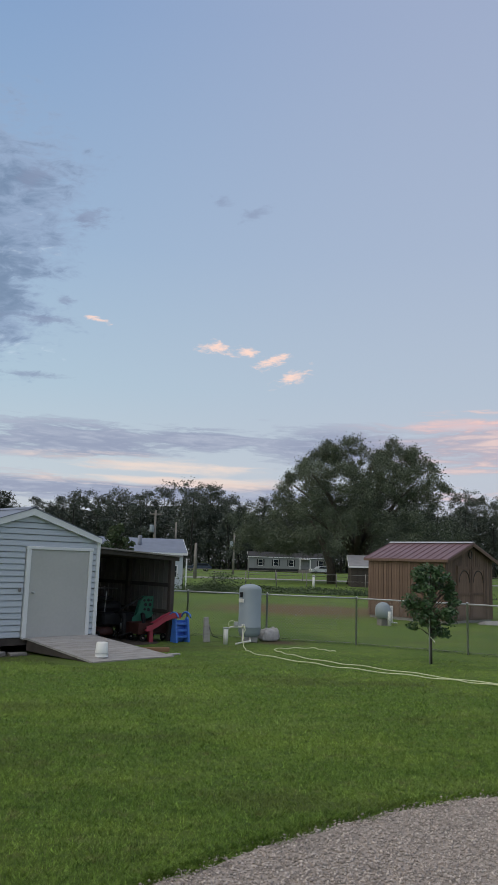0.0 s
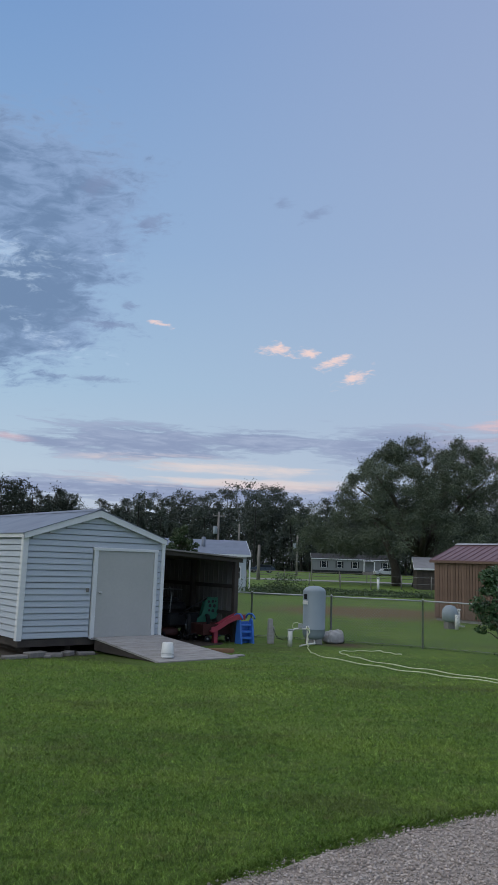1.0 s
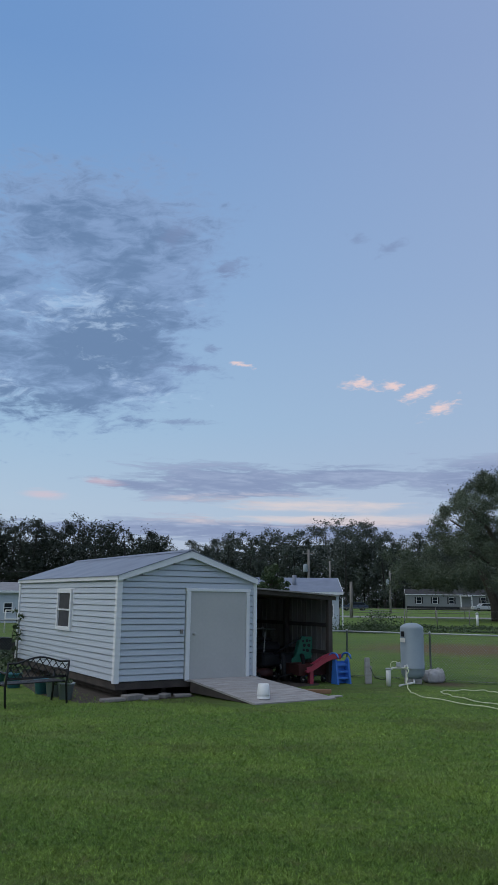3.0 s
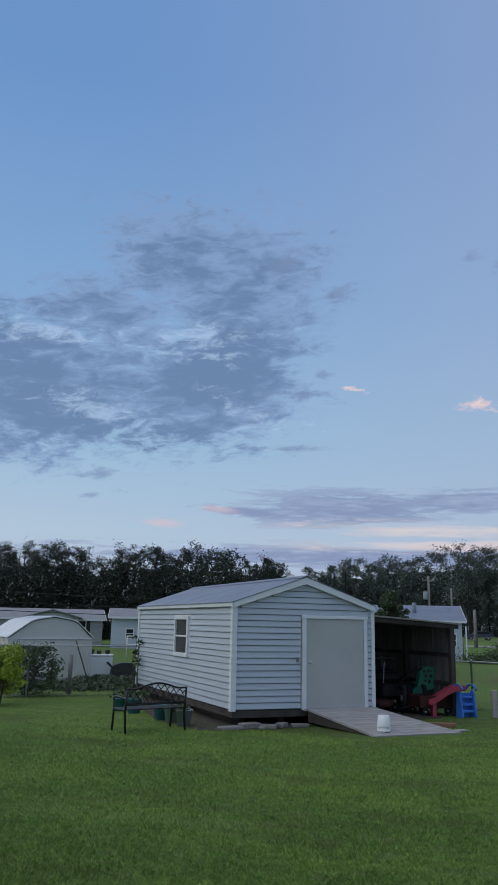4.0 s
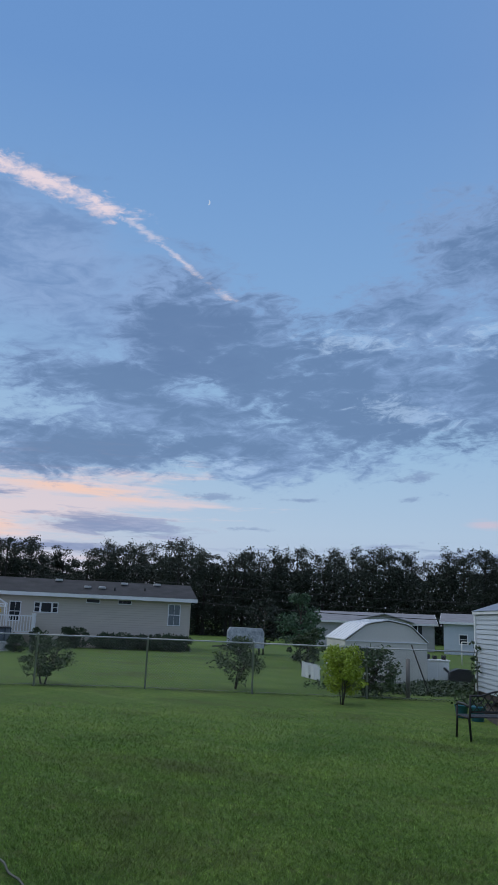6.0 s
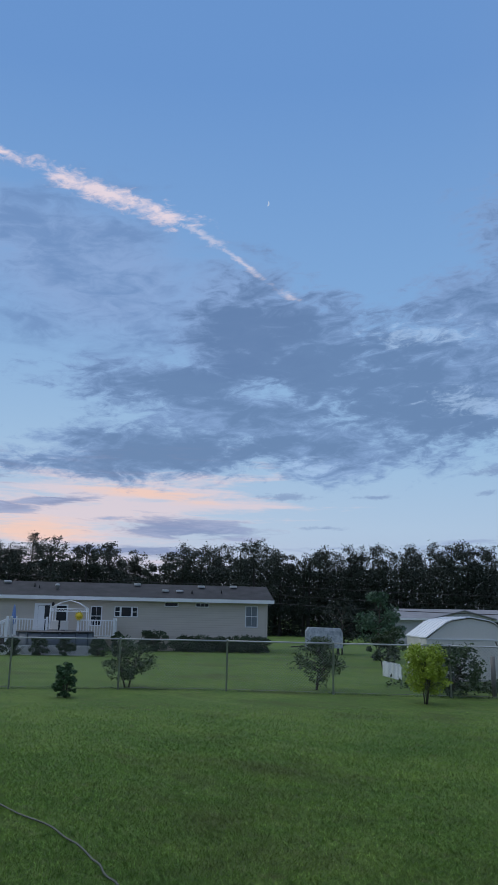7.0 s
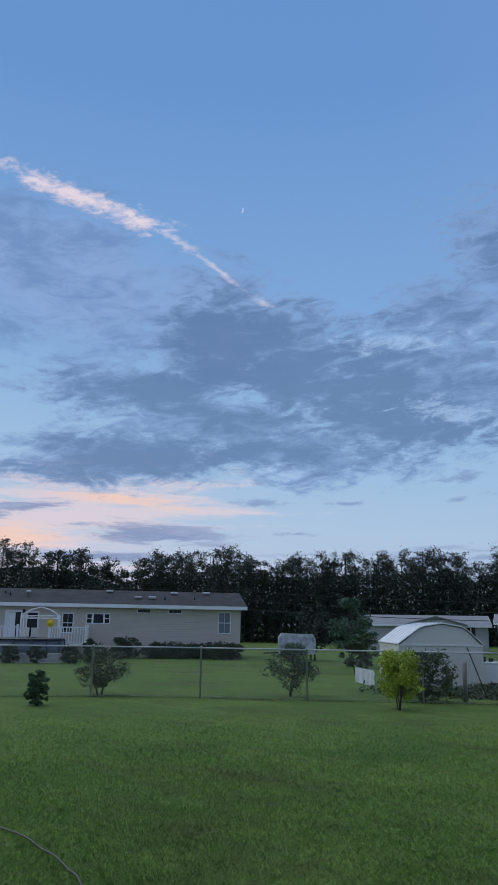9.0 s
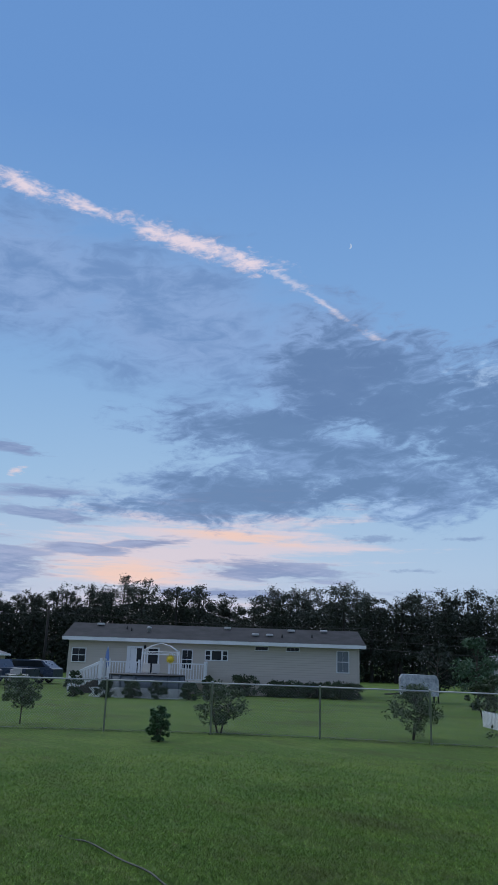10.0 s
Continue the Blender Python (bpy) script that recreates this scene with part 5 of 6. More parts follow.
# ---- pressure tank and pipework ----
def build_tank():
    t = thing("pressure_tank", 2.80, 18.75, 0, 0, "blue-grey steel well pressure tank on a block", "tank")
    r = 0.272
    part("block", box(B(), -0.18, -0.18, 0, 0.18, 0.18, 0.12, 0.01), M_CONC, t)
    prof = [(0.10, 0.10), (0.2, 0.12), (0.25, 0.17), (r, 0.25), (r, 0.34), (r + 0.004, 0.345), (r + 0.004, 0.36), (r, 0.365), (r, 1.24)]
    prof += [(r * math.cos(a), 1.24 + 0.135 * math.sin(a)) for a in [k * math.pi / 16 for k in range(1, 9)]]
    part("body", lathe(B(), prof, 40), M_TANK, t)
    part("label_plate", box(B(), -0.09, -0.012, -0.045, 0.09, 0.0, 0.045), M_PVC, t, "pale label", m=pose(-0.235, -0.15, 0.98, 0, 0, -58))
    part("label_plate", box(B(), -0.05, -0.012, -0.06, 0.05, 0.0, 0.06), M_BLACK, t, "dark label", m=pose(-0.235, -0.15, 1.12, 0, 0, -58))
    part("air_valve", tube(B(), [(0, 0, 1.37), (0, 0, 1.405)], 0.012, 6), M_BLACK, t)
    # pipework
    p = thing("pipework", 2.15, 18.05, 0, 0, "white plastic well pipes with valves", "pipes")
    part("well_casing", tube(B(), [(0, 0, 0), (0, 0, 0.36)], 0.055, 14), M_PVC, p)
    part("casing_cap", tube(B(), [(0, 0, 0.36), (0, 0, 0.39)], 0.065, 14), M_GALV, p)
    part("pipe", tube(B(), [(0.0, 0, 0.33), (0.12, 0, 0.40), (0.40, 0.02, 0.40)], 0.022, 8), M_PVC, p)
    part("pipe", tube(B(), [(0.40, 0.02, 0.46), (0.40, 0.02, 0.05), (0.22, -0.15, 0.03)], 0.024, 8), M_PVC, p)
    part("pipe", tube(B(), [(0.40, 0.02, 0.05), (0.62, 0.30, 0.05), (0.64, 0.6, 0.12)], 0.024, 8), M_PVC, p)
    part("elbow", lathe(B(), [(0.034, 0), (0.036, 0.05), (0.034, 0.1), (0, 0.1)], 10), M_PVC, p, m=pose(0.40, 0.02, 0.36))
    lp = [(0.02 + 0.09 * math.cos(a) + 0.12, 0.0, 0.46 + 0.08 * math.sin(a)) for a in [k * math.pi / 8 for k in range(17)]]
    part("cable_loop", tube(B(), lp, 0.010, 6), M_HOSE, p, "coiled yellow-green cable")
    part("switch_box", box(B(), 0.18, -0.05, 0.42, 0.28, 0.04, 0.52, 0.01), M_GALV, p)
    part("faucet", tube(B(), [(0.40, 0.0, 0.44), (0.40, -0.1, 0.47), (0.42, -0.16, 0.42)], 0.018, 7), M_GALV, p)
    # weathered post
    q = thing("wooden_post", 1.72, 18.5, 0, 12, "short weathered split wooden post", "post")
    part("post", box(B(), -0.055, -0.05, 0.0, 0.055, 0.05, 0.58, 0.012), M_WOODG, q)
    part("side_board", box(B(), 0.05, -0.04, 0.0, 0.10, 0.03, 0.40, 0.01), M_WOODG, q)
    part("cable", tube(B(), [(0.06, -0.06, 0.35), (0.15, -0.08, 0.15), (0.3, -0.1, 0.1), (0.42, -0.3, 0.12)], 0.008, 5), M_BLACK, q)
    # covered pump
    c = thing("covered_pump", 3.32, 19.0, 0, 20, "small pump covered with a grey tarpaulin", "pump")
    rng = np.random.default_rng(8)
    bm = B()
    bmesh.ops.create_icosphere(bm, subdivisions=4, radius=1.0)
    for v in bm.verts:
        p = v.co.copy()
        q = Vector([math.copysign(abs(c) ** 0.45, c) for c in p])
        s = 1 + 0.10 * noise.noise(p * 2.3) + 0.07 * noise.noise(p * 5.5)
        top = 0.30 + 0.05 * p.x + 0.04 * noise.noise(p * 3.1 + Vector((4, 0, 0)))
        v.co = Vector((q.x * (0.24 - 0.05 * max(0, p.z)) * s, q.y * (0.18 - 0.04 * max(0, p.z)) * s, max(0.0, 0.5 + 0.5 * q.z) * top * s))
    for f in bm.faces:
        f.smooth = True
    part("tarpaulin", bm, M_TARP, c)


build_tank()


def lay_hose(name, pts, r, material, label, sag=None):
    t = thing(name, pts[0][0], pts[0][1], 0, 0, label, "hose")
    cu = []
    P = [Vector((p[0] - pts[0][0], p[1] - pts[0][1], p[2] if len(p) > 2 else r + 0.012)) for p in pts]
    for i in range(len(P) - 1):
        p0, p1, p2, p3 = P[max(i - 1, 0)], P[i], P[i + 1], P[min(i + 2, len(P) - 1)]
        for k in range(8):
            s = k / 8
            cu.append(0.5 * ((2 * p1) + (p2 - p0) * s + (2 * p0 - 5 * p1 + 4 * p2 - p3) * s * s + (3 * p1 - p0 - 3 * p2 + p3) * s ** 3))
    cu.append(P[-1])
    for i, c in enumerate(cu):
        c.x += 0.012 * math.sin(i * 1.3)
        c.z += 0.010 * (1 + math.sin(i * 0.9)) if c.z < 0.1 else 0
    part("tube", tube(B(), cu, r, 8), material, t)


lay_hose("garden_hose", [(2.5, 17.95, 0.40), (2.56, 17.8, 0.42), (2.50, 17.6, 0.2), (2.47, 17.15), (2.54, 16.15), (3.16, 15.06), (3.84, 14.18), (4.66, 13.4), (5.43, 12.75), (6.0, 12.2), (7.2, 11.2)], 0.0100, M_HOSE, "pale yellow-green garden hose laid across the lawn")
lay_hose("garden_hose", [(4.42, 16.68), (4.25, 16.95), (4.05, 17.26), (3.55, 17.2), (3.14, 17.0), (3.10, 16.6), (3.25, 16.1), (3.64, 15.19), (4.32, 14.37), (5.09, 13.43), (6.05, 12.32), (7.3, 11.4)], 0.0100, M_HOSE, "pale yellow-green garden hose with a bend on the lawn")
lay_hose("dark_hose", [(-8.12, 4.59, -0.02), (-7.62, 4.64, 0.01), (-6.22, 4.46), (-5.45, 4.25), (-4.93, 4.04), (-4.41, 3.83), (-3.89, 3.62)], 0.009, M_HOSED, "dark garden hose lying in the lawn")

# ---- chain-link fence ----
def chain_fence(name, posts, height, label):
    x0, y0 = posts[0]
    t = thing(name, x0, y0, 0, 0, label, "fence")
    pm = mesh_of("post", lathe(B(), [(0.024, 0), (0.024, height), (0.029, height), (0.026, height + 0.03), (0, height + 0.045)], 10), M_GALV)
    verts, faces = [], []
    for i, (px, py) in enumerate(posts):
        part("post", pm, None, t, m=pose(px - x0, py - y0, 0))
        if i + 1 == len(posts):
            continue
        qx, qy = posts[i + 1]
        L = math.hypot(qx - px, qy - py)
        ux, uy = (qx - px) / L, (qy - py) / L
        part("top_rail", tube(B(), [(px - x0, py - y0, height - 0.01), (qx - x0, qy - y0, height - 0.01)], 0.018, 8), M_GALV, t)
        part("tension_wire", tube(B(), [(px - x0, py - y0, 0.05), (qx - x0, qy - y0, 0.05)], 0.004, 4), M_WIRE, t)
        # woven wires: diagonals in both senses
        h0, h1, pitch, w = 0.04, height - 0.02, 0.075, 0.0021
        n = int((L + (h1 - h0)) / pitch)
        for sgn in (1, -1):
            for k in range(n):
                a = k * pitch - (h1 - h0)
                s0, s1, z0, z1 = a, a + (h1 - h0), h0, h1
                if s0 < 0:
                    z0 -= s0
                    s0 = 0
                if s1 > L:
                    z1 -= s1 - L
                    s1 = L
                if s1 - s0 < 0.02:
                    continue
                if sgn < 0:
                    s0, s1 = L - s0, L - s1
                b = len(verts)
                ax, ay = px - x0 + ux * s0, py - y0 + uy * s0
                bx, by = px - x0 + ux * s1, py - y0 + uy * s1
                nx, ny = -uy * w, ux * w
                for (vx, vy, vz) in ((ax, ay, z0), (bx, by, z1)):
                    verts += [(vx + nx, vy + ny, vz), (vx - nx, vy - ny, vz + w), (vx - nx, vy - ny, vz - w)]
                faces += [(b, b + 1, b + 4, b + 3), (b + 1, b + 2, b + 5, b + 4), (b + 2, b, b + 3, b + 5)]
    ob = raw("mesh_wire", verts, faces, M_WIRE, t)
    tagged(ob, kind="stuff")
    # weeds along the foot
    rng = np.random.default_rng(len(posts))
    pts = []
    for (ax, ay), (bx, by) in zip(posts, posts[1:]):
        n = int(150 * math.hypot(bx - ax, by - ay))
        s = rng.random(n)
        pts.append(np.stack([ax + (bx - ax) * s + rng.normal(size=n) * 0.06, ay + (by - ay) * s + rng.normal(size=n) * 0.06, 0.01 + 0.06 * rng.random(n) ** 2.5], 1))
    v, f = leaf_quads(rng, np.concatenate(pts), 0.016)
    tagged(raw("fence_weeds", v, f, M_LEAFS), "darker weeds growing along the fence foot", "weeds", kind="stuff")


chain_fence("chain_link_fence", [(-5.0, 22.0), (-3.0, 21.4), (-0.8, 20.75), (1.36, 19.99), (3.3, 19.25), (5.36, 18.37), (7.48, 16.74), (9.4, 15.1), (11.4, 13.4)], 1.12, "galvanised chain-link fence across the back lawn")
chain_fence("chain_link_fence", [(-22.0, 6.2), (-20.0, 8.8), (-17.95, 11.3), (-16.2, 13.4), (-14.15, 15.3), (-11.87, 16.85), (-9.5, 18.6), (-7.2, 20.3), (-5.0, 22.0)], 1.27, "galvanised chain-link fence along the neighbour's yard")

# ---- young trees and shrubs ----
leafy("fruit_tree", 5.97, 15.09, 1.92, 1.0, 0.55, 31, 0, M_LEAFF, clumps=70, per=70, size=0.036, trunk_r=0.035, label="young glossy-leaved fruit tree tied to a stake", category="tree", shape=0.8)
stk = thing("tree_stake", 5.92, 15.02, 0, 0, "thin pale stake beside the fruit tree", "stake")
part("stake", tube(B(), [(0, 0, 0), (0, 0, 1.75)], 0.014, 6), M_GALV, stk)
part("tie", tube(B(), [(-0.01, 0, 0.5), (0.05, 0.06, 0.52), (0.12, 0.02, 0.43)], 0.012, 5), M_WHITEP, stk, "white cloth tie")
leafy("lime_shrub", -9.17, 16.71, 1.28, 0.95, 0.24, 33, 0, M_LEAFY, clumps=150, per=60, size=0.027, stems=6, trunk_r=0.014, label="bright yellow-green leafy shrub on the lawn", category="shrub", shape=0.55)
leafy("dark_shrub", -9.75, 19.0, 1.2, 1.5, 0.1, 34, 0, M_LEAFS, clumps=70, per=44, size=0.042, stems=5, trunk_r=0.02, label="dark arching shrub behind the fence", category="shrub", shape=0.5)
leafy("young_tree", -12.9, 17.45, 1.30, 1.45, 0.20, 36, 0, M_LEAFS, clumps=64, per=64, size=0.029, trunk_r=0.025, label="sparse young tree beside the fence", category="tree", group="young trees by the fence", shape=1.1, stems=2)
leafy("young_tree", -16.45, 13.9, 1.25, 1.1, 0.22, 37, 0, M_LEAFS, clumps=58, per=66, size=0.029, trunk_r=0.025, label="sparse young tree beside the fence", category="tree", group="young trees by the fence", shape=1.2, stems=2)
leafy("young_tree", -20.69, 10.35, 1.25, 1.15, 0.4, 38, 0, M_LEAFS, clumps=50, per=64, size=0.031, trunk_r=0.022, label="sparse young tree on the lawn", category="tree", group="young trees by the fence", shape=0.8)
leafy("small_bush", -15.37, 11.17, 0.74, 0.46, 0.03, 39, 0, M_LEAFF, clumps=60, per=80, stems=3, size=0.027, trunk_r=0.02, label="small dark green bush on the lawn", category="shrub", shape=0.7)
leafy("pine_tree", -20.0, 32.2, 3.0, 2.3, 0.5, 40, 0, M_NEEDLE, clumps=46, per=90, size=0.06, trunk_r=0.06, label="soft young pine with drooping green needles", category="tree", shape=0.9)
leafy("garden_tree", -16.9, 27.5, 1.3, 1.3, 0.2, 41, 0, M_HEDGE, clumps=26, per=50, size=0.06, stems=3, trunk_r=0.03, label="dark rounded shrub beside the cream shed", category="shrub", shape=0.6)
leafy("garden_tree", -18.5, 31.0, 1.5, 1.1, 0.3, 42, 0, M_LEAFS, clumps=22, per=40, size=0.06, trunk_r=0.03, label="thin young garden tree", category="tree")
leafy("garden_tree", -24.6, 35.8, 2.9, 2.3, 0.7, 43, 0, M_LEAFD, clumps=26, per=60, size=0.08, trunk_r=0.05, label="dull leafy tree at the house corner", category="tree")
for k, (hx, hh) in enumerate(((9.4, 1.0), (11.1, 0.75), (12.1, 0.75), (13.1, 0.72), (14.2, 0.78), (15.2, 0.75))):
    x, y = in_house(hx + 0.1, -0.9)
    leafy("hedge_bush", x, y, hh, 1.55, 0.02, 50 + k, 0, M_HEDGE, clumps=64, per=60, size=0.045, stems=3, trunk_r=0.02, label="clipped dark bush along the house wall", category="shrub", group="bushes along the house", shape=0.35)
for k, hx in enumerate((1.7, 3.2, 4.4, 5.6, 7.0, 7.9)):
    x, y = in_house(hx, -6.75 - 0.15 * (k % 2))
    leafy("pool_bush", x, y, 0.75 + 0.3 * (k in (0, 5)), 0.8, 0.03, 60 + k, 0, M_HEDGE, clumps=34, per=50, size=0.05, stems=3, trunk_r=0.015, label="dark shrub in front of the pool", category="shrub", group="shrubs before the pool", shape=0.5)


# ---- brown wooden shed ----
def build_brown_shed():
    t = thing("wooden_shed", 10.6, 25.62, 0, 33.5, "red-brown board shed with dull red metal roof", "shed")
    W, D, E, P = 3.0, 3.45, 2.20, 2.80
    part("wall", prism(B(), [(0.02, 0.12), (W - 0.02, 0.12), (W - 0.02, E), (W / 2, P - 0.05), (0.02, E)], "y", 0.02, D - 0.02), M_WOODR, t)
    bm0 = mesh_of("board", box(B(), 0, -0.018, 0.1, 0.108, 0.0, E, 0.004), M_WOODR)
    for i in range(28):
        part("board", bm0, None, t, m=pose(0.008, D - 0.02 - i * 0.1225, 0, 0, 0, -90))
    for i in range(24):
        xx = 0.02 + i * 0.1235
        h = E + (P - E) * (1 - abs(xx + 0.06 - W / 2) / (W / 2)) - 0.06
        part("board", box(B(), xx, -0.006, 0.1, xx + 0.110, 0.018, h), M_WOODR, t)
    for s in (0, 1):
        xa = -0.12 if s == 0 else W + 0.12
        za = E - 0.03
        r = part("roof", prism(B(), [(xa, za), (W / 2, P), (W / 2, P + 0.03), (xa, za + 0.03)] if s == 0 else [(W / 2, P), (xa, za), (xa, za + 0.03), (W / 2, P + 0.03)], "y", -0.18, D + 0.12), M_REDROOF, t)
        for i in range(13):
            yy = -0.15 + i * (D + 0.24) / 12
            part("seam", prism(B(), [(xa, za + 0.031), (W / 2, P + 0.031), (W / 2, P + 0.05), (xa, za + 0.05)] if s == 0 else [(W / 2, P + 0.031), (xa, za + 0.031), (xa, za + 0.05), (W / 2, P + 0.05)], "y", yy - 0.012, yy + 0.012), M_REDROOF, r)
        part("rake_trim", prism(B(), [(xa, za - 0.1), (W / 2, P - 0.1), (W / 2, P + 0.0), (xa, za + 0.0)] if s == 0 else [(W / 2, P - 0.1), (xa, za - 0.1), (xa, za), (W / 2, P)], "y", -0.19, -0.15), M_WOODR, t)
    part("eave_trim", box(B(), -0.13, -0.18, E - 0.10, -0.10, D + 0.12, E - 0.025), M_WOODR, t)
    part("ridge_cap", prism(B(), [(W / 2 - 0.13, P + 0.02), (W / 2, P + 0.075), (W / 2 + 0.13, P + 0.02), (W / 2, P + 0.055)], "y", -0.18, D + 0.12), M_GALV, t)
    for k, xx in enumerate((0.66, 1.55)):
        d = part("door", box(B(), xx, -0.03, 0.18, xx + 0.86, -0.004, 1.98, 0.004), M_WOODR, t, "board door with arched trim")
        for q in ((0.0, 0.18, 0.09, 1.98), (0.77, 0.18, 0.86, 1.98), (0.09, 0.18, 0.77, 0.28), (0.09, 1.88, 0.77, 1.98), (0.09, 0.98, 0.77, 1.07)):
            part("batten", box(B(), xx + q[0], -0.05, q[1], xx + q[2], -0.031, q[3]), M_WOODR, d)
        arc = [(xx + 0.43 - 0.32 * math.cos(a), -0.042, 1.42 + 0.42 * math.sin(a)) for a in [j * math.pi / 10 for j in range(11)]]
        part("arch_trim", tube(B(), arc, 0.02, 5), M_WOODD, d)
    ring = [(W / 2 + 0.10 * math.cos(a), -0.03, 2.42 + 0.13 * math.sin(a)) for a in [j * math.pi / 8 for j in range(17)]]
    part("wreath", tube(B(), ring, 0.025, 6), M_WOODD, t, "small dark wreath on the gable")
    part("base", box(B(), 0.05, 0.05, 0.0, W - 0.05, D - 0.05, 0.12), M_CONC, t)
    # planter of soil and stones at its front
    s = thing("stone_heap", 12.5, 25.9, 0, 0, "low pale heap of stones by the shed doors", "stones")
    bm = B()
    bmesh.ops.create_icosphere(bm, subdivisions=2, radius=1)
    for v in bm.verts:
        k = 1 + 0.25 * noise.noise(v.co * 3)
        v.co = Vector((v.co.x * 0.6 * k, v.co.y * 0.35 * k, max(0, v.co.z) * 0.13 * k))
    part("heap", bm, M_CONC, s)
    # second well head
    p = thing("well_pump", 8.02, 24.57, 0, 20, "grey domed well pump with white pipes", "pump")
    part("dome", lathe(B(), [(0.16, 0.22), (0.24, 0.28), (0.26, 0.46), (0.23, 0.62), (0.13, 0.72), (0, 0.75)], 20), M_TANK, p)
    part("stand", box(B(), -0.14, -0.1, 0.0, 0.14, 0.14, 0.24), M_POLE, p)
    part("casing", tube(B(), [(0.06, -0.26, 0), (0.06, -0.26, 0.46)], 0.06, 12), M_PVC, p)
    for dx in (0.26, 0.33):
        part("pipe", tube(B(), [(dx, -0.05, 0.62), (dx, -0.05, 0.1), (dx + 0.25, 0.0, 0.07)], 0.026, 8), M_PVC, p)
    part("pipe", tube(B(), [(0.15, -0.05, 0.6), (0.36, -0.05, 0.6)], 0.03, 8), M_PVC, p)
    # timber fence end and pale roof beyond, at the right
    f = thing("board_fence", 15.6, 29.2, 0, 33.5, "orange-brown board fence beyond the shed", "fence")
    for i in range(12):
        part("board", box(B(), i * 0.15, 0, 0.0, i * 0.15 + 0.14, 0.02, 1.3 + 0.02 * (i % 3)), M_WOODR, f)
    for zz in (0.35, 1.05):
        part("rail", box(B(), 0, 0.02, zz, 1.8, 0.06, zz + 0.08), M_WOODR, f)


build_brown_shed()


# ---- cream barn-roofed shed and its surroundings ----
def build_cream_shed():
    t = thing("cream_shed", -12.6, 23.1, 0, 40.0, "cream metal shed with rounded barn roof", "shed")
    W, D, E = 2.75, 3.5, 1.34
    prof = [(-0.04, E - 0.02), (0.24 * W, E + 0.49), (0.31 * W, E + 0.56), (0.52 * W, E + 0.66), (0.74 * W, E + 0.56), (0.81 * W, E + 0.48), (W + 0.04, E - 0.02)]
    part("wall", prism(B(), [(0.0, 0.05), (W, 0.05)] + [(min(max(u, 0.0), W), v - 0.03) for u, v in prof[::-1]], "y", 0.0, D), M_CREAM, t)
    rb = B()
    out = [(u, v) for u, v in prof] + [(u, v + 0.03) for u, v in prof[::-1]]
    prism(rb, out, "y", -0.07, D + 0.06)
    roof = part("roof", rb, M_TRIM, t)
    for i in range(7):
        yy = 0.1 + i * (D - 0.2) / 6
        part("roof_seam", prism(B(), [(u, v + 0.031) for u, v in prof] + [(u, v + 0.042) for u, v in prof[::-1]], "y", yy - 0.012, yy + 0.012), M_TRIM, roof)
    for i in range(14):
        xx = 0.1 + i * (W - 0.2) / 13
        part("rib", box(B(), xx - 0.008, -0.009, 0.06, xx + 0.008, 0.0005, E - 0.06), M_CREAM, t)
    for i in range(16):
        yy = 0.1 + i * (D - 0.2) / 15
        part("rib", box(B(), -0.009, yy - 0.008, 0.06, 0.0005, yy + 0.008, E - 0.06), M_CREAM, t)
    part("gable_trim", box(B(), 0.0, -0.03, E - 0.05, W, 0.0, E - 0.015), M_TRIM, t)
    part("base", box(B(), -0.03, -0.03, 0, W + 0.03, D, 0.06), M_CONC, t)
    # leaning tools and junk before it
    q = thing("leaning_pole", -9.05, 20.9, 0, 0, "thin dark pole leaning over the fence", "pole")
    part("shaft", tube(B(), [(0.2, 0.2, 0), (-0.15, -0.2, 1.35)], 0.018, 6), M_WOODD, q)
    q = thing("thick_post", -8.95, 19.9, 0, 0, "short dark thick post by the fence", "post")
    part("post", tube(B(), [(0, 0, 0), (0, 0, 1.0)], 0.06, 10), M_POLE, q)
    q = thing("storage_cabinet", -10.6, 25.9, 0, 33, "white plastic garden storage cabinet", "cabinet")
    part("body", box(B(), -0.38, -0.25, 0.0, 0.38, 0.25, 0.72, 0.02), M_WHITEP, q)
    part("lid", box(B(), -0.41, -0.28, 0.72, 0.41, 0.28, 0.78, 0.015), M_WHITEP, q)
    for k in (-0.19, 0.19):
        d = part("door", box(B(), k - 0.17, -0.265, 0.06, k + 0.17, -0.25, 0.68, 0.006), M_WHITEP, q)
        part("door_handle", box(B(), k - 0.05, -0.285, 0.45, k + 0.05, -0.266, 0.47), M_CREAM, d)
    for k, (dx, h) in enumerate(((-0.25, 0.16), (-0.05, 0.12), (0.2, 0.14))):
        j = thing("black_bucket", -10.6 + dx, 25.9 + dx * 0.65, 0.78, 0, "small black container on the cabinet", "container", "containers on the cabinet")
        part("body", lathe(B(), [(0.07, 0), (0.09, h), (0.08, h), (0.06, 0.02)], 12), M_BLACK, j)
    g = thing("covered_grill", -9.85, 26.1, 0, 33, "black covered barbecue grill", "grill")
    part("cover", prism(B(), [(-0.45, 0.02), (0.45, 0.02), (0.42, 0.35), (0.28, 0.50), (-0.10, 0.52), (-0.40, 0.40)], "y", -0.25, 0.25), M_BLACK, g)
    part("handle", tube(B(), [(-0.40, 0.0, 0.40), (-0.55, 0.0, 0.52)], 0.05, 8), M_BLACK, g)
    # garden frame of pale pipes beyond
    f = thing("pipe_frame", -14.8, 39.5, 0, 20, "pale pipe garden frame", "frame")
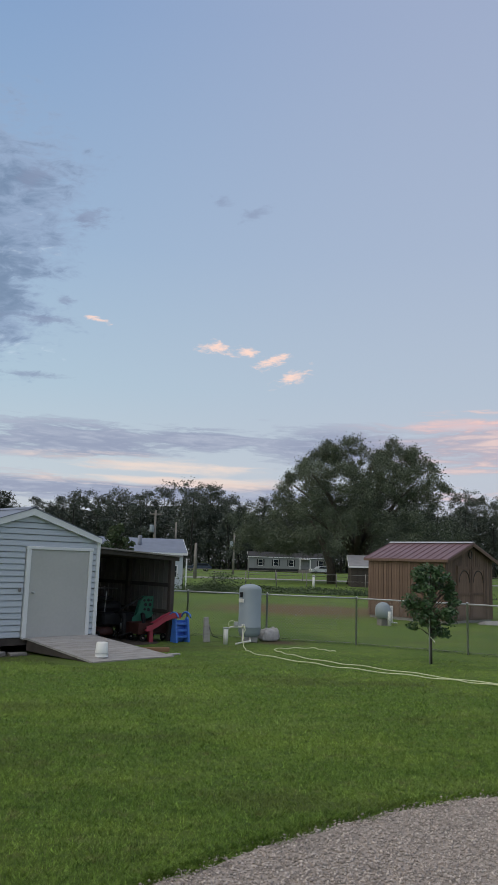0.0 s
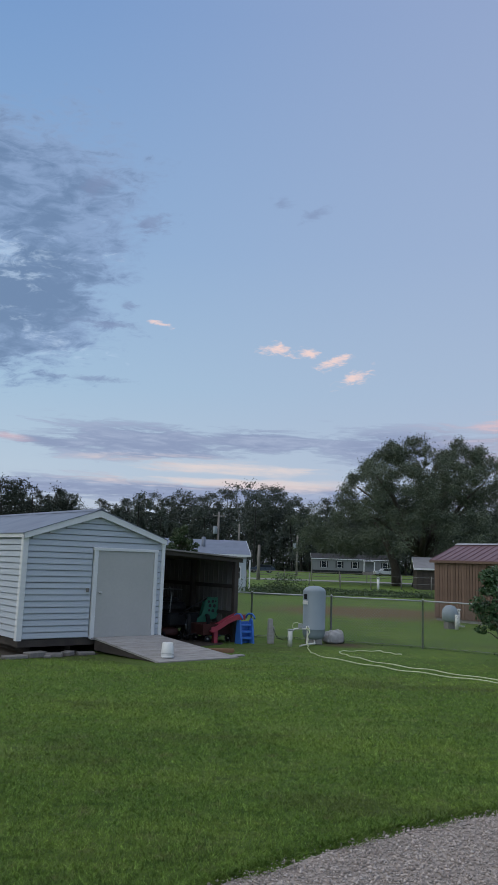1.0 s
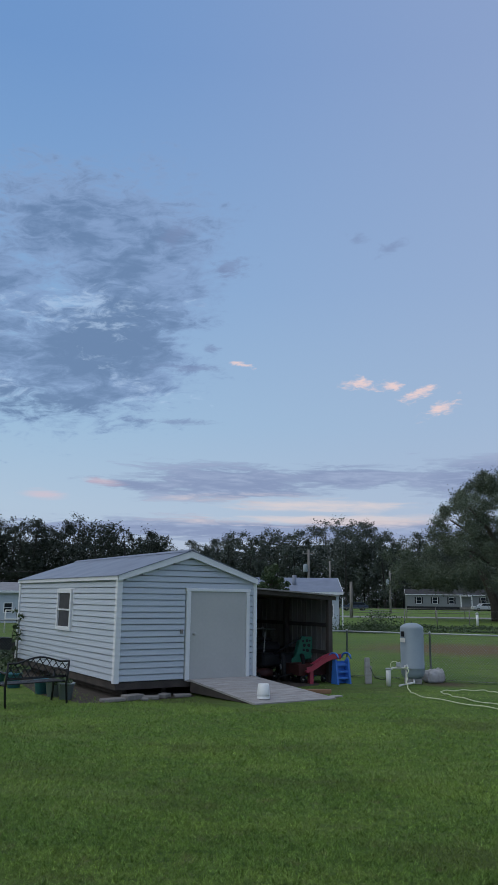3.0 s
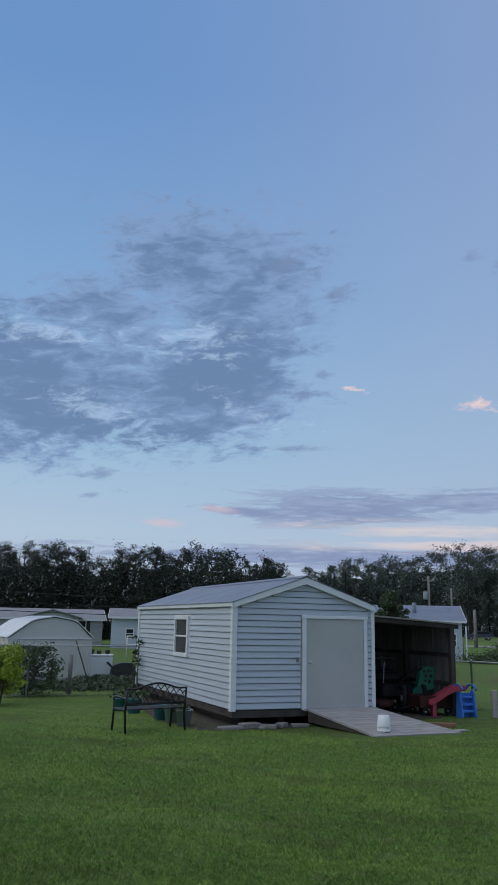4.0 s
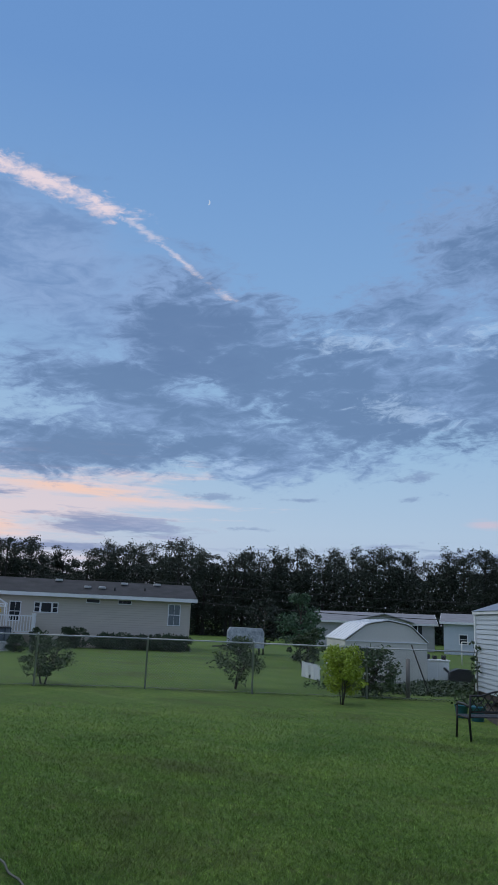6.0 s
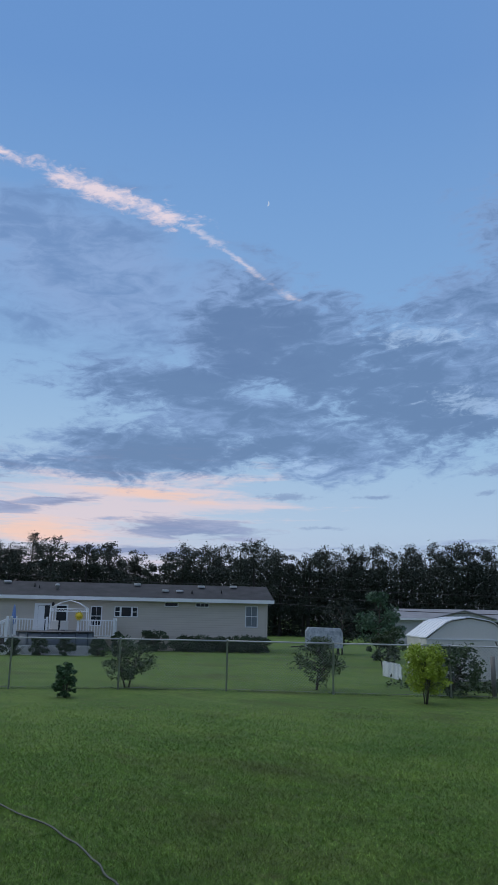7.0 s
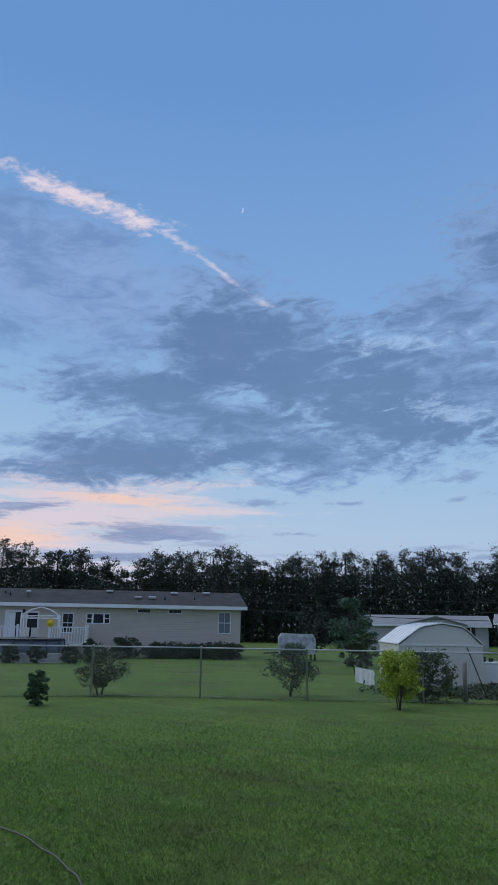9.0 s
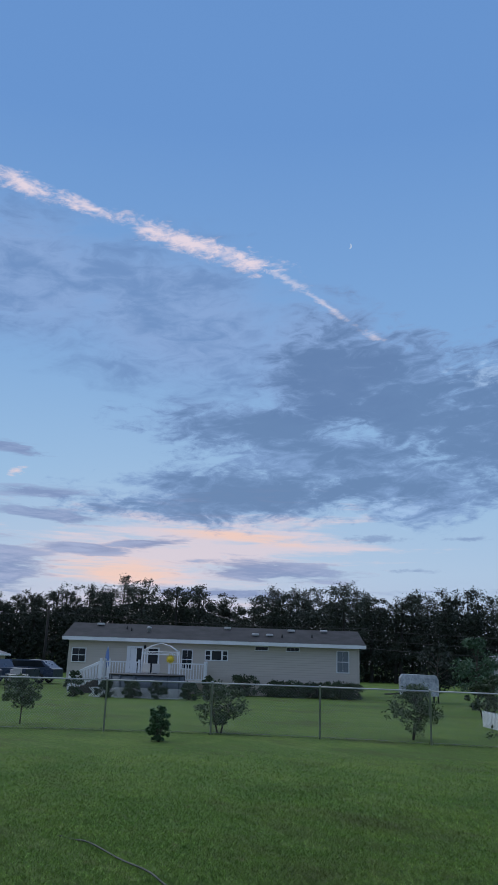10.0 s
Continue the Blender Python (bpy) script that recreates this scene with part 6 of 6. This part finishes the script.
    for a, b in (((0, 0, 0), (0, 0, 1.15)), ((1.3, 0, 0), (1.3, 0, 1.15)), ((0, 0, 1.15), (1.3, 0, 1.15)), ((0, 0, 0.7), (1.3, 0, 0.7)), ((0.65, 0, 0), (0.65, 0, 0.7))):
        part("pipe", tube(B(), [a, b], 0.035, 6), M_PVC, f)
    # picket fence
    x0, y0, x1, y1 = -14.5, 23.5, -13.05, 22.25
    L = math.hypot(x1 - x0, y1 - y0)
    p = thing("picket_fence", x0, y0, 0, math.degrees(math.atan2(y1 - y0, x1 - x0)), "low white picket fence by the cream shed", "fence")
    pk = mesh_of("picket", prism(B(), [(-0.035, 0), (0.035, 0), (0.035, 0.44), (0, 0.50), (-0.035, 0.44)], "y", -0.01, 0.01), M_TRIM)
    for i in range(15):
        part("picket", pk, None, p, m=pose(0.05 + i * (L - 0.1) / 14, 0, 0.02))
    for zz in (0.12, 0.36):
        part("rail", box(B(), 0, 0.01, zz, L, 0.035, zz + 0.05), M_TRIM, p)


build_cream_shed()


# ---- neighbours' houses ----
def plain_house(name, x, y, rz, W, D, E, P, wallm, roofm, label, windows=(), shutters=None, lap=0.2, skirt=0.3, group=""):
    """Ridge along local x; the front is y = 0."""
    t = thing(name, x, y, 0, rz, label, "house", group)
    part("wall", prism(B(), [(0.0, 0.0), (D, 0.0), (D, E), (D / 2, P - 0.06), (0.0, E)], "x", 0, W), wallm, t)
    for s in (0, 1):
        ya = -0.3 if s == 0 else D + 0.3
        part("roof", prism(B(), [(ya, E), (D / 2, P), (D / 2, P + 0.07), (ya, E + 0.07)] if s == 0 else [(D / 2, P), (ya, E), (ya, E + 0.07), (D / 2, P + 0.07)], "x", -0.25, W + 0.25), roofm, t)
    part("fascia", box(B(), -0.26, -0.33, E - 0.06, W + 0.26, -0.30, E + 0.08), M_TRIM, t)
    for s in (-0.27, W + 0.25):
        part("rake_trim", prism(B(), [(-0.3, E - 0.04), (D / 2, P - 0.06), (D + 0.3, E - 0.04), (D + 0.3, E + 0.08), (D / 2, P + 0.09), (-0.3, E + 0.08)], "x", s, s + 0.025), M_TRIM, t)
    fr = part("front_wall", box(B(), 0.01, -0.006, skirt, W - 0.01, 0.0, E - 0.02), wallm, t)
    z = skirt
    me = mesh_of("siding_board", prism(B(), [(-0.022, 0), (-0.022, 0.015), (-0.008, lap), (0.0, lap), (0.0, 0)], "x", 0.03, W - 0.03), wallm)
    while z + lap < E:
        part("siding_board", me, None, fr, m=pose(0, 0, z))
        z += lap
    for x0, x1, z0, z1 in windows:
        w = window_unit(fr, x0, x1, z0, z1, -0.035, M_GLASS, (0, 1), 0.07)
        if shutters:
            for sx in (x0 - 0.36, x1 + 0.08):
                part("shutter", box(B(), sx, -0.06, z0 - 0.03, sx + 0.28, -0.024, z1 + 0.03), shutters, w)
    return t


gh = plain_house("grey_house", -31.6, 53.2, 26.7, 9.0, 6.5, 1.95, 2.72, M_HGREY, M_SHINGLEG, "low grey house with pale roof and dark shutters", [(7.0, 7.7, 0.9, 1.85)], M_BLACK)
part("porch_gable", prism(B(), [(3.2, 2.05), (7.2, 2.05), (5.2, 2.60)], "y", -1.0, 1.8), M_HGREY, gh)
for s in (0, 1):
    xa = 2.95 if s == 0 else 7.45
    part("porch_roof", prism(B(), [(xa, 2.02), (5.2, 2.62), (5.2, 2.70), (xa, 2.10)] if s == 0 else [(5.2, 2.62), (xa, 2.02), (xa, 2.10), (5.2, 2.70)], "y", -1.2, 2.0), M_SHINGLEG, gh)
for px in (3.4, 7.0):
    part("porch_post", box(B(), px - 0.07, -0.95, 0, px + 0.07, -0.81, 2.06), M_TRIM, gh)
plain_house("white_house", -21.5, 53.9, 20.0, 6.0, 6.0, 2.15, 2.8, M_SIDING, M_SHINGLEG, "small white lap-sided house with pale roof", [(1.1, 1.6, 0.75, 1.35)])
plain_house("small_house", -60.6, 25.4, 118.0, 4.8, 5.4, 1.62, 2.35, M_HSIDE, M_SHINGLEG, "small pale outbuilding with grey gabled roof", [(2.0, 2.6, 0.5, 1.3)])
tr = plain_house("mobile_home", 22.6, 160.0, -6.0, 17.0, 7.0, 3.0, 4.1, M_HDULL, M_SHINGLE, "long grey mobile home across the road", [(2.0, 2.9, 1.3, 2.5), (5.2, 6.1, 1.3, 2.5), (8.4, 9.3, 1.3, 2.5), (14.6, 15.5, 1.3, 2.5)], M_BLACK)
part("porch_roof", box(B(), 10.4, -1.8, 2.75, 12.8, -0.02, 2.9), M_TRIM, tr)
for px in (10.55, 12.65):
    part("porch_post", box(B(), px - 0.09, -1.7, 0.0, px + 0.09, -1.52, 2.75), M_TRIM, tr)
part("porch_floor", box(B(), 10.4, -1.8, 0.0, 12.8, -0.06, 0.65), M_POLE, tr)
part("skirting", box(B(), 0.0, -0.05, 0.0, 17.0, -0.007, 0.7), M_BLACK, tr, "dark skirting")
bh = plain_house("white_barn", -6.5, 50.3, 3.0, 9.4, 6.0, 2.25, 3.25, M_SIDING, M_ROOF, "white metal barn with blue-grey roof", [(8.6, 9.0, 0.8, 1.5)])
part("flue", tube(B(), [(6.6, 1.4, 2.5), (6.6, 1.4, 3.45)], 0.14, 10), M_ROOF, bh, "metal flue")
part("porch_post", box(B(), 9.5, -0.9, 0, 9.58, -0.82, 2.0), M_TRIM, bh)
plain_house("low_barn", 18.6, 66.5, -12.0, 6.5, 5.0, 1.75, 2.75, M_WOODD, M_SHINGLEG, "low dark barn with a pale roof", ())


# ---- vehicles, far off ----
def vehicle(name, x, y, rz, L, paint, label, pickup=False, group=""):
    t = thing(name, x, y, 0, rz, label, "car", group)
    W = 1.75
    prof = [(0.0, 0.35), (0.0, 0.78), (0.15, 0.92), (L * 0.26, 0.98), (L * 0.36, 1.42), (L * 0.60, 1.46)]
    prof += [(L * 0.66, 0.98), (L, 0.96), (L, 0.40)] if pickup else [(L * 0.82, 1.40), (L * 0.95, 0.98), (L, 0.90), (L, 0.40)]
    part("body", prism(B(), prof, "y", -W / 2, W / 2), paint, t)
    gl = B()
    for s in (-W / 2 - 0.004, W / 2 - 0.002):
        prism(gl, [(L * 0.31, 1.02), (L * 0.375, 1.38), (L * 0.59, 1.41), (L * 0.62, 1.02)] if pickup else [(L * 0.31, 1.02), (L * 0.375, 1.37), (L * 0.80, 1.36), (L * 0.88, 1.02)], "y", s, s + 0.006)
    part("glass", gl, M_GLASS, t)
    for xx in (L * 0.18, L * 0.80):
        wheels(t, ((xx, -W / 2 + 0.06, 0.33), (xx, W / 2 - 0.06, 0.33)), 0.33, 0.2, 0, (0, 1, 0))
    for s in (-0.6, 0.6):
        part("headlight", box(B(), -0.015, s - 0.16, 0.66, 0.01, s + 0.16, 0.80, 0.01), M_WHITEP, t)


vehicle("pickup_truck", -47.5, 19.4, 35.0, 5.0, M_CAR, "dark blue pickup parked beside the house", True)
vehicle("parked_car", -49.5, 22.6, 40.0, 4.4, M_CAR, "dark car parked beside the house")
vehicle("parked_car", -45.0, 17.0, 20.0, 4.4, M_CAR, "dark car parked beside the house")
vehicle("parked_car", 33.5, 150.0, 10.0, 4.5, M_SILVER, "pale car parked by the mobile home")
vehicle("parked_car", 8.0, 135.0, 5.0, 4.5, M_CAR, "dark car parked under the far trees")
for k, (x, y) in enumerate(((-41.5, 20.3), (-40.6, 20.0), (-43.0, 18.5))):
    t = thing("yard_table", x, y, 0, 40 + 20 * k, "pale yard table with clutter beside the house", "table", "clutter beside the house")
    part("top", box(B(), -0.5, -0.35, 0.66, 0.5, 0.35, 0.71, 0.01), M_CREAM if k else M_TARP, t)
    for sx in (-0.44, 0.44):
        for sy in (-0.3, 0.3):
            part("leg", tube(B(), [(sx, sy, 0), (sx, sy, 0.67)], 0.025, 5), M_POLE, t)
    part("clutter", box(B(), -0.3, -0.2, 0.71, 0.15, 0.15, 0.95 + 0.1 * k, 0.03), M_TARP, t)
# covered trailer
tt = thing("covered_trailer", -25.6, 33.9, 0, 40.0, "small trailer under a mottled pale tarpaulin", "trailer")
bm = B()
prism(bm, [(0.0, 0.35), (1.95, 0.35), (1.95, 1.15), (1.82, 1.38), (0.15, 1.40), (0.0, 1.2)], "y", 0, 1.6)
part("cover", bm, mat("mottled_tarp", (0.55, 0.57, 0.62), (0.16, 0.18, 0.22), 0.6, scale=3.2, fine=9, bump=0.3), tt)
wheels(tt, ((0.6, 0.05, 0.28), (0.6, 1.55, 0.28)), 0.28, 0.16, 0, (0, 1, 0))
part("drawbar", tube(B(), [(0, 0.8, 0.4), (-0.8, 0.8, 0.35)], 0.04, 6), M_BLACK, tt)
part("stand", box(B(), 1.7, 0.7, 0, 1.8, 0.8, 0.36), M_BLACK, tt)

# ---- road, poles and wires ----
M_ROAD = mat("pale_worn_asphalt", (0.30, 0.29, 0.27), (0.22, 0.21, 0.20), 0.9, scale=0.4, fine=6, bump=0.2)
rd = B()
n = 40
va = [rd.verts.new((-120 + 8 * i, 88 - (-120 + 8 * i) * 0.10 + 1.5 * math.sin(i * 0.3), 0.02)) for i in range(n)]
vb = [rd.verts.new((-120 + 8 * i, 95 - (-120 + 8 * i) * 0.10 + 1.5 * math.sin(i * 0.3), 0.02)) for i in range(n)]
for i in range(n - 1):
    rd.faces.new((va[i], va[i + 1], vb[i + 1], vb[i]))
tagged(part("road", rd, M_ROAD), "pale worn country road across the field", "road", kind="structure")


def utility_pole(x, y, h, r, label, arm=False, transformer=False, light=False, wood=M_POLE):
    t = thing("utility_pole", x, y, 0, 0, label, "utility pole", "utility poles")
    part("pole", tube(B(), [(0, 0, -0.1), (0, 0, h)], [r, r * 0.7], 10), wood, t)
    if arm:
        part("crossarm", box(B(), -0.7, -0.06, h - 0.5, 0.7, 0.06, h - 0.36), M_POLE, t)
        for s in (-0.6, 0.6):
            part("insulator", lathe(B(), [(0.05, 0), (0.06, 0.08), (0.03, 0.16), (0, 0.17)], 8), M_CONC, t, m=pose(s, 0, h - 0.36))
    if transformer:
        part("transformer", lathe(B(), [(0.0, 0), (0.24, 0.0), (0.26, 0.1), (0.26, 0.75), (0.2, 0.85), (0, 0.87)], 14), M_TANK, t, "grey drum transformer", m=pose(-0.35, -0.1, h * 0.66))
    if light:
        part("lamp_arm", tube(B(), [(0, 0, h - 0.6), (0.6, -0.1, h + 0.1), (1.1, -0.1, h + 0.15)], 0.04, 6), M_GALV, t)
        part("lamp_head", box(B(), 0.95, -0.22, h + 0.06, 1.45, 0.02, h + 0.2, 0.04), M_GALV, t)


utility_pole(1.6, 88.2, 7.4, 0.17, "grey utility pole with a transformer", True, True)
utility_pole(3.85, 85.0, 6.0, 0.13, "plain grey utility pole")
utility_pole(5.9, 81.8, 3.7, 0.20, "short thick pale pole in the field")
utility_pole(13.7, 112.9, 6.0, 0.16, "grey utility pole with a street light", False, True, True)
utility_pole(-48.7, 25.7, 5.0, 0.11, "dark wooden pole behind the house", wood=M_BARKD)


def wire(a, b, sag, r=0.018):
    t = thing("overhead_wire", a[0], a[1], 0, 0, "thin sagging overhead wire", "wire", "overhead wires")
    a, b = Vector(a), Vector(b)
    o = Vector((a.x, a.y, 0))
    pts = [a + (b - a) * (k / 12) - o - Vector((0, 0, sag * 4 * (k / 12) * (1 - k / 12))) for k in range(13)]
    part("cable", tube(B(), pts, r, 4), M_BLACK, t)


wire((1.6, 88.2, 6.9), (3.85, 85.0, 5.8), 0.9)
wire((3.85, 85.0, 5.8), (5.9, 81.8, 3.6), 0.9)
wire((1.6, 88.2, 7.0), (13.7, 112.9, 5.6), 0.8)
wire((13.7, 112.9, 5.5), (48, 106, 5.2), 0.8)
wire((-60, 92, 6.0), (1.6, 88.2, 6.8), 1.0)
wire((-38.4, 46.5, 2.95), (-8.0, 61.0, 2.5), 0.35, 0.025)
wire((-38.4, 46.5, 4.3), (-8.0, 61.0, 3.7), 0.35, 0.018)
wire((-38.4, 46.5, 3.6), (-8.0, 61.0, 3.1), 0.4, 0.018)
wire((-48.7, 25.7, 4.6), (-38.0, 46.5, 4.4), 0.3, 0.02)
wire((-75.0, 16.0, 4.4), (-48.7, 25.7, 4.6), 0.3, 0.02)

# field fence and marker posts along the road
ff = thing("field_fence", -12, 62, 0, 0, "low wire field fence with thin posts", "fence")
fp = mesh_of("post", tube(B(), [(0, 0, 0), (0, 0, 1.15)], 0.045, 6), M_POLE)
for i in range(20):
    part("post", fp, None, ff, m=pose(i * 2.6, 0.18 * i, 0))
for zz in (0.5, 1.05):
    part("wire", tube(B(), [(0, 0, zz), (49.4, 3.42, zz)], 0.012, 4), M_WIRE, ff)
rt = thing("road_fence", -30, 89, 0, 0, "pale rail fence along the road", "fence")
for i in range(30):
    part("post", fp, None, rt, m=pose(i * 3.0, -0.3 * i, 0))
for zz in (0.55, 1.0):
    part("rail", tube(B(), [(0, 0, zz), (87, -8.7, zz)], 0.03, 5), M_POLE, rt)
mk = thing("white_marker", 14.2, 62.0, 0, 0, "short white marker post in the field", "post")
part("post", tube(B(), [(0, 0, 0), (0, 0, 0.85)], 0.10, 10), M_WHITEP, mk)
part("cap", lathe(B(), [(0.13, 0), (0.13, 0.1), (0.05, 0.16), (0, 0.17)], 10), M_GALV, mk, m=pose(0, 0, 0.85))


def weeds(name, cx, cy, lx, ly, h, n, seed, label, rot=0.0):
    rng = np.random.default_rng(seed)
    a = rng.normal(size=n) * lx * 0.4
    b = rng.normal(size=n) * ly * 0.4
    c, s = math.cos(rot), math.sin(rot)
    z = rng.random(n) ** 1.4 * h * (0.6 + 0.4 * np.sin(a * 1.7 + b))
    v, f = leaf_quads(rng, np.stack([cx + a * c - b * s, cy + a * s + b * c, np.abs(z)], 1), 0.055)
    tagged(raw(name, v, f, M_LEAFS), label, "weeds", kind="stuff")


weeds("tall_weeds", 12.5, 48.5, 14.0, 1.6, 0.32, 6000, 71, "ragged strip of tall weeds across the field", -0.15)
weeds("tall_weeds", 8.0, 55.0, 18.0, 2.6, 0.3, 9000, 72, "rough unmown weeds in the field", -0.1)
weeds("tall_weeds", 4.4, 46.5, 2.2, 1.6, 1.3, 4000, 73, "clump of tall weeds by the barn", 0)
weeds("tall_weeds", -9.2, 22.3, 3.2, 1.5, 0.3, 9000, 74, "rough grass and weeds behind the fence", 0.6)


# ---- big live oak and a treetop behind the lean-to ----
def live_oak(x, y, seed, label):
    rng = np.random.default_rng(seed)
    t = thing("live_oak", x, y, 0, 0, label, "tree")
    wood = B()
    cs, rs, limbs = [], [], []
    tube(wood, [(0, 0, -0.2), (0.1, 0, 1.2), (-0.2, 0, 2.6), (0.2, 0, 4.2)], [0.95, 0.62, 0.52, 0.42], 12)
    limbs.append(tube(B(), [(-2.2, 0.5, -0.2), (-2.4, 0.4, 1.8), (-3.2, 0.2, 3.8), (-4.6, 0.0, 6.2)], [0.55, 0.42, 0.3, 0.12], 10))
    limbs.append(tube(B(), [(0.3, -0.1, 0.4), (0.9, -0.3, 2.0), (1.5, -0.4, 4.4), (1.2, -0.2, 6.4)], [0.5, 0.36, 0.28, 0.12], 10))
    for k in range(17):
        a = k * 2.399 + rng.normal() * 0.2
        R = 3.2 + 6.8 * rng.random()
        H = 5.0 + 8.3 * math.sqrt(max(0.0, 1 - (R / 11.4) ** 2)) * (0.35 + 0.6 * rng.random())
        e = Vector((math.cos(a) * R - 0.6, math.sin(a) * R * 0.8, H))
        m1 = Vector((math.cos(a) * R * 0.35, math.sin(a) * R * 0.3, 4.0 + H * 0.18))
        m2 = (m1 + e) / 2 + Vector((0, 0, 0.5))
        limbs.append(tube(B(), [(0.1, 0, 2.8), m1, m2, e], [0.34, 0.26, 0.16, 0.05], 7))
        for j in range(9):
            q = m1.lerp(e, 0.35 + 0.7 * rng.random()) + Vector(rng.normal(size=3) * 1.15)
            cs.append(q)
            rs.append(0.75 + 0.65 * rng.random())
    # drooping skirts at the rim
    for k in range(130):
        a = rng.random() * 6.28
        R = 6.4 + 5.2 * rng.random()
        cs.append(Vector((math.cos(a) * R - 1.2, math.sin(a) * R * 0.7, 3.3 + 3.8 * rng.random())))
        rs.append(0.7 + 0.5 * rng.random())
    # upper dome
    for k in range(120):
        a = rng.random() * 6.28
        u = rng.random()
        R = 9.3 * math.sqrt(u)
        cs.append(Vector((math.cos(a) * R + 1.0, math.sin(a) * R * 0.8, 6.2 + 8.7 * math.sqrt(1 - u * 0.92) * (0.74 + 0.27 * rng.random()))))
        rs.append(0.5 + 0.5 * rng.random())
    part("trunk", wood, M_BARK, t)
    for limb in limbs:
        part("limb", limb, M_BARK, t)
    pts = np.repeat(np.array(cs), 460, axis=0)
    pts = pts + rng.normal(size=pts.shape) * np.repeat(np.array(rs), 460)[:, None] * (0.44, 0.44, 0.38)
    v, f = leaf_quads(rng, pts, 0.078, droop=0.5)
    raw("crown", v, f, M_LEAFO, t)


live_oak(21.6, 76.0, 81, "great spreading live oak with drooping grey-green foliage")
leafy("leafy_tree", -0.95, 33.0, 3.25, 1.5, 1.4, 82, 0, M_LEAFS, clumps=34, per=150, size=0.05, trunk_r=0.08, label="small light green tree behind the lean-to", category="tree")


# ---- far woods ----
# bearing and height of the treetops, in degrees
SKYLINE = [(-48, 5.0), (-25, 5.2), (-10, 4.8), (-7.8, 4.9), (-5.7, 5.7), (-0.6, 5.4), (3.0, 4.5), (4.3, 4.8), (7.8, 4.1), (9.0, 3.6), (10.5, 4.9), (12.9, 5.2), (18.0, 5.6), (21.8, 5.3), (23.0, 4.6), (24.3, 5.7),
           (26.7, 5.5), (35.8, 4.9), (42.3, 5.4), (46.0, 5.0), (48.3, 3.7), (49.7, 4.2), (51.6, 5.1), (55.8, 5.3), (60.6, 4.6), (63.7, 4.1), (65.5, 3.8), (80, 4.2)]


def skyline(az):
    return np.interp(az, [p[0] for p in SKYLINE], [p[1] for p in SKYLINE])


def woods(name, az0, az1, dist, depth, seed, trees, material, label, leaf, per):
    """A belt of trees along an arc: lobed crowns of many leaf tufts on bare trunks, uneven in height and depth, with an understorey."""
    rng = np.random.default_rng(seed)
    wood = B()
    cs, rs = [], []
    for i in range(trees):
        az = az0 + (az1 - az0) * (i + rng.random() * 0.9) / trees
        d = dist + depth * rng.random()
        x, y = -math.sin(radians(az)) * d, math.cos(radians(az)) * d
        H = (1.9 + d * math.tan(radians(float(skyline(az))))) * (0.97 if i % 3 else 1.03) * (0.84 + 0.21 * rng.random() ** 0.6)
        w = H * (0.16 + 0.12 * rng.random())
        lean = rng.normal() * 0.4
        tube(wood, [(x, y, -0.1), (x + lean * 0.3, y, H * 0.4), (x + lean, y, H * 0.9)], [0.22, 0.16, 0.04], 5)
        narrow = 0.55 + 0.5 * rng.random()
        for k in range(15):
            u = (k + rng.random()) / 15
            z = H * (0.22 + 0.74 * u)
            rr = w * (math.sin(math.pi * (0.30 + 0.62 * u)) ** narrow) * (0.25 + 0.8 * rng.random())
            a = rng.random() * 6.28
            lobe = Vector((x + lean * u + math.cos(a) * rr, y + math.sin(a) * rr, z))
            for j in range(5):
                q = lobe + Vector(rng.normal(size=3)) * H * 0.038
                cs.append((q.x, q.y, min(q.z, H * 0.985)))
                rs.append(H * (0.026 + 0.040 * rng.random() * (1.25 - 0.5 * u)))
    pts = np.repeat(np.array(cs), per, axis=0)
    pts = pts + rng.normal(size=pts.shape) * np.repeat(np.array(rs), per)[:, None] * (0.62, 0.62, 0.5)
    m = trees * 2200
    az = rng.uniform(az0, az1, m)
    d = dist + depth * (0.15 + 0.85 * rng.random(m))
    z = rng.random(m) ** 1.15 * 0.74 * (1.9 + d * np.tan(np.radians(skyline(az))))
    low = np.stack([-np.sin(np.radians(az)) * d, np.cos(np.radians(az)) * d, z], 1)
    v1, f1 = leaf_quads(rng, pts, leaf, 0.6)
    v2, f2 = leaf_quads(rng, low, leaf * 1.5, 0.5)
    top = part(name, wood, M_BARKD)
    tagged(top, label, "woods", kind="stuff")
    raw("foliage", np.concatenate([v1, v2]), np.concatenate([f1, f2 + len(v1)]), material, top)


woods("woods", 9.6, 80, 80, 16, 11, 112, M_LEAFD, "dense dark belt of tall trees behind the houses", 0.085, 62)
woods("woods", -48, 11, 172, 26, 12, 105, M_LEAFHAZE, "distant dark line of trees across the road", 0.17, 56)
